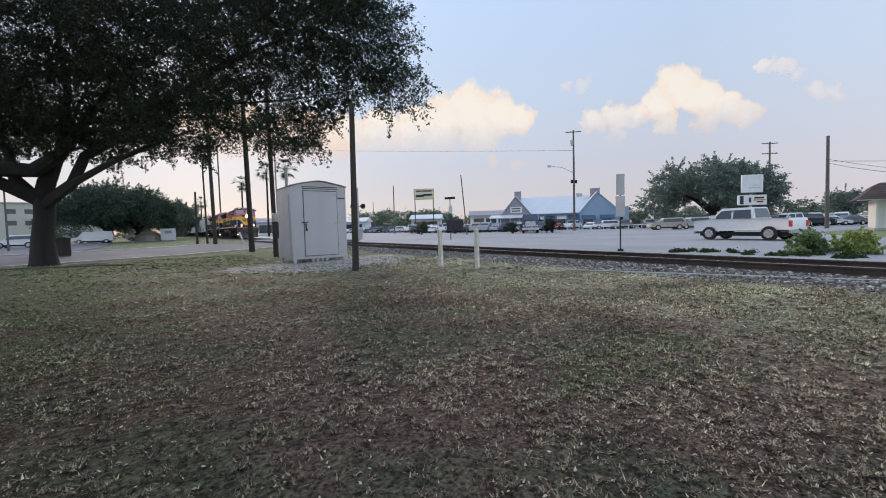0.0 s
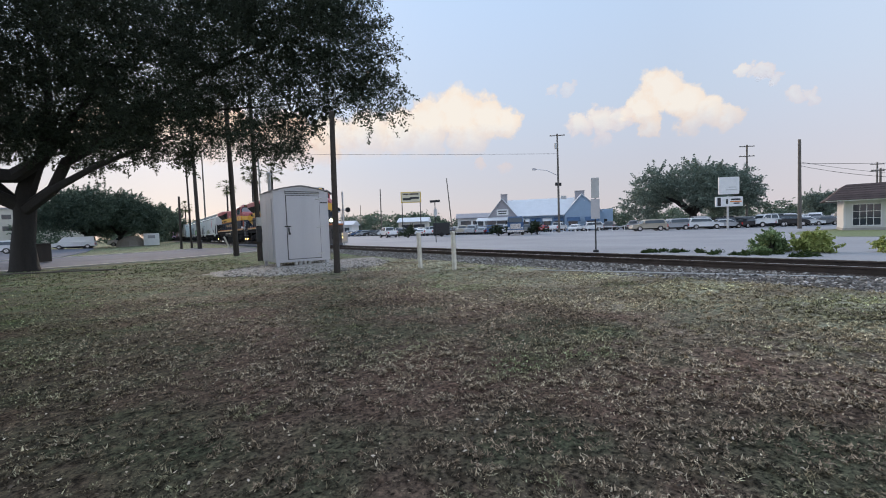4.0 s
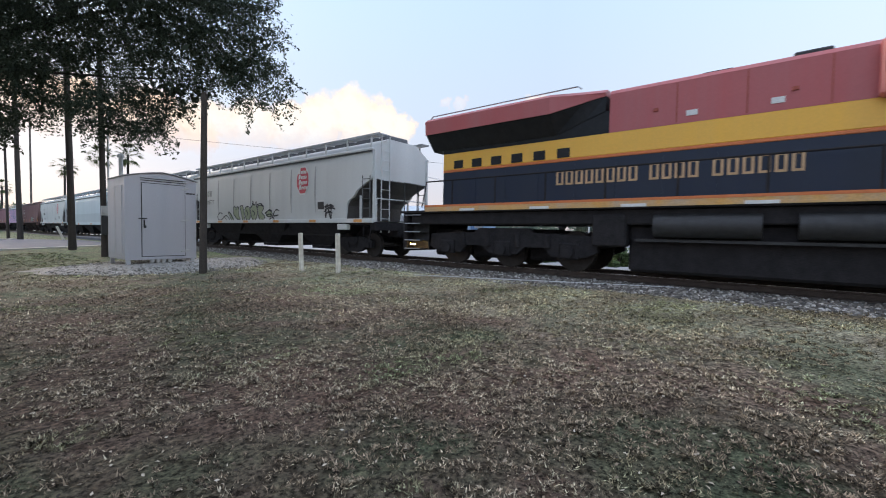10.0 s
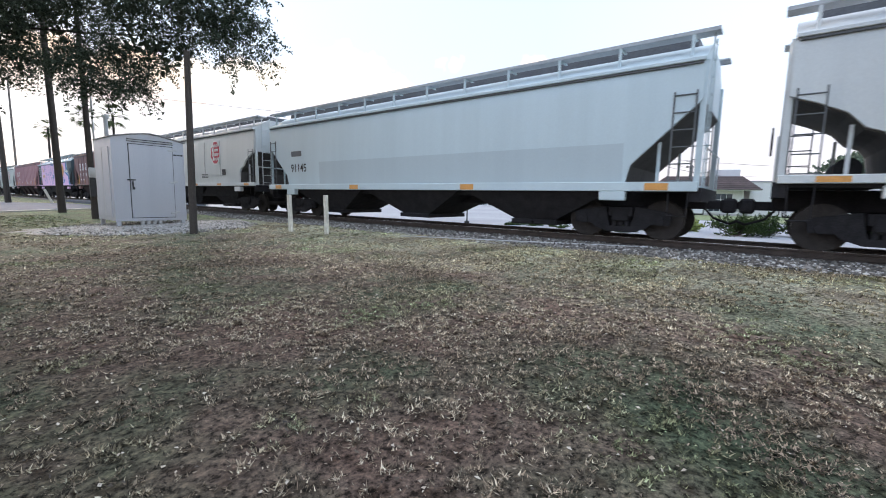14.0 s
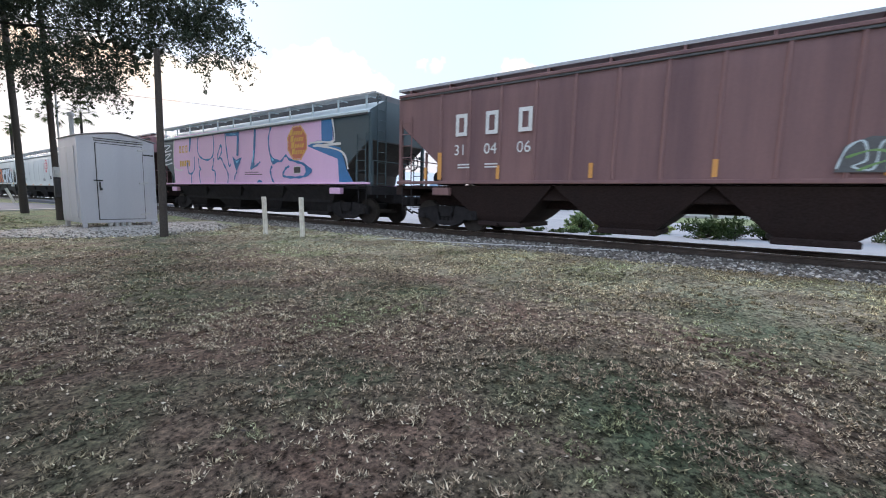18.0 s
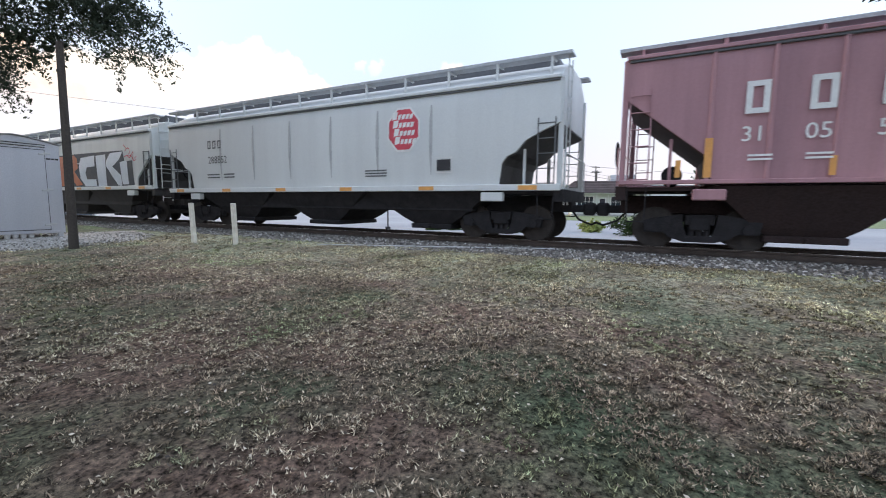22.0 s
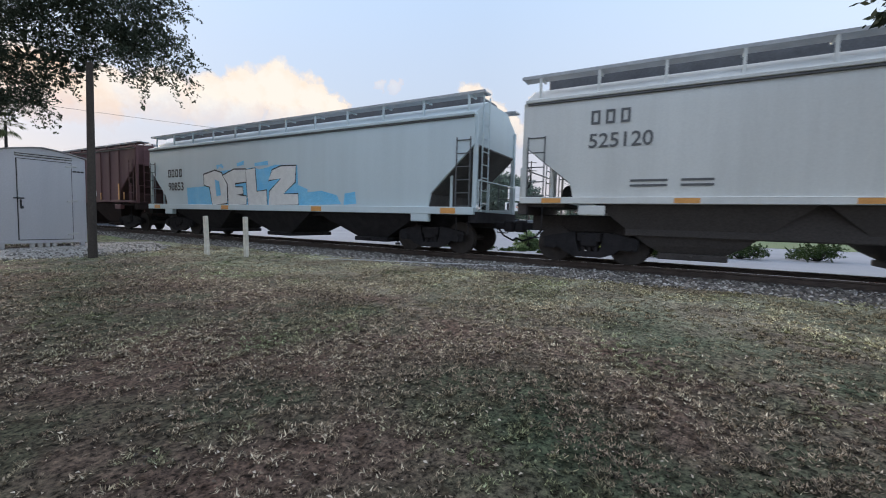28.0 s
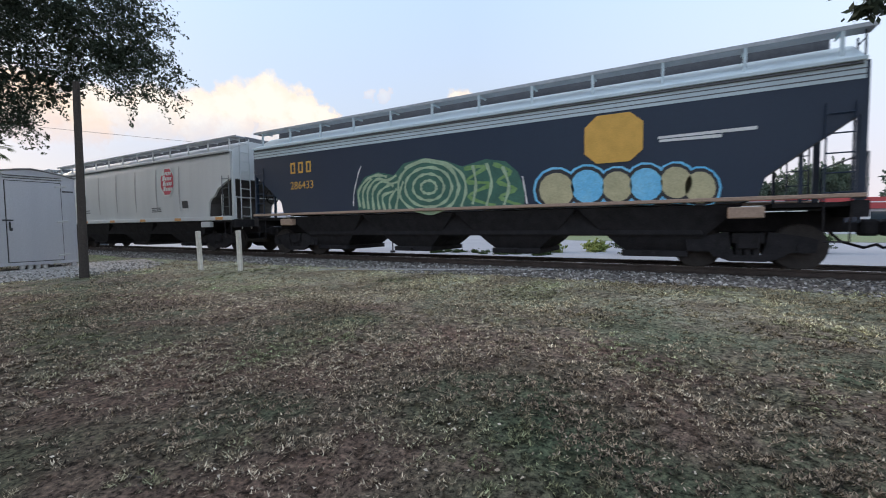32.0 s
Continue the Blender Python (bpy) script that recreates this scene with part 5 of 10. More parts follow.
        for y in (5.2, 7.7, 10.2):
            fresh("panel_seam", Shape().box(*sorted((d * 1.25, d * 1.286)), y, y + 0.025, 3.58, 4.5), M["emblem_red"])
        for y in (11.4, 13.9):
            fresh("lifting_lug", Shape().bev(*sorted((d * 1.0, d * 1.05)), y, y + 0.1, 3.9, 3.98, 0.01), M["emblem_red"])
    fresh("exhaust_stack", Shape().bev(-0.7, 0.7, 12.5, 13.1, 4.58, 4.70, 0.03), black)
    fresh("roof_hatch", Shape().bev(-0.8, 0.8, 10.9, 11.5, 4.58, 4.72, 0.03), M["dark_steel"])
    fresh("bell_horn", Shape().tube((-0.3, 10.7, 4.62), (0.3, 10.7, 4.62), 0.08, 8).tube((0, 10.5, 4.72), (0, 10.9, 4.72), 0.06, 8), M["dark_steel"])
    # cab
    cab = Shape()
    cab.loft([[(-1.52, y, 3.42), (-1.52, y, za - 0.42), (-1.05, y, za), (1.05, y, za), (1.52, y, za - 0.42), (1.52, y, 3.42)] for y, za in ((2.78, 4.62), (3.05, 4.80), (5.25, 4.80))])
    cab_ob = fresh("cab", cab, red, lab="wide crew cab with side windows")
    fresh("cab_band", Shape().bev(-1.525, 1.525, 2.55, 5.25, 2.92, 3.44, 0.02), yellow)
    fresh("cab_line", Shape().bev(-1.53, 1.53, 2.55, 5.25, 2.86, 2.93, 0.01), orange)
    fresh("cab_base", Shape().bev(-1.52, 1.52, 2.55, 7.0, 1.70, 2.87, 0.02), navy)
    for d in (-1, 1):
        # every other pane takes the pale glass, bright sky painted into its colour
        for y0, y1, pane in ((3.0, 3.46, "windshield"), (3.53, 3.9, "glass"), (3.98, 4.36, "windshield"), (4.45, 4.86, "glass")):
            fresh("cab_window", Shape().box(*sorted((d * 1.50, d * 1.528)), y0, y1, 3.70, 4.28), M[pane], cab_ob)
        frame = Shape()
        for y in (2.97, 3.495, 3.94, 4.405, 4.89):
            frame.box(*sorted((d * 1.50, d * 1.535)), y - 0.04, y + 0.04, 3.70, 4.32)
        frame.box(*sorted((d * 1.50, d * 1.54)), 2.93, 4.93, 3.64, 3.70)
        fresh("window_frame", frame, M["dark_steel"], cab_ob)
        shade = Shape().add([(d * 1.30, 2.9, 4.66), (d * 1.30, 5.0, 4.66), (d * 1.84, 4.9, 4.28), (d * 1.84, 2.9, 4.34), (d * 1.30, 2.9, 4.64), (d * 1.30, 5.0, 4.64), (d * 1.84, 4.9, 4.26), (d * 1.84, 2.9, 4.32)],
                            [(0, 1, 2, 3), (7, 6, 5, 4), (0, 4, 5, 1), (3, 2, 6, 7), (0, 3, 7, 4), (1, 5, 6, 2)])
        fresh("sunshade", shade, M["sunshade_grey"], cab_ob, "grey folding sun shade")
        t = text_mesh(number, 0.44, 0.006)
        for v in t.vertices:
            v.co = (d * 1.532, (4.36 if d < 0 else 3.4) + d * v.co.x, 3.0 + v.co.y)
        t.materials.append(orange)
        part("cab_number", t, None, cab_ob, "fleet number " + number)
        fresh("emblem", Shape().prism([(d * 0 + 2.05 + q[0], q[1]) for q in octagon(0, 2.42, 0.78, 0.74)], "x", *sorted((d * 1.36, d * 1.374))), M["loco_orange"], lab="red eight-sided plate with an amber rim")
        fresh("emblem_face", Shape().prism([(2.05 + q[0], q[1]) for q in octagon(0, 2.42, 0.66, 0.62)], "x", *sorted((d * 1.36, d * 1.379))), M["emblem_red"])
        bars = Shape()
        for k in range(4):
            bars.box(*sorted((d * 1.36, d * 1.383)), 1.88 + 0.03 * (k % 2), 2.22, 2.22 + 0.12 * k, 2.245 + 0.12 * k)
        fresh("emblem_field", bars, M["loco_orange"])
        fresh("battery_box_louvre", Shape().box(*sorted((d * 1.5, d * 1.528)), 2.97, 3.75, 1.97, 2.53).box(*sorted((d * 1.5, d * 1.528)), 4.0, 4.8, 1.97, 2.53), M["loco_navy"])
        for y0 in (3.0, 4.05):
            for k in range(6):
                fresh("louvre_slat", Shape().box(*sorted((d * 1.5, d * 1.534)), y0, y0 + 0.7, 2.03 + 0.08 * k, 2.055 + 0.08 * k), M["loco_grille"])
        fresh("cab_plate", Shape().box(*sorted((d * 1.36, d * 1.531)), 2.3, 2.66, 1.93, 2.12), M["decal_white"])
        fresh("builder_plate", Shape().box(*sorted((d * 1.36, d * 1.53)), 1.5, 2.5, 1.86, 1.98), M["decal_white"])
    fresh("cab_roof", Shape().bev(-1.08, 1.08, 2.95, 5.3, 4.78, 4.84, 0.02), M["sunshade_grey"])
    # nose: lower navy, yellow band, red top sloping forward
    def ring(y, w, z0, z1, c):
        return [(-w, y, z0), (-w, y, z1 - c), (-w + c, y, z1), (w - c, y, z1), (w, y, z1 - c), (w, y, z0)]
    fresh("nose_base", Shape().loft([ring(2.6, 1.37, 1.70, 2.86, 0.02), ring(1.6, 1.36, 1.70, 2.86, 0.02), ring(1.15, 1.02, 1.70, 2.86, 0.02)]), navy)
    fresh("nose_band", Shape().loft([ring(2.6, 1.372, 2.86, 3.42, 0.04), ring(1.6, 1.362, 2.86, 3.36, 0.04), ring(1.13, 1.03, 2.86, 3.30, 0.04)]), yellow)
    fresh("nose_top", Shape().loft([ring(2.8, 1.374, 3.40, 3.96, 0.14), ring(1.6, 1.34, 3.34, 3.80, 0.24), ring(1.17, 1.0, 3.28, 3.68, 0.3)]), red)
    fresh("nose_panel", Shape().prism([(-1.01, 2.88), (-1.01, 3.36), (-0.62, 3.44), (0.62, 3.44), (1.01, 3.36), (1.01, 2.88), (0.34, 2.0), (-0.34, 2.0)], "y", 1.10, 1.16), yellow, lab="yellow panel narrowing to a point")
    fresh("headlight_housing", Shape().bev(-0.26, 0.26, 1.06, 1.2, 3.22, 3.74, 0.05), red)
    fresh("bell_cover", Shape().tube((-0.5, 1.08, 3.42), (-0.5, 1.16, 3.42), 0.17, 18), M["dark_steel"], lab="round dark cover beside the headlights")
    plate = Shape()
    for a, b, c, e in ((-0.52, 0.42, 2.60, 2.65), (-0.52, 0.42, 2.98, 3.03), (-0.52, -0.47, 2.65, 2.98), (0.37, 0.42, 2.65, 2.98), (-0.38, -0.12, 2.72, 2.91), (-0.02, 0.26, 2.72, 2.91)):
        plate.box(a, b, 1.085, 1.102, c, e)
    fresh("nose_plate", plate, M["loco_navy"], lab="dark outlined plate with plain blocks")
    fresh("front_stripe", Shape().box(-1.5, 1.5, 0.18, 0.202, 1.60, 1.71), orange)
    fresh("nose_door", Shape().bev(0.42, 0.86, 1.06, 1.12, 1.80, 2.85, 0.015), M["loco_navy"])
    for d in (-1, 1):
        fresh("windshield_seal", Shape().prism([(d * 0.06, 3.84), (d * 1.38, 3.84), (d * 1.40, 4.24), (d * 1.22, 4.50), (d * 0.06, 4.52)], "y", 2.745, 2.79), M["rubber"], cab_ob)
        w = Shape().prism([(d * 0.12, 3.92), (d * 1.31, 3.92), (d * 1.33, 4.20), (d * 1.17, 4.44), (d * 0.12, 4.47)], "y", 2.73, 2.76)
        fresh("windshield", w, M["windshield"], cab_ob)
        fresh("number_board", Shape().bev(*sorted((d * 0.35, d * 1.0)), 2.72, 2.95, 4.52, 4.76, 0.02), M["loco_grille"], cab_ob)
        t = text_mesh(number, 0.22, 0.004)
        for v in t.vertices:
            v.co = (d * 0.675 - 0.26 + v.co.x * 0.95, 2.71, 4.57 + v.co.y)
        t.materials.append(M["number_glow"] if lit else M["decal_amber"])
        part("number_board_digits", t, None, cab_ob)
        fresh("ditch_light", Shape().tube((d * 0.85, 0.97, 2.0), (d * 0.85, 1.0, 2.0), 0.12, 14), M["lamp_glow"] if lit else M["decal_white"], lab="lit ditch light" if lit else "")
        post = Shape()
        post.pipe([(d * 1.45, 0.36, 1.0), (d * 1.45, 0.36, 2.62), (d * 1.1, 0.27, 2.70), (d * 0.75, 0.27, 2.70), (d * 0.75, 0.27, 1.7)], 0.022)
        post.pipe([(d * 1.45, 1.05, 1.0), (d * 1.45, 1.05, 2.7)], 0.022)
        fresh("end_handrail", post, M["galvanised"])
        for y0, name in ((0.32, "front_stair"), (20.85, "rear_stair")):
            ob = fresh(name, Shape().box(*sorted((d * 1.08, d * 1.12)), y0 - 0.05, y0 + 0.75, 0.4, 1.64), M["dark_steel"])
            for k in range(5):
                fresh("step", Shape().box(*sorted((d * 1.1, d * 1.52)), y0, y0 + 0.7, 0.42 + 0.28 * k, 0.45 + 0.28 * k), M["dark_steel"], ob)
                fresh("step_edge", Shape().box(*sorted((d * 1.515, d * 1.53)), y0, y0 + 0.7, 0.425 + 0.28 * k, 0.455 + 0.28 * k), M["sunshade_grey"], ob)
            fresh("step_lamp", Shape().bev(*sorted((d * 1.45, d * 1.54)), y0 + 0.25, y0 + 0.42, 0.56, 0.61, 0.01), M["amber_glow"], ob)
    for z in (3.60, 3.36):
        fresh("headlight", Shape().tube((0, 1.045, z), (0, 1.07, z), 0.105, 16), M["lamp_glow"] if lit else M["decal_white"], lab="lit headlight" if lit else "")
    for x in (-1.15, 0.95):
        fresh("cable_stand", Shape().bev(x, x + 0.2, 0.24, 0.44, 1.7, 2.35, 0.02), M["dark_steel"])
    # handrails along the walkway
    for d in (-1, 1):
        for y in [5.6 + 1.55 * k for k in range(10)]:
            tall = 2.62 if y > 9 else 3.35
            fresh("handrail_post", Shape().tube((d * 1.5, y, 1.7), (d * 1.5, y, tall), 0.024, 6), black)
        fresh("handrail", Shape().pipe([(d * 1.5, 5.3, 3.35), (d * 1.5, 8.7, 3.35), (d * 1.5, 9.2, 2.62), (d * 1.5, 20.6, 2.62), (d * 1.5, 20.8, 1.8)], 0.022), black)
        fresh("end_handrail", Shape().pipe([(d * 1.45, 21.65, 1.0), (d * 1.45, 21.65, 2.66), (d * 0.75, 21.7, 2.66), (d * 0.75, 21.7, 1.7)], 0.022), M["dark_steel"])
    # fuel tank, air reservoirs, gear below
    tank = Shape()
    tank.prism([(-1.45, 1.2), (-1.5, 0.9), (-1.45, 0.4), (-1.2, 0.14), (1.2, 0.14), (1.45, 0.4), (1.5, 0.9), (1.45, 1.2)], "y", 7.1, 9.2)
    fresh("fuel_tank", tank, black)
    fresh("fuel_tank", Shape().bev(-1.2, 1.2, 9.2, 14.4, 0.14, 1.25, 0.06), black)
    fresh("tank_shelf", Shape().box(-1.42, 1.42, 9.2, 14.2, 0.86, 0.92), M["dark_steel"])
    for d in (-1, 1):
        for y0, y1 in ((9.4, 11.3), (11.85, 13.8)):
            fresh("air_reservoir", Shape().tube((d * 1.38, y0, 1.22), (d * 1.38, y1, 1.22), 0.26, 16), M["dark_steel"], smooth=True)
        fresh("tank_gauge", Shape().box(*sorted((d * 1.45, d * 1.51)), 8.2, 8.4, 1.05, 1.12), M["decal_white"])
        for y0 in (14.4,):
            fresh("side_cabinet", Shape().bev(*sorted((d * 1.1, d * 1.48)), y0, y0 + 0.8, 0.72, 1.5, 0.04), black)
    loco_truck(g, 4.45)
    loco_truck(g, 17.85)
    plow = Shape()
    plow.loft([[(-1.45, 0.7, 0.12), (1.45, 0.7, 0.12), (1.45, 0.72, 1.1), (-1.45, 0.72, 1.1)], [(-1.40, 0.28, 0.12), (1.40, 0.28, 0.12), (1.42, 0.5, 1.1), (-1.42, 0.5, 1.1)], [(-0.5, -0.02, 0.12), (0.5, -0.02, 0.12), (0.55, 0.34, 1.02), (-0.55, 0.34, 1.02)]])
    fresh("snow_plow", plow, M["plow_steel"])
    fresh("pilot_plate", Shape().bev(-1.5, 1.5, 0.26, 0.42, 1.0, 1.66, 0.02), M["plow_steel"])
    fresh("rear_pilot", Shape().bev(-1.45, 1.45, 21.5, 21.7, 0.35, 1.66, 0.03), black)
    fresh("coupler", coupler(0.0, -1), black)
    fresh("coupler", coupler(22.3, 1), black)
    hoses = Shape()
    for k in (-0.7, -0.55, 0.55, 0.7):
        hoses.pipe([(k, 0.28, 1.25), (k, 0.1, 1.0), (k, 0.05, 0.75), (k, 0.15, 0.5)], 0.03)
    fresh("air_hose", hoses, M["rubber"])
    return g

# ---- the consist, front to back ----
LENGTHS = {"round": 17.44, "long": 18.31, "ribbed": 18.68, "dark": 18.07, "cream": 17.33}
lead = locomotive("4783", "red, yellow and navy diesel locomotive with lit headlights", True)
second = locomotive("4762", "red, yellow and navy diesel locomotive trailing the first", False)
cars = [
    hopper("round", 17.44, "car_grey", "grey covered hopper car with dark scrawled graffiti"),
    hopper("round", 17.44, "car_grey", "grey covered hopper car with green graffiti"),
    hopper("long", 18.31, "car_silver", "plain silver-grey covered hopper car with rounded sides"),
    hopper("round", 17.44, "car_grey", "grey covered hopper car with a red eight-sided emblem"),
    hopper("ribbed", 18.68, "car_brown", "rusty brown ribbed covered hopper car with white numbers"),
    hopper("dark", 18.07, "car_slate", "dark covered hopper car covered in pink and blue graffiti", "spray_pink", False),
    hopper("ribbed", 18.68, "car_red_brown", "faded red-brown ribbed covered hopper car"),
    hopper("round", 17.44, "car_grey", "weathered grey covered hopper car with a red emblem"),
    hopper("cream", 17.33, "car_cream", "pale grey covered hopper car with silver and orange graffiti letters"),
    hopper("round", 17.44, "car_grey", "grey covered hopper car with a pale repainted patch"),
    hopper("cream", 17.33, "car_cream", "pale grey covered hopper car with black numbers"),
    hopper("long", 18.31, "car_silver", "silver-grey covered hopper car with white and blue graffiti"),
    hopper("ribbed", 18.68, "car_dark_brown", "dark brown ribbed covered hopper car with white numbers"),
    hopper("dark", 18.07, "car_navy", "dark navy covered hopper car with green and tan graffiti", "sill_tan", False),
    hopper("round", 17.44, "car_grey", "grey covered hopper car with a small red emblem"),
    hopper("round", 17.44, "car_grey", "grey covered hopper car at the end of view"),
    hopper("ribbed", 18.68, "car_brown", "rusty brown ribbed covered hopper car far back in the train"),
]


# ---- lettering and graffiti on the cars ----
car = cars[8]
sheet_mark(car, 'graffiti_shadow', [[(3.36, 3.2), (8.04, 3.24), (11.78, 3.23), (13.7, 3.21), (13.81, 2.7), (14.45, 2.75), (14.49, 1.65), (13.08, 1.6), (9.72, 1.57), (6.9, 1.57), (3.28, 1.62)]], M['spray_slate'], 0, 'dark spray-painted shadow')
for outline in (
    [(3.45, 3.12), (5.42, 3.11), (5.41, 1.61), (4.51, 1.62), (4.54, 2.67), (3.45, 2.64)],
    [(5.61, 3.12), (6.88, 3.16), (6.87, 2.63), (6.26, 2.6), (6.25, 2.23), (6.89, 2.21), (6.9, 1.66), (5.53, 1.63)],
    [(9.73, 3.03), (11.11, 3.1), (11.06, 2.58), (10.28, 2.55), (10.11, 2.29), (10.21, 1.97), (11.09, 1.96), (11.08, 1.64), (9.97, 1.63), (9.54, 2.02), (9.48, 2.62)],
    [(11.23, 3.08), (12.15, 3.1), (12.06, 1.64), (11.26, 1.62)],
    [(12.19, 2.79), (12.58, 3.14), (13.69, 3.16), (13.34, 2.8), (12.73, 2.52), (13.44, 2.09), (13.4, 1.62), (13.08, 1.65), (12.16, 2.55)],
    [(13.42, 2.7), (14.03, 2.76), (14.01, 1.69), (13.48, 1.68)]):
    sheet_mark(car, 'graffiti_letter', [outline], M['spray_silver'], 1, 'silver spray-painted letter')
sheet_mark(car, 'graffiti_letter', [[(6.93, 3.17), (9.04, 3.19), (9.34, 3.01), (9.36, 2.53), (8.98, 2.38), (9.68, 1.71), (9.02, 1.66), (8.18, 2.38), (8.16, 1.66), (6.97, 1.67)]], M['spray_rust'], 1, 'orange spray-painted letter')
sheet_mark(car, 'letter_hole', [[(8.06, 2.87), (8.61, 2.89), (8.6, 2.59), (8.09, 2.6)]], M['spray_slate'], 2)
text_mark(car, '525328', 1.56, 2.84, 0.42, M['stencil_grey'])
company_bars(car, 1.56, 3.34, 0.24, M['stencil_grey'])
line_mark(car, 'scrawl', [[(13.78, 3.46), (14.01, 3.28), (13.9, 3.17), (14.16, 3.3), (14.31, 3.11), (14.1, 2.95), (14.39, 2.97), (14.59, 3.11), (14.53, 2.78), (14.84, 2.91)], [(13.84, 2.92), (14.1, 2.97), (14.25, 2.85), (14.42, 2.93), (14.61, 2.73), (14.81, 2.79)]], 0.05, M['decal_red'], 1, 'thin red scrawled tag')
line_mark(car, 'scrawl', [[(0.31, 2.88), (0.23, 3.27), (0.69, 3.38), (0.94, 3.06), (0.51, 2.71), (0.93, 2.46), (1.38, 2.65), (1.13, 2.29), (1.64, 2.12), (1.42, 1.9)], [(0.73, 2.7), (1.19, 2.89), (1.36, 2.5), (1.77, 2.4)]], 0.03, M['stencil_grey'], 1, 'thin grey scrawled tag')
car = cars[11]
sheet_mark(car, 'graffiti_cloud', [[(3.14, 1.33), (3.12, 2.06), (4.38, 2.1), (4.48, 2.64), (6.18, 2.73), (7.17, 2.73), (7.63, 2.77), (7.99, 2.68), (8.48, 2.74), (8.88, 2.82), (10.04, 2.75), (10.08, 2.06), (10.54, 1.91), (10.58, 1.31)]], M['spray_sky'], 0, 'bright blue spray-painted cloud')
for outline in (
    [(4.38, 2.63), (5.19, 2.78), (5.66, 2.66), (6.05, 2.17), (5.97, 1.37), (4.93, 1.28), (4.77, 2.05), (4.39, 2.12)],
    [(5.67, 2.55), (6.43, 2.77), (7.19, 2.75), (7.22, 2.2), (6.53, 2.14), (6.53, 2.08), (7.0, 2.06), (7.02, 1.73), (6.57, 1.79), (7.21, 1.71), (7.17, 1.32), (6.0, 1.29), (6.01, 2.15)],
    [(7.15, 2.71), (7.77, 2.76), (7.85, 1.88), (8.4, 1.93), (8.41, 1.31), (7.26, 1.31)],
    [(8.49, 2.22), (8.71, 2.67), (9.18, 2.79), (10.0, 2.77), (9.96, 2.15), (9.33, 1.77), (10.08, 1.78), (10.08, 1.33), (8.47, 1.3), (8.53, 1.88), (9.17, 2.31)]):
    sheet_mark(car, 'letter_outline', [outline], M['decal_black'], 1)
for outline in (
    [(4.42, 2.58), (5.19, 2.72), (5.63, 2.61), (5.99, 2.16), (5.94, 1.42), (4.95, 1.33), (4.82, 2.08), (4.44, 2.16)],
    [(5.72, 2.51), (6.44, 2.72), (7.17, 2.7), (7.2, 2.24), (6.51, 2.2), (6.52, 2.03), (6.98, 2.02), (6.99, 1.78), (6.55, 1.74), (7.19, 1.67), (7.16, 1.37), (6.03, 1.34), (6.06, 2.16)],
    [(7.19, 2.69), (7.74, 2.73), (7.82, 1.85), (8.38, 1.89), (8.39, 1.35), (7.29, 1.35)],
    [(8.51, 2.27), (8.73, 2.62), (9.19, 2.74), (9.98, 2.73), (9.93, 2.18), (9.3, 1.75), (10.07, 1.74), (10.07, 1.38), (8.47, 1.35), (8.56, 1.85), (9.21, 2.31)]):
    sheet_mark(car, 'graffiti_letter', [outline], M['decal_white'], 2, 'white spray-painted letter')
sheet_mark(car, 'letter_hole', [[(5.19, 2.37), (5.47, 2.29), (5.57, 1.73), (5.26, 1.69)]], M['spray_sky'], 3)
text_mark(car, '90853', 1.65, 1.96, 0.50, M['decal_black'], offset=0.008)
company_bars(car, 1.65, 2.54, 0.34, M['decal_black'], 4, 0.12)
line_mark(car, 'graffiti_spot', [[(5.3, 2.86), (5.58, 2.92), (5.75, 2.83)], [(6.63, 2.9), (7.07, 2.97)], [(7.71, 2.87), (8.48, 2.9)]], 0.16, M['spray_sky'], 1)
car = cars[5]
sheet_mark(car, 'graffiti_field', [[(1.72, 3.98), (14.18, 3.9), (14.73, 3.89), (14.83, 3.02), (13.67, 2.91), (14.84, 2.5), (15.34, 2.37), (15.55, 1.95), (15.92, 1.47), (1.68, 1.45), (1.57, 2.39)]], M['spray_pink'], 0, 'pink spray-painted field')
for outline in ([(14.18, 3.9), (14.76, 3.9), (14.81, 3.02), (14.18, 3.02), (14.16, 3.5)], [(13.3, 2.88), (13.92, 3.05), (14.84, 3.01), (14.19, 2.92), (15.23, 2.73), (15.55, 1.95), (15.97, 1.4), (15.15, 1.5), (15.08, 2.33), (14.21, 2.59)]):
    sheet_mark(car, 'graffiti_patch', [outline], M['spray_blue'], 1, 'blue spray-painted arrow')
for line in (
    [(3.67, 3.88), (3.48, 3.1)], [(3.21, 2.56), (3.3, 2.05), (3.62, 1.96), (3.97, 2.22), (4.02, 2.82)], [(3.62, 1.96), (3.6, 1.48)],
    [(4.59, 3.93), (4.38, 3.39), (4.54, 2.85), (5.29, 2.61), (5.88, 2.76), (6.06, 3.3), (5.99, 3.91)],
    [(4.44, 2.74), (4.5, 2.32), (4.67, 2.19), (4.47, 2.02), (4.55, 1.48)], [(6.01, 2.68), (5.92, 2.32), (5.8, 2.15), (6.1, 2.01), (6.05, 1.47)],
    [(6.74, 3.29), (6.44, 2.89), (6.41, 2.62), (6.69, 2.66), (6.99, 2.32), (7.32, 1.89), (7.26, 1.46)], [(6.74, 3.29), (6.79, 2.97), (6.53, 2.67)],
    [(7.16, 3.87), (7.23, 3.14), (7.43, 2.3), (7.61, 2.34)], [(8.11, 1.99), (7.96, 1.82), (7.86, 1.62)], [(9.27, 2.1), (9.71, 2.21), (10.04, 2.38)]):
    line_mark(car, 'graffiti_outline', [line], 0.11, M['spray_blue'], 2, 'blue spray-painted outline')
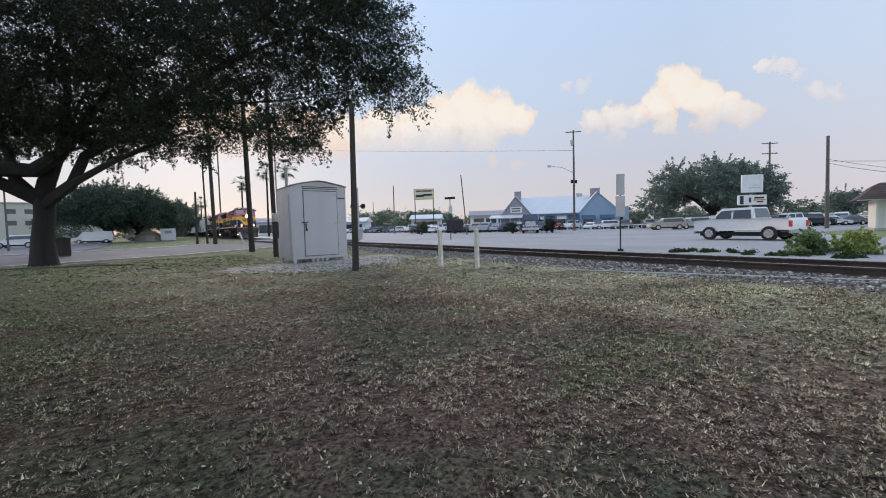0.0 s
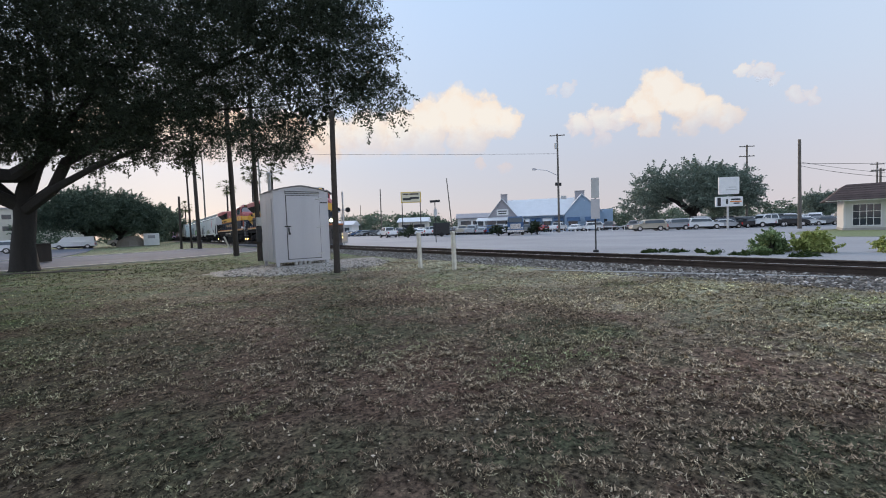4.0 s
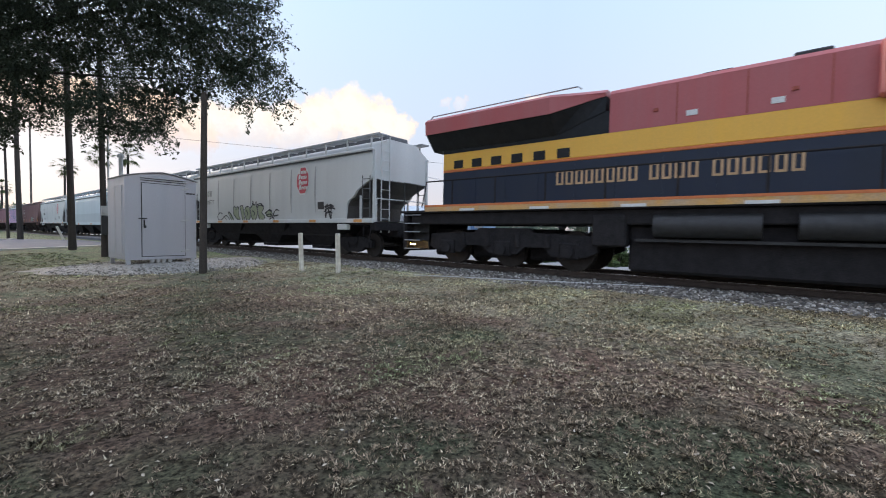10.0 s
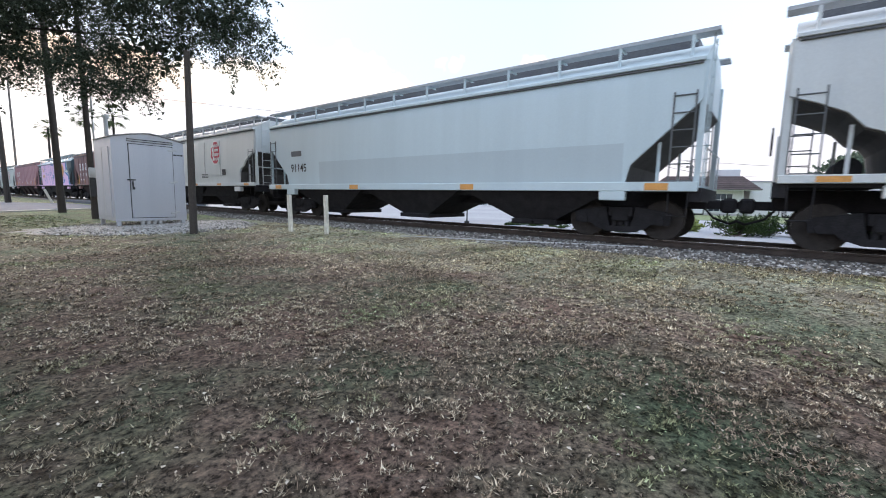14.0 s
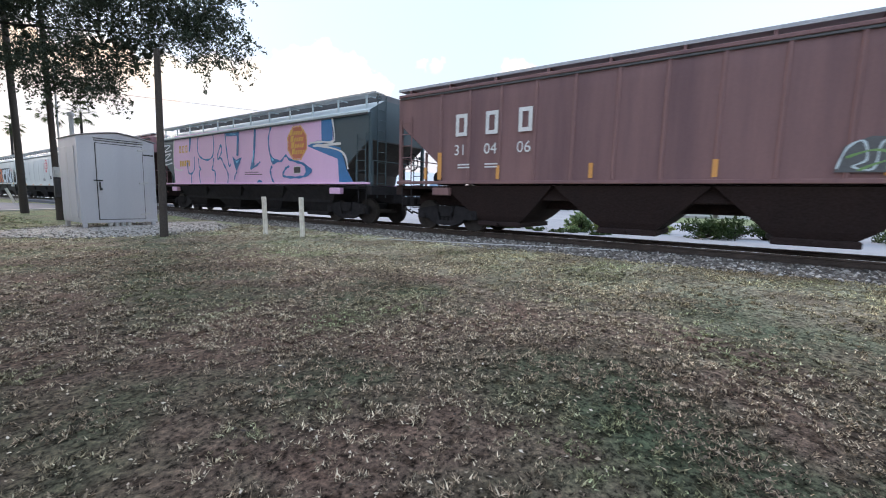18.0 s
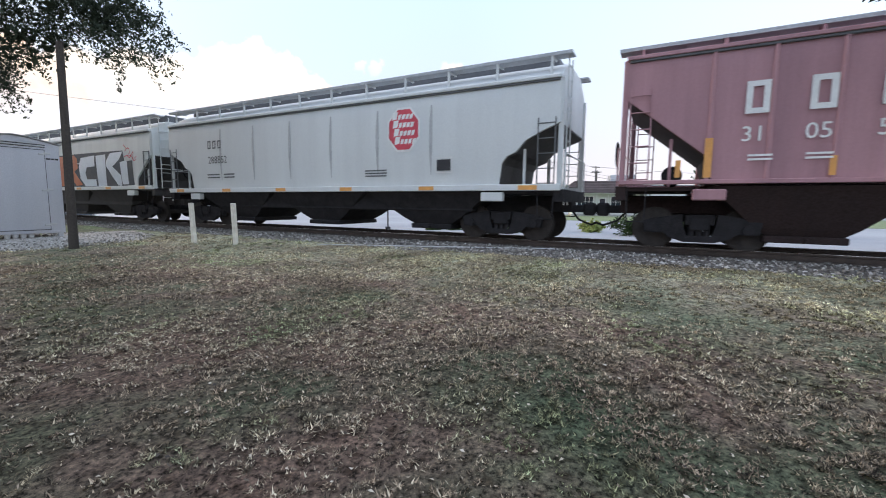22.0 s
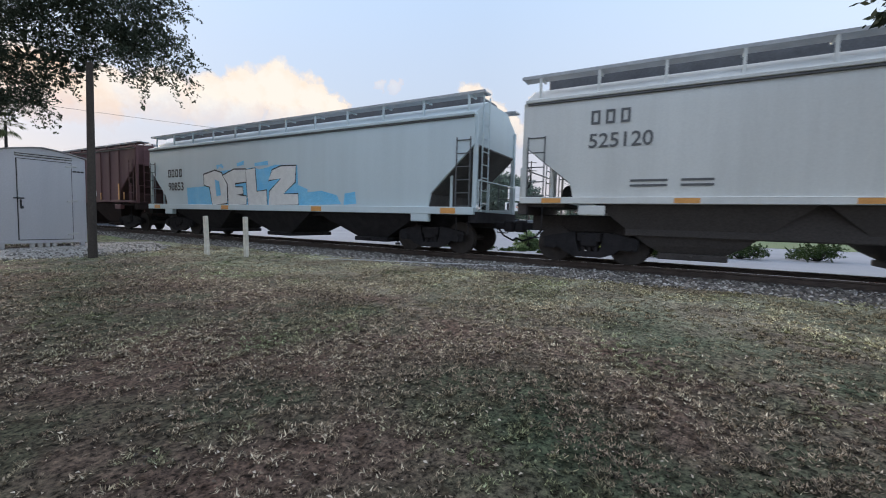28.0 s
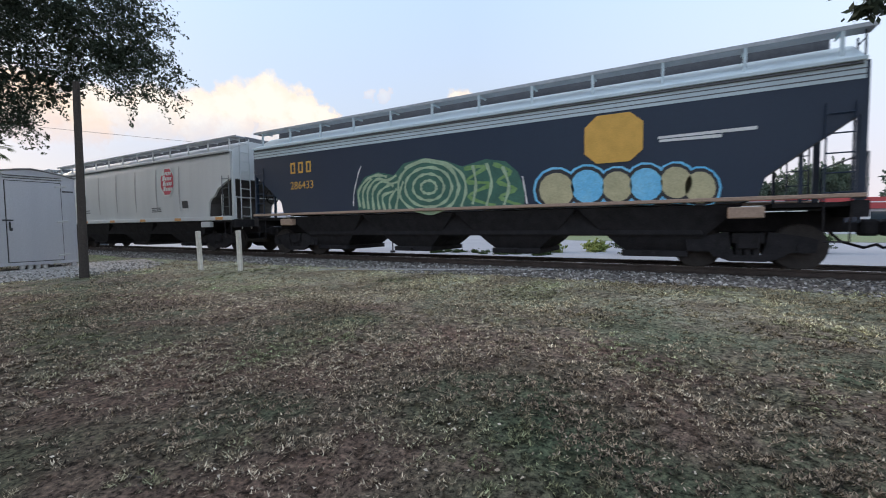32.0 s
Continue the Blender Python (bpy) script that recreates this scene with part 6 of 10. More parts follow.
line_mark(car, 'graffiti_outline', [[(10.94, 3.83), (10.73, 3.43), (10.72, 3.01), (10.86, 2.57), (11.28, 2.39), (11.6, 2.37), (11.9, 2.57), (12.16, 2.41), (12.73, 2.28), (13.09, 2.19), (13.55, 1.93), (13.18, 1.75), (12.72, 1.69), (12.09, 1.7), (11.71, 1.77), (11.77, 1.94), (11.96, 2.09), (12.15, 2.12)]], 0.12, M['spray_blue'], 2, 'blue spray-painted outline')
line_mark(car, 'graffiti_outline', [[(10.93, 2.18), (10.8, 1.97), (10.93, 1.62), (11.09, 1.46)]], 0.12, M['spray_blue'], 2, 'blue spray-painted outline')
for outline in (
    [(7.21, 3.81), (8.12, 3.75), (8.19, 3.9), (8.43, 3.89), (8.29, 2.7), (8.11, 2.7), (8.21, 3.6), (7.28, 3.63)], [(7.75, 2.71), (8.08, 2.52), (8.6, 2.64), (8.3, 2.26), (8.11, 1.99), (7.93, 2.28)],
    [(9.79, 3.86), (9.64, 3.87), (9.49, 2.67), (9.25, 2.1), (9.62, 2.2), (9.58, 2.39), (9.69, 2.93)], [(10.75, 2.79), (10.98, 2.54), (11.41, 2.35), (11.0, 2.22), (10.87, 2.38)],
    [(13.14, 2.14), (13.58, 1.93), (13.06, 1.72), (13.21, 1.9)], [(9.7, 1.46), (9.92, 1.62), (10.13, 1.57), (10.18, 1.46)], [(3.54, 3.89), (3.79, 3.89), (3.57, 3.1), (3.49, 3.08)]):
    sheet_mark(car, 'graffiti_patch', [outline], M['spray_blue'], 3, 'blue spray-painted shape')
for outline in ([(7.6, 3.74), (8.1, 3.70), (8.1, 3.66), (7.6, 3.70)], [(7.95, 2.55), (8.1, 2.46), (8.35, 2.52), (8.15, 2.35)], [(10.9, 2.55), (11.1, 2.42), (11.0, 2.36), (10.92, 2.42)], [(9.55, 2.9), (9.62, 2.9), (9.5, 2.4), (9.42, 2.35)]):
    sheet_mark(car, 'paint_glint', [outline], M['spray_sky'], 4, 'pale blue highlight')
line_mark(car, 'data_lines', [[(8.81, 1.95), (9.9, 1.94)], [(8.78, 1.86), (10.16, 1.84)]], 0.035, M['decal_black'], 2, rounded=False)
line_mark(car, 'graffiti_outline', [[(1.79, 3.97), (1.64, 2.38), (2.6, 2.17)], [(14.77, 3.88), (14.89, 3.01), (14.18, 2.99), (13.46, 2.98)], [(13.83, 2.89), (15.32, 2.57), (15.63, 1.95)], [(13.68, 2.86), (15.26, 2.87)]], 0.10, M['decal_white'], 3, 'white spray-painted edge')
emblem(car, 12.66, 3.03, 1.28, 1.34, M['emblem_orange'], M['decal_amber'])
company_bars(car, 2.32, 3.07, 0.36, M['decal_amber'])
bar_mark(car, 'number_bars', [(2.32 + 0.2 * i, 2.36, 0.15, 0.3) for i in range(6)], M['decal_amber'], 1)
line_mark(car, 'scrawl', [[(0.35, 3.52), (1.25, 3.52), (0.48, 3.22), (1.4, 3.26)], [(0.34, 2.98), (1.24, 3.08), (0.47, 2.72), (1.33, 2.78)], [(0.25, 3.43), (0.06, 2.94), (0.47, 2.52), (1.39, 2.58)]], 0.10, M['spray_silver'], 1, 'pale scrawled tag')
bar_mark(car, 'data_panel', [(12.45, 1.85, 0.43, 0.26)], M['decal_black'], 3)
line_mark(car, 'data_frame', [[(12.45, 1.85), (12.88, 1.85), (12.88, 2.11), (12.45, 2.11), (12.45, 1.85)]], 0.04, M['decal_white'], 4, rounded=False)
car = cars[13]
sheet_mark(car, 'graffiti_field', [[(4.96, 1.51), (4.89, 2.11), (5.22, 2.52), (5.76, 2.64), (6.35, 2.51), (6.7, 2.82), (7.38, 2.93), (8.1, 2.8), (8.63, 2.59), (9.34, 2.73), (9.89, 2.62), (10.21, 2.34), (10.4, 1.89), (10.38, 1.43)]], M['spray_dark_green'], 0, 'dark green spray-painted field')
line_mark(car, 'graffiti_ring', [[(7.83, 2.07), (7.76, 1.95), (7.61, 1.9), (7.43, 1.93), (7.32, 2.03), (7.32, 2.16), (7.44, 2.25), (7.61, 2.27), (7.77, 2.19), (7.83, 2.07)], [(8.08, 2.06), (7.96, 1.83), (7.65, 1.71), (7.3, 1.77), (7.06, 1.98), (7.07, 2.24), (7.31, 2.43), (7.66, 2.45), (7.96, 2.3), (8.08, 2.06)], [(8.33, 2.04), (8.15, 1.7), (7.7, 1.52), (7.16, 1.61), (6.8, 1.93), (6.81, 2.33), (7.18, 2.6), (7.71, 2.63), (8.16, 2.41), (8.33, 2.04)]], 0.10, M['spray_pale_green'], 1, 'pale green spray-painted ring')
line_mark(car, 'graffiti_ring', [[(8.55, 2.03), (8.32, 1.58), (7.73, 1.35), (7.03, 1.46), (6.56, 1.88), (6.57, 2.4), (7.05, 2.77), (7.75, 2.79), (8.33, 2.5), (8.55, 2.03)], [(5.2, 1.55), (5.17, 2.09), (5.51, 2.46)], [(5.58, 1.49), (5.56, 2.07), (5.94, 2.36), (6.34, 2.18)], [(6.0, 1.48), (5.93, 1.9), (6.34, 2.03)], [(6.41, 1.47), (6.51, 1.88), (6.7, 2.31)]], 0.11, M['spray_pale_green'], 1, 'pale green spray-painted ring')
line_mark(car, 'graffiti_stroke', [[(8.7, 2.52), (9.34, 2.53), (8.77, 2.18), (9.48, 2.07), (8.84, 1.77), (9.61, 1.48)], [(9.55, 2.58), (10.02, 2.35), (9.68, 2.12), (10.15, 1.9), (9.75, 1.71), (10.27, 1.48)]], 0.13, M['spray_green'], 1, 'green spray-painted stroke')
line_mark(car, 'graffiti_ring', [[(5.05, 1.6), (4.98, 2.05), (5.3, 2.42), (5.7, 2.55), (6.1, 2.48)], [(5.38, 1.52), (5.36, 2.08), (5.7, 2.42), (6.15, 2.38), (6.45, 2.5)], [(5.8, 1.5), (5.75, 1.95), (6.1, 2.2), (6.5, 2.3)], [(6.2, 1.5), (6.2, 1.8), (6.45, 2.1)], [(6.75, 2.68), (7.35, 2.86), (8.05, 2.74), (8.6, 2.42), (8.75, 1.95), (8.6, 1.5)], [(8.95, 2.6), (9.05, 2.1), (8.95, 1.55)], [(9.35, 2.62), (9.5, 2.1), (9.35, 1.5)], [(9.8, 2.5), (9.98, 2.0), (9.85, 1.5)]], 0.1, M['spray_pale_green'], 2, 'pale green spray-painted curve')
line_mark(car, 'scrawl', [[(4.76, 1.64), (4.81, 2.11), (4.99, 2.65), (5.11, 2.87)], [(10.46, 1.51), (10.4, 1.89), (10.34, 2.21)]], 0.05, M['decal_white'], 1)
sheet_mark(car, 'graffiti_disc', [[(14.56, 1.7), (14.53, 1.51), (14.43, 1.36), (14.28, 1.34), (14.11, 1.35), (13.95, 1.37), (13.84, 1.54), (13.79, 1.74), (13.83, 1.94), (13.94, 2.09), (14.09, 2.16), (14.26, 2.15), (14.41, 2.05), (14.52, 1.89)]], M['spray_sky'], 0, 'spray-painted round letter')
sheet_mark(car, 'graffiti_disc', [[(14.52, 1.7), (14.49, 1.53), (14.4, 1.39), (14.27, 1.34), (14.11, 1.35), (13.97, 1.41), (13.87, 1.56), (13.83, 1.74), (13.87, 1.91), (13.96, 2.05), (14.1, 2.12), (14.25, 2.11), (14.39, 2.02), (14.48, 1.87)]], M['decal_black'], 1, 'spray-painted round letter')
sheet_mark(car, 'graffiti_disc', [[(14.46, 1.7), (14.44, 1.56), (14.36, 1.45), (14.25, 1.39), (14.13, 1.39), (14.01, 1.46), (13.93, 1.58), (13.9, 1.73), (13.92, 1.88), (14.0, 1.99), (14.11, 2.05), (14.24, 2.04), (14.35, 1.97), (14.43, 1.85)]], M['spray_tan'], 2, 'spray-painted round letter')
sheet_mark(car, 'graffiti_disc', [[(14.14, 1.82), (14.1, 1.63), (14.0, 1.48), (13.84, 1.39), (13.66, 1.4), (13.5, 1.5), (13.38, 1.67), (13.34, 1.87), (13.37, 2.07), (13.49, 2.23), (13.65, 2.3), (13.83, 2.29), (13.99, 2.19), (14.1, 2.02)]], M['spray_sky'], 0, 'spray-painted round letter')
sheet_mark(car, 'graffiti_disc', [[(14.1, 1.83), (14.07, 1.65), (13.98, 1.51), (13.83, 1.44), (13.67, 1.44), (13.52, 1.53), (13.42, 1.68), (13.38, 1.87), (13.41, 2.05), (13.51, 2.19), (13.66, 2.26), (13.82, 2.24), (13.96, 2.15), (14.06, 2.0)]], M['decal_black'], 1, 'spray-painted round letter')
sheet_mark(car, 'graffiti_disc', [[(14.04, 1.83), (14.01, 1.68), (13.93, 1.57), (13.82, 1.51), (13.69, 1.52), (13.56, 1.59), (13.48, 1.71), (13.44, 1.87), (13.47, 2.01), (13.55, 2.13), (13.67, 2.19), (13.81, 2.17), (13.92, 2.1), (14.01, 1.98)]], M['spray_tan'], 2, 'spray-painted round letter')
sheet_mark(car, 'graffiti_disc', [[(13.6, 1.81), (13.56, 1.6), (13.45, 1.44), (13.27, 1.38), (13.07, 1.39), (12.89, 1.46), (12.76, 1.64), (12.71, 1.87), (12.75, 2.08), (12.88, 2.25), (13.06, 2.33), (13.26, 2.31), (13.43, 2.21), (13.56, 2.03)]], M['spray_sky'], 0, 'spray-painted round letter')
sheet_mark(car, 'graffiti_disc', [[(13.56, 1.82), (13.52, 1.63), (13.42, 1.48), (13.26, 1.4), (13.08, 1.4), (12.92, 1.5), (12.8, 1.66), (12.75, 1.86), (12.79, 2.06), (12.91, 2.21), (13.07, 2.28), (13.25, 2.27), (13.41, 2.17), (13.52, 2.01)]], M['decal_black'], 1, 'spray-painted round letter')
sheet_mark(car, 'graffiti_disc', [[(13.49, 1.82), (13.46, 1.66), (13.37, 1.54), (13.24, 1.48), (13.1, 1.48), (12.96, 1.56), (12.86, 1.69), (12.83, 1.86), (12.86, 2.02), (12.95, 2.14), (13.09, 2.2), (13.23, 2.19), (13.36, 2.11), (13.46, 1.98)]], M['spray_sky'], 2, 'spray-painted round letter')
sheet_mark(car, 'graffiti_disc', [[(13.0, 1.81), (12.96, 1.61), (12.85, 1.45), (12.68, 1.4), (12.48, 1.41), (12.3, 1.47), (12.18, 1.64), (12.13, 1.85), (12.17, 2.06), (12.3, 2.22), (12.47, 2.29), (12.67, 2.28), (12.84, 2.18), (12.96, 2.01)]], M['spray_sky'], 0, 'spray-painted round letter')
sheet_mark(car, 'graffiti_disc', [[(12.96, 1.81), (12.92, 1.63), (12.82, 1.49), (12.67, 1.41), (12.49, 1.42), (12.33, 1.51), (12.22, 1.66), (12.18, 1.85), (12.21, 2.04), (12.32, 2.18), (12.48, 2.25), (12.66, 2.23), (12.81, 2.14), (12.92, 1.99)]], M['decal_black'], 1, 'spray-painted round letter')
sheet_mark(car, 'graffiti_disc', [[(12.89, 1.81), (12.86, 1.66), (12.78, 1.55), (12.65, 1.49), (12.51, 1.49), (12.38, 1.57), (12.28, 1.69), (12.25, 1.85), (12.28, 2.0), (12.37, 2.12), (12.5, 2.17), (12.64, 2.16), (12.77, 2.09), (12.86, 1.96)]], M['spray_tan'], 2, 'spray-painted round letter')
sheet_mark(car, 'graffiti_disc', [[(12.42, 1.84), (12.38, 1.62), (12.24, 1.44), (12.04, 1.42), (11.81, 1.43), (11.6, 1.46), (11.45, 1.66), (11.4, 1.9), (11.45, 2.13), (11.6, 2.31), (11.81, 2.39), (12.03, 2.37), (12.23, 2.26), (12.37, 2.07)]], M['spray_sky'], 0, 'spray-painted round letter')
sheet_mark(car, 'graffiti_disc', [[(12.37, 1.84), (12.33, 1.64), (12.21, 1.48), (12.03, 1.42), (11.82, 1.43), (11.64, 1.5), (11.5, 1.68), (11.45, 1.89), (11.5, 2.1), (11.63, 2.26), (11.82, 2.34), (12.02, 2.32), (12.2, 2.22), (12.33, 2.05)]], M['decal_black'], 1, 'spray-painted round letter')
sheet_mark(car, 'graffiti_disc', [[(12.29, 1.85), (12.26, 1.68), (12.16, 1.55), (12.01, 1.48), (11.84, 1.48), (11.69, 1.57), (11.58, 1.71), (11.54, 1.89), (11.58, 2.06), (11.68, 2.19), (11.84, 2.26), (12.0, 2.24), (12.15, 2.16), (12.26, 2.02)]], M['spray_sky'], 2, 'spray-painted round letter')
sheet_mark(car, 'graffiti_disc', [[(11.76, 1.78), (11.71, 1.54), (11.56, 1.44), (11.33, 1.45), (11.08, 1.45), (10.84, 1.46), (10.67, 1.58), (10.61, 1.84), (10.67, 2.1), (10.84, 2.29), (11.07, 2.38), (11.33, 2.36), (11.55, 2.23), (11.7, 2.03)]], M['spray_sky'], 0, 'spray-painted round letter')
sheet_mark(car, 'graffiti_disc', [[(11.7, 1.79), (11.66, 1.57), (11.52, 1.44), (11.32, 1.45), (11.09, 1.45), (10.88, 1.46), (10.73, 1.6), (10.67, 1.84), (10.73, 2.07), (10.88, 2.24), (11.09, 2.32), (11.31, 2.31), (11.52, 2.19), (11.66, 2.01)]], M['decal_black'], 1, 'spray-painted round letter')
sheet_mark(car, 'graffiti_disc', [[(11.62, 1.79), (11.58, 1.61), (11.47, 1.47), (11.3, 1.45), (11.11, 1.45), (10.94, 1.49), (10.82, 1.64), (10.77, 1.83), (10.81, 2.02), (10.93, 2.16), (11.11, 2.23), (11.29, 2.22), (11.46, 2.13), (11.58, 1.97)]], M['spray_tan'], 2, 'spray-painted round letter')
sheet_mark(car, 'emblem', [octagon(12.47, 2.92, 1.24, 1.09, 0.22)], M['decal_amber'], 4, 'plain orange eight-sided plate')
company_bars(car, 1.93, 2.85, 0.38, M['decal_amber'])
text_mark(car, '286433', 1.9, 2.31, 0.38, M['decal_amber'])
line_mark(car, 'white_line', [[(13.38, 2.83), (15.12, 2.84)], [(13.41, 2.76), (14.54, 2.75)]], 0.07, M['decal_white'], 1)
car = cars[1]
for outline in (
    [(3.23, 1.31), (3.03, 1.92), (3.22, 2.33), (3.65, 2.48), (4.21, 2.36), (4.53, 2.44), (4.96, 2.56), (5.52, 2.44), (5.97, 2.51), (6.52, 2.27), (6.62, 1.87), (6.83, 1.63), (6.85, 2.11), (7.05, 2.45), (7.69, 2.45), (8.2, 2.34), (8.12, 1.94), (8.22, 1.69), (8.64, 1.88), (8.59, 1.57), (8.52, 1.37)],
    [(9.52, 1.4), (9.37, 1.74), (9.67, 1.9), (9.96, 1.9), (9.77, 2.13), (9.94, 2.39), (10.48, 2.42), (10.66, 2.06), (10.47, 1.92), (10.84, 1.92), (11.08, 1.69), (10.99, 1.36), (10.22, 1.3)]):
    sheet_mark(car, 'graffiti_outline', [[(cu + (u - cu) * 1.035, cz + (z - cz) * 1.10) for u, z in outline] for cu, cz in [(sum(q[0] for q in outline) / len(outline), sum(q[1] for q in outline) / len(outline))]], M['spray_teal'], 0, 'dark teal sprayed outline')
for outline in (
    [(3.23, 1.37), (3.11, 1.91), (3.29, 2.29), (3.66, 2.43), (4.21, 2.3), (4.55, 2.39), (4.96, 2.51), (5.52, 2.38), (5.97, 2.46), (6.48, 2.24), (6.58, 1.85), (6.87, 1.59), (6.9, 2.1), (7.07, 2.4), (7.69, 2.4), (8.16, 2.31), (8.08, 1.94), (8.21, 1.65), (8.64, 1.83), (8.55, 1.59), (8.51, 1.41)],
    [(9.53, 1.45), (9.41, 1.71), (9.69, 1.85), (10.0, 1.87), (9.82, 2.12), (9.96, 2.34), (10.47, 2.37), (10.62, 2.07), (10.45, 1.88), (10.84, 1.87), (11.05, 1.67), (10.97, 1.4), (10.22, 1.35)]):
    sheet_mark(car, 'graffiti_letter', [outline], M['spray_leaf'], 1, 'leaf-green spray-painted letter')
line_mark(car, 'graffiti_stroke', [[(3.52, 1.45), (3.58, 2.05), (4.04, 2.19), (4.24, 1.75), (3.99, 1.45)], [(4.43, 1.46), (4.57, 2.03), (5.06, 2.23), (5.25, 1.74), (5.02, 1.46)], [(5.5, 1.46), (5.62, 2.14), (5.98, 2.26), (6.3, 1.85), (6.18, 1.46)], [(7.07, 1.53), (7.21, 2.21), (7.82, 2.24), (7.74, 1.83), (7.94, 1.53)], [(7.29, 2.08), (7.66, 2.1), (7.63, 1.89), (7.34, 1.87)]], 0.06, M['decal_black'], 2, 'thin black outline strokes')
line_mark(car, 'graffiti_glint', [[(3.6, 1.36), (3.66, 1.96), (4.11, 2.1)], [(4.51, 1.37), (4.65, 1.94), (5.13, 2.14)], [(5.57, 1.38), (5.68, 2.06), (6.05, 2.18)], [(7.13, 1.45), (7.27, 2.13), (7.88, 2.17)], [(7.34, 2.01), (7.71, 2.02), (7.69, 1.82)]], 0.05, M['spray_pale_green'], 2)
for k in range(26):
    u0, z0 = 3.4 + 5.0 * ((k * 0.618) % 1), 1.55 + 0.75 * ((k * 0.377) % 1)
    bar_mark(car, 'paint_fleck', [(u0, z0, 0.07, 0.05)], M['decal_white'], 3)
line_mark(car, 'graffiti_stroke', [[(9.55, 1.5), (10.1, 1.75), (10.35, 1.9)], [(10.35, 1.9), (10.2, 2.15), (10.4, 2.3)], [(10.35, 1.88), (10.75, 1.8), (10.95, 1.5)], [(10.3, 1.85), (10.25, 1.4)]], 0.06, M['spray_teal'], 2, 'thin dark strokes')
emblem(car, 11.43, 3.22, 0.95, 1.22, M['decal_red'], M['decal_white'])
text_mark(car, '289033', 1.72, 2.27, 0.32, M['stencil_grey'])
company_bars(car, 1.72, 2.72, 0.3, M['stencil_grey'])
car = cars[0]
for outline in ([(5.15, 1.75), (5.18, 2.08), (5.35, 2.16), (5.45, 2.0), (5.55, 2.12), (5.75, 2.1), (5.72, 1.7), (5.85, 1.48), (5.55, 1.5), (5.35, 1.62)],
                [(5.88, 2.14), (6.2, 2.16), (6.32, 1.5), (6.1, 1.44), (5.98, 1.9)],
                [(6.42, 2.02), (6.62, 2.12), (6.9, 2.05), (6.92, 1.62), (6.78, 1.46), (6.5, 1.5), (6.38, 1.75)],
                [(7.0, 2.05), (7.3, 2.2), (7.62, 2.1), (7.66, 1.8), (7.5, 1.5), (7.2, 1.46), (7.02, 1.68)],
                [(7.72, 2.12), (8.05, 2.16), (8.28, 2.02), (8.1, 1.8), (8.36, 1.6), (8.1, 1.44), (7.8, 1.55)],
                [(4.55, 1.86), (4.75, 1.84), (5.12, 1.5), (4.9, 1.42)],
                [(8.45, 1.78), (8.8, 1.9), (9.05, 1.75), (8.95, 1.6), (8.6, 1.62)]):
    sheet_mark(car, "graffiti_letter", [outline], M["spray_moss"], 1, "grey-green spray-painted letter")
    line_mark(car, "graffiti_stroke", [outline + [outline[0]]], 0.07, M["decal_black"], 2, "black sprayed outline")
for stroke in ([(3.85, 1.8), (3.55, 1.86), (3.25, 1.66), (3.4, 1.46), (3.8, 1.52), (3.98, 1.62)], [(3.98, 1.62), (4.3, 1.7), (4.62, 1.52), (4.4, 1.42), (4.1, 1.6)], [(4.62, 1.92), (4.9, 1.7), (5.1, 1.42)],
               [(7.2, 2.2), (7.26, 2.38), (7.34, 2.22)], [(7.5, 2.18), (7.58, 2.34), (7.66, 2.16)], [(6.55, 1.95), (6.7, 1.8), (6.6, 1.62)], [(7.2, 1.9), (7.4, 1.8), (7.3, 1.65)], [(7.6, 2.16), (8.0, 2.24), (8.34, 2.08)],
               [(8.4, 1.75), (8.8, 1.92), (9.08, 1.85)], [(8.5, 1.66), (8.85, 1.72), (9.1, 1.6)], [(8.75, 1.46), (9.1, 1.56), (9.25, 1.42)], [(9.1, 1.38), (9.14, 1.66), (9.4, 1.9), (9.7, 1.86)], [(9.16, 1.62), (9.6, 1.66)]):
    line_mark(car, "graffiti_scrawl", [stroke], 0.075, M["decal_black"], 3, "black sprayed scrawl")
line_mark(car, 'graffiti_scrawl', [[(13.13, 1.93), (13.52, 2.01), (13.77, 1.95)], [(13.09, 1.77), (13.46, 1.91), (13.84, 1.86)], [(13.17, 1.59), (13.4, 1.75), (13.65, 1.7)], [(13.2, 1.5), (13.33, 2.05), (13.53, 1.45), (13.59, 2.03)]], 0.11, M['decal_black'], 1, 'black sprayed scrawl')
emblem(car, 11.59, 3.12, 0.95, 1.22, M['decal_red'], M['decal_white'])
text_mark(car, "288777", 1.75, 2.35, 0.36, M["stencil_grey"])
company_bars(car, 1.75, 2.8, 0.3, M["stencil_grey"])
for i, number, emblem_u in ((3, "", 12.0), (7, "288852", 11.6), (14, "", 11.6), (15, "", 11.6)):
    car = cars[i]
    emblem(car, emblem_u, 3.05, 1.1, 1.25, M["decal_red"], M["decal_white"])
    company_bars(car, 2.6, 2.95, 0.3, M["stencil_grey"])
    if number:
        text_mark(car, number, 2.6, 2.4, 0.38, M["stencil_grey"])
    else:
        bar_mark(car, "number_bars", [(2.6 + 0.2 * k, 2.4, 0.15, 0.3) for k in range(6)], M["stencil_grey"])
car = cars[9]
bar_mark(car, "repaint_patch", [(2.2, 2.35, 2.9, 1.1)], M["decal_white"], 0, "pale repainted patch")
text_mark(car, "287918", 2.6, 2.45, 0.40, M["stencil_grey"])
company_bars(car, 2.6, 2.98, 0.34, M["stencil_grey"])
car = cars[2]
bar_mark(car, "repaint_patch", [(1.75, 2.52, 0.75, 0.22)], M["stencil_grey"], 0)
text_mark(car, "91145", 1.7, 1.88, 0.46, M["decal_black"], offset=0.006)
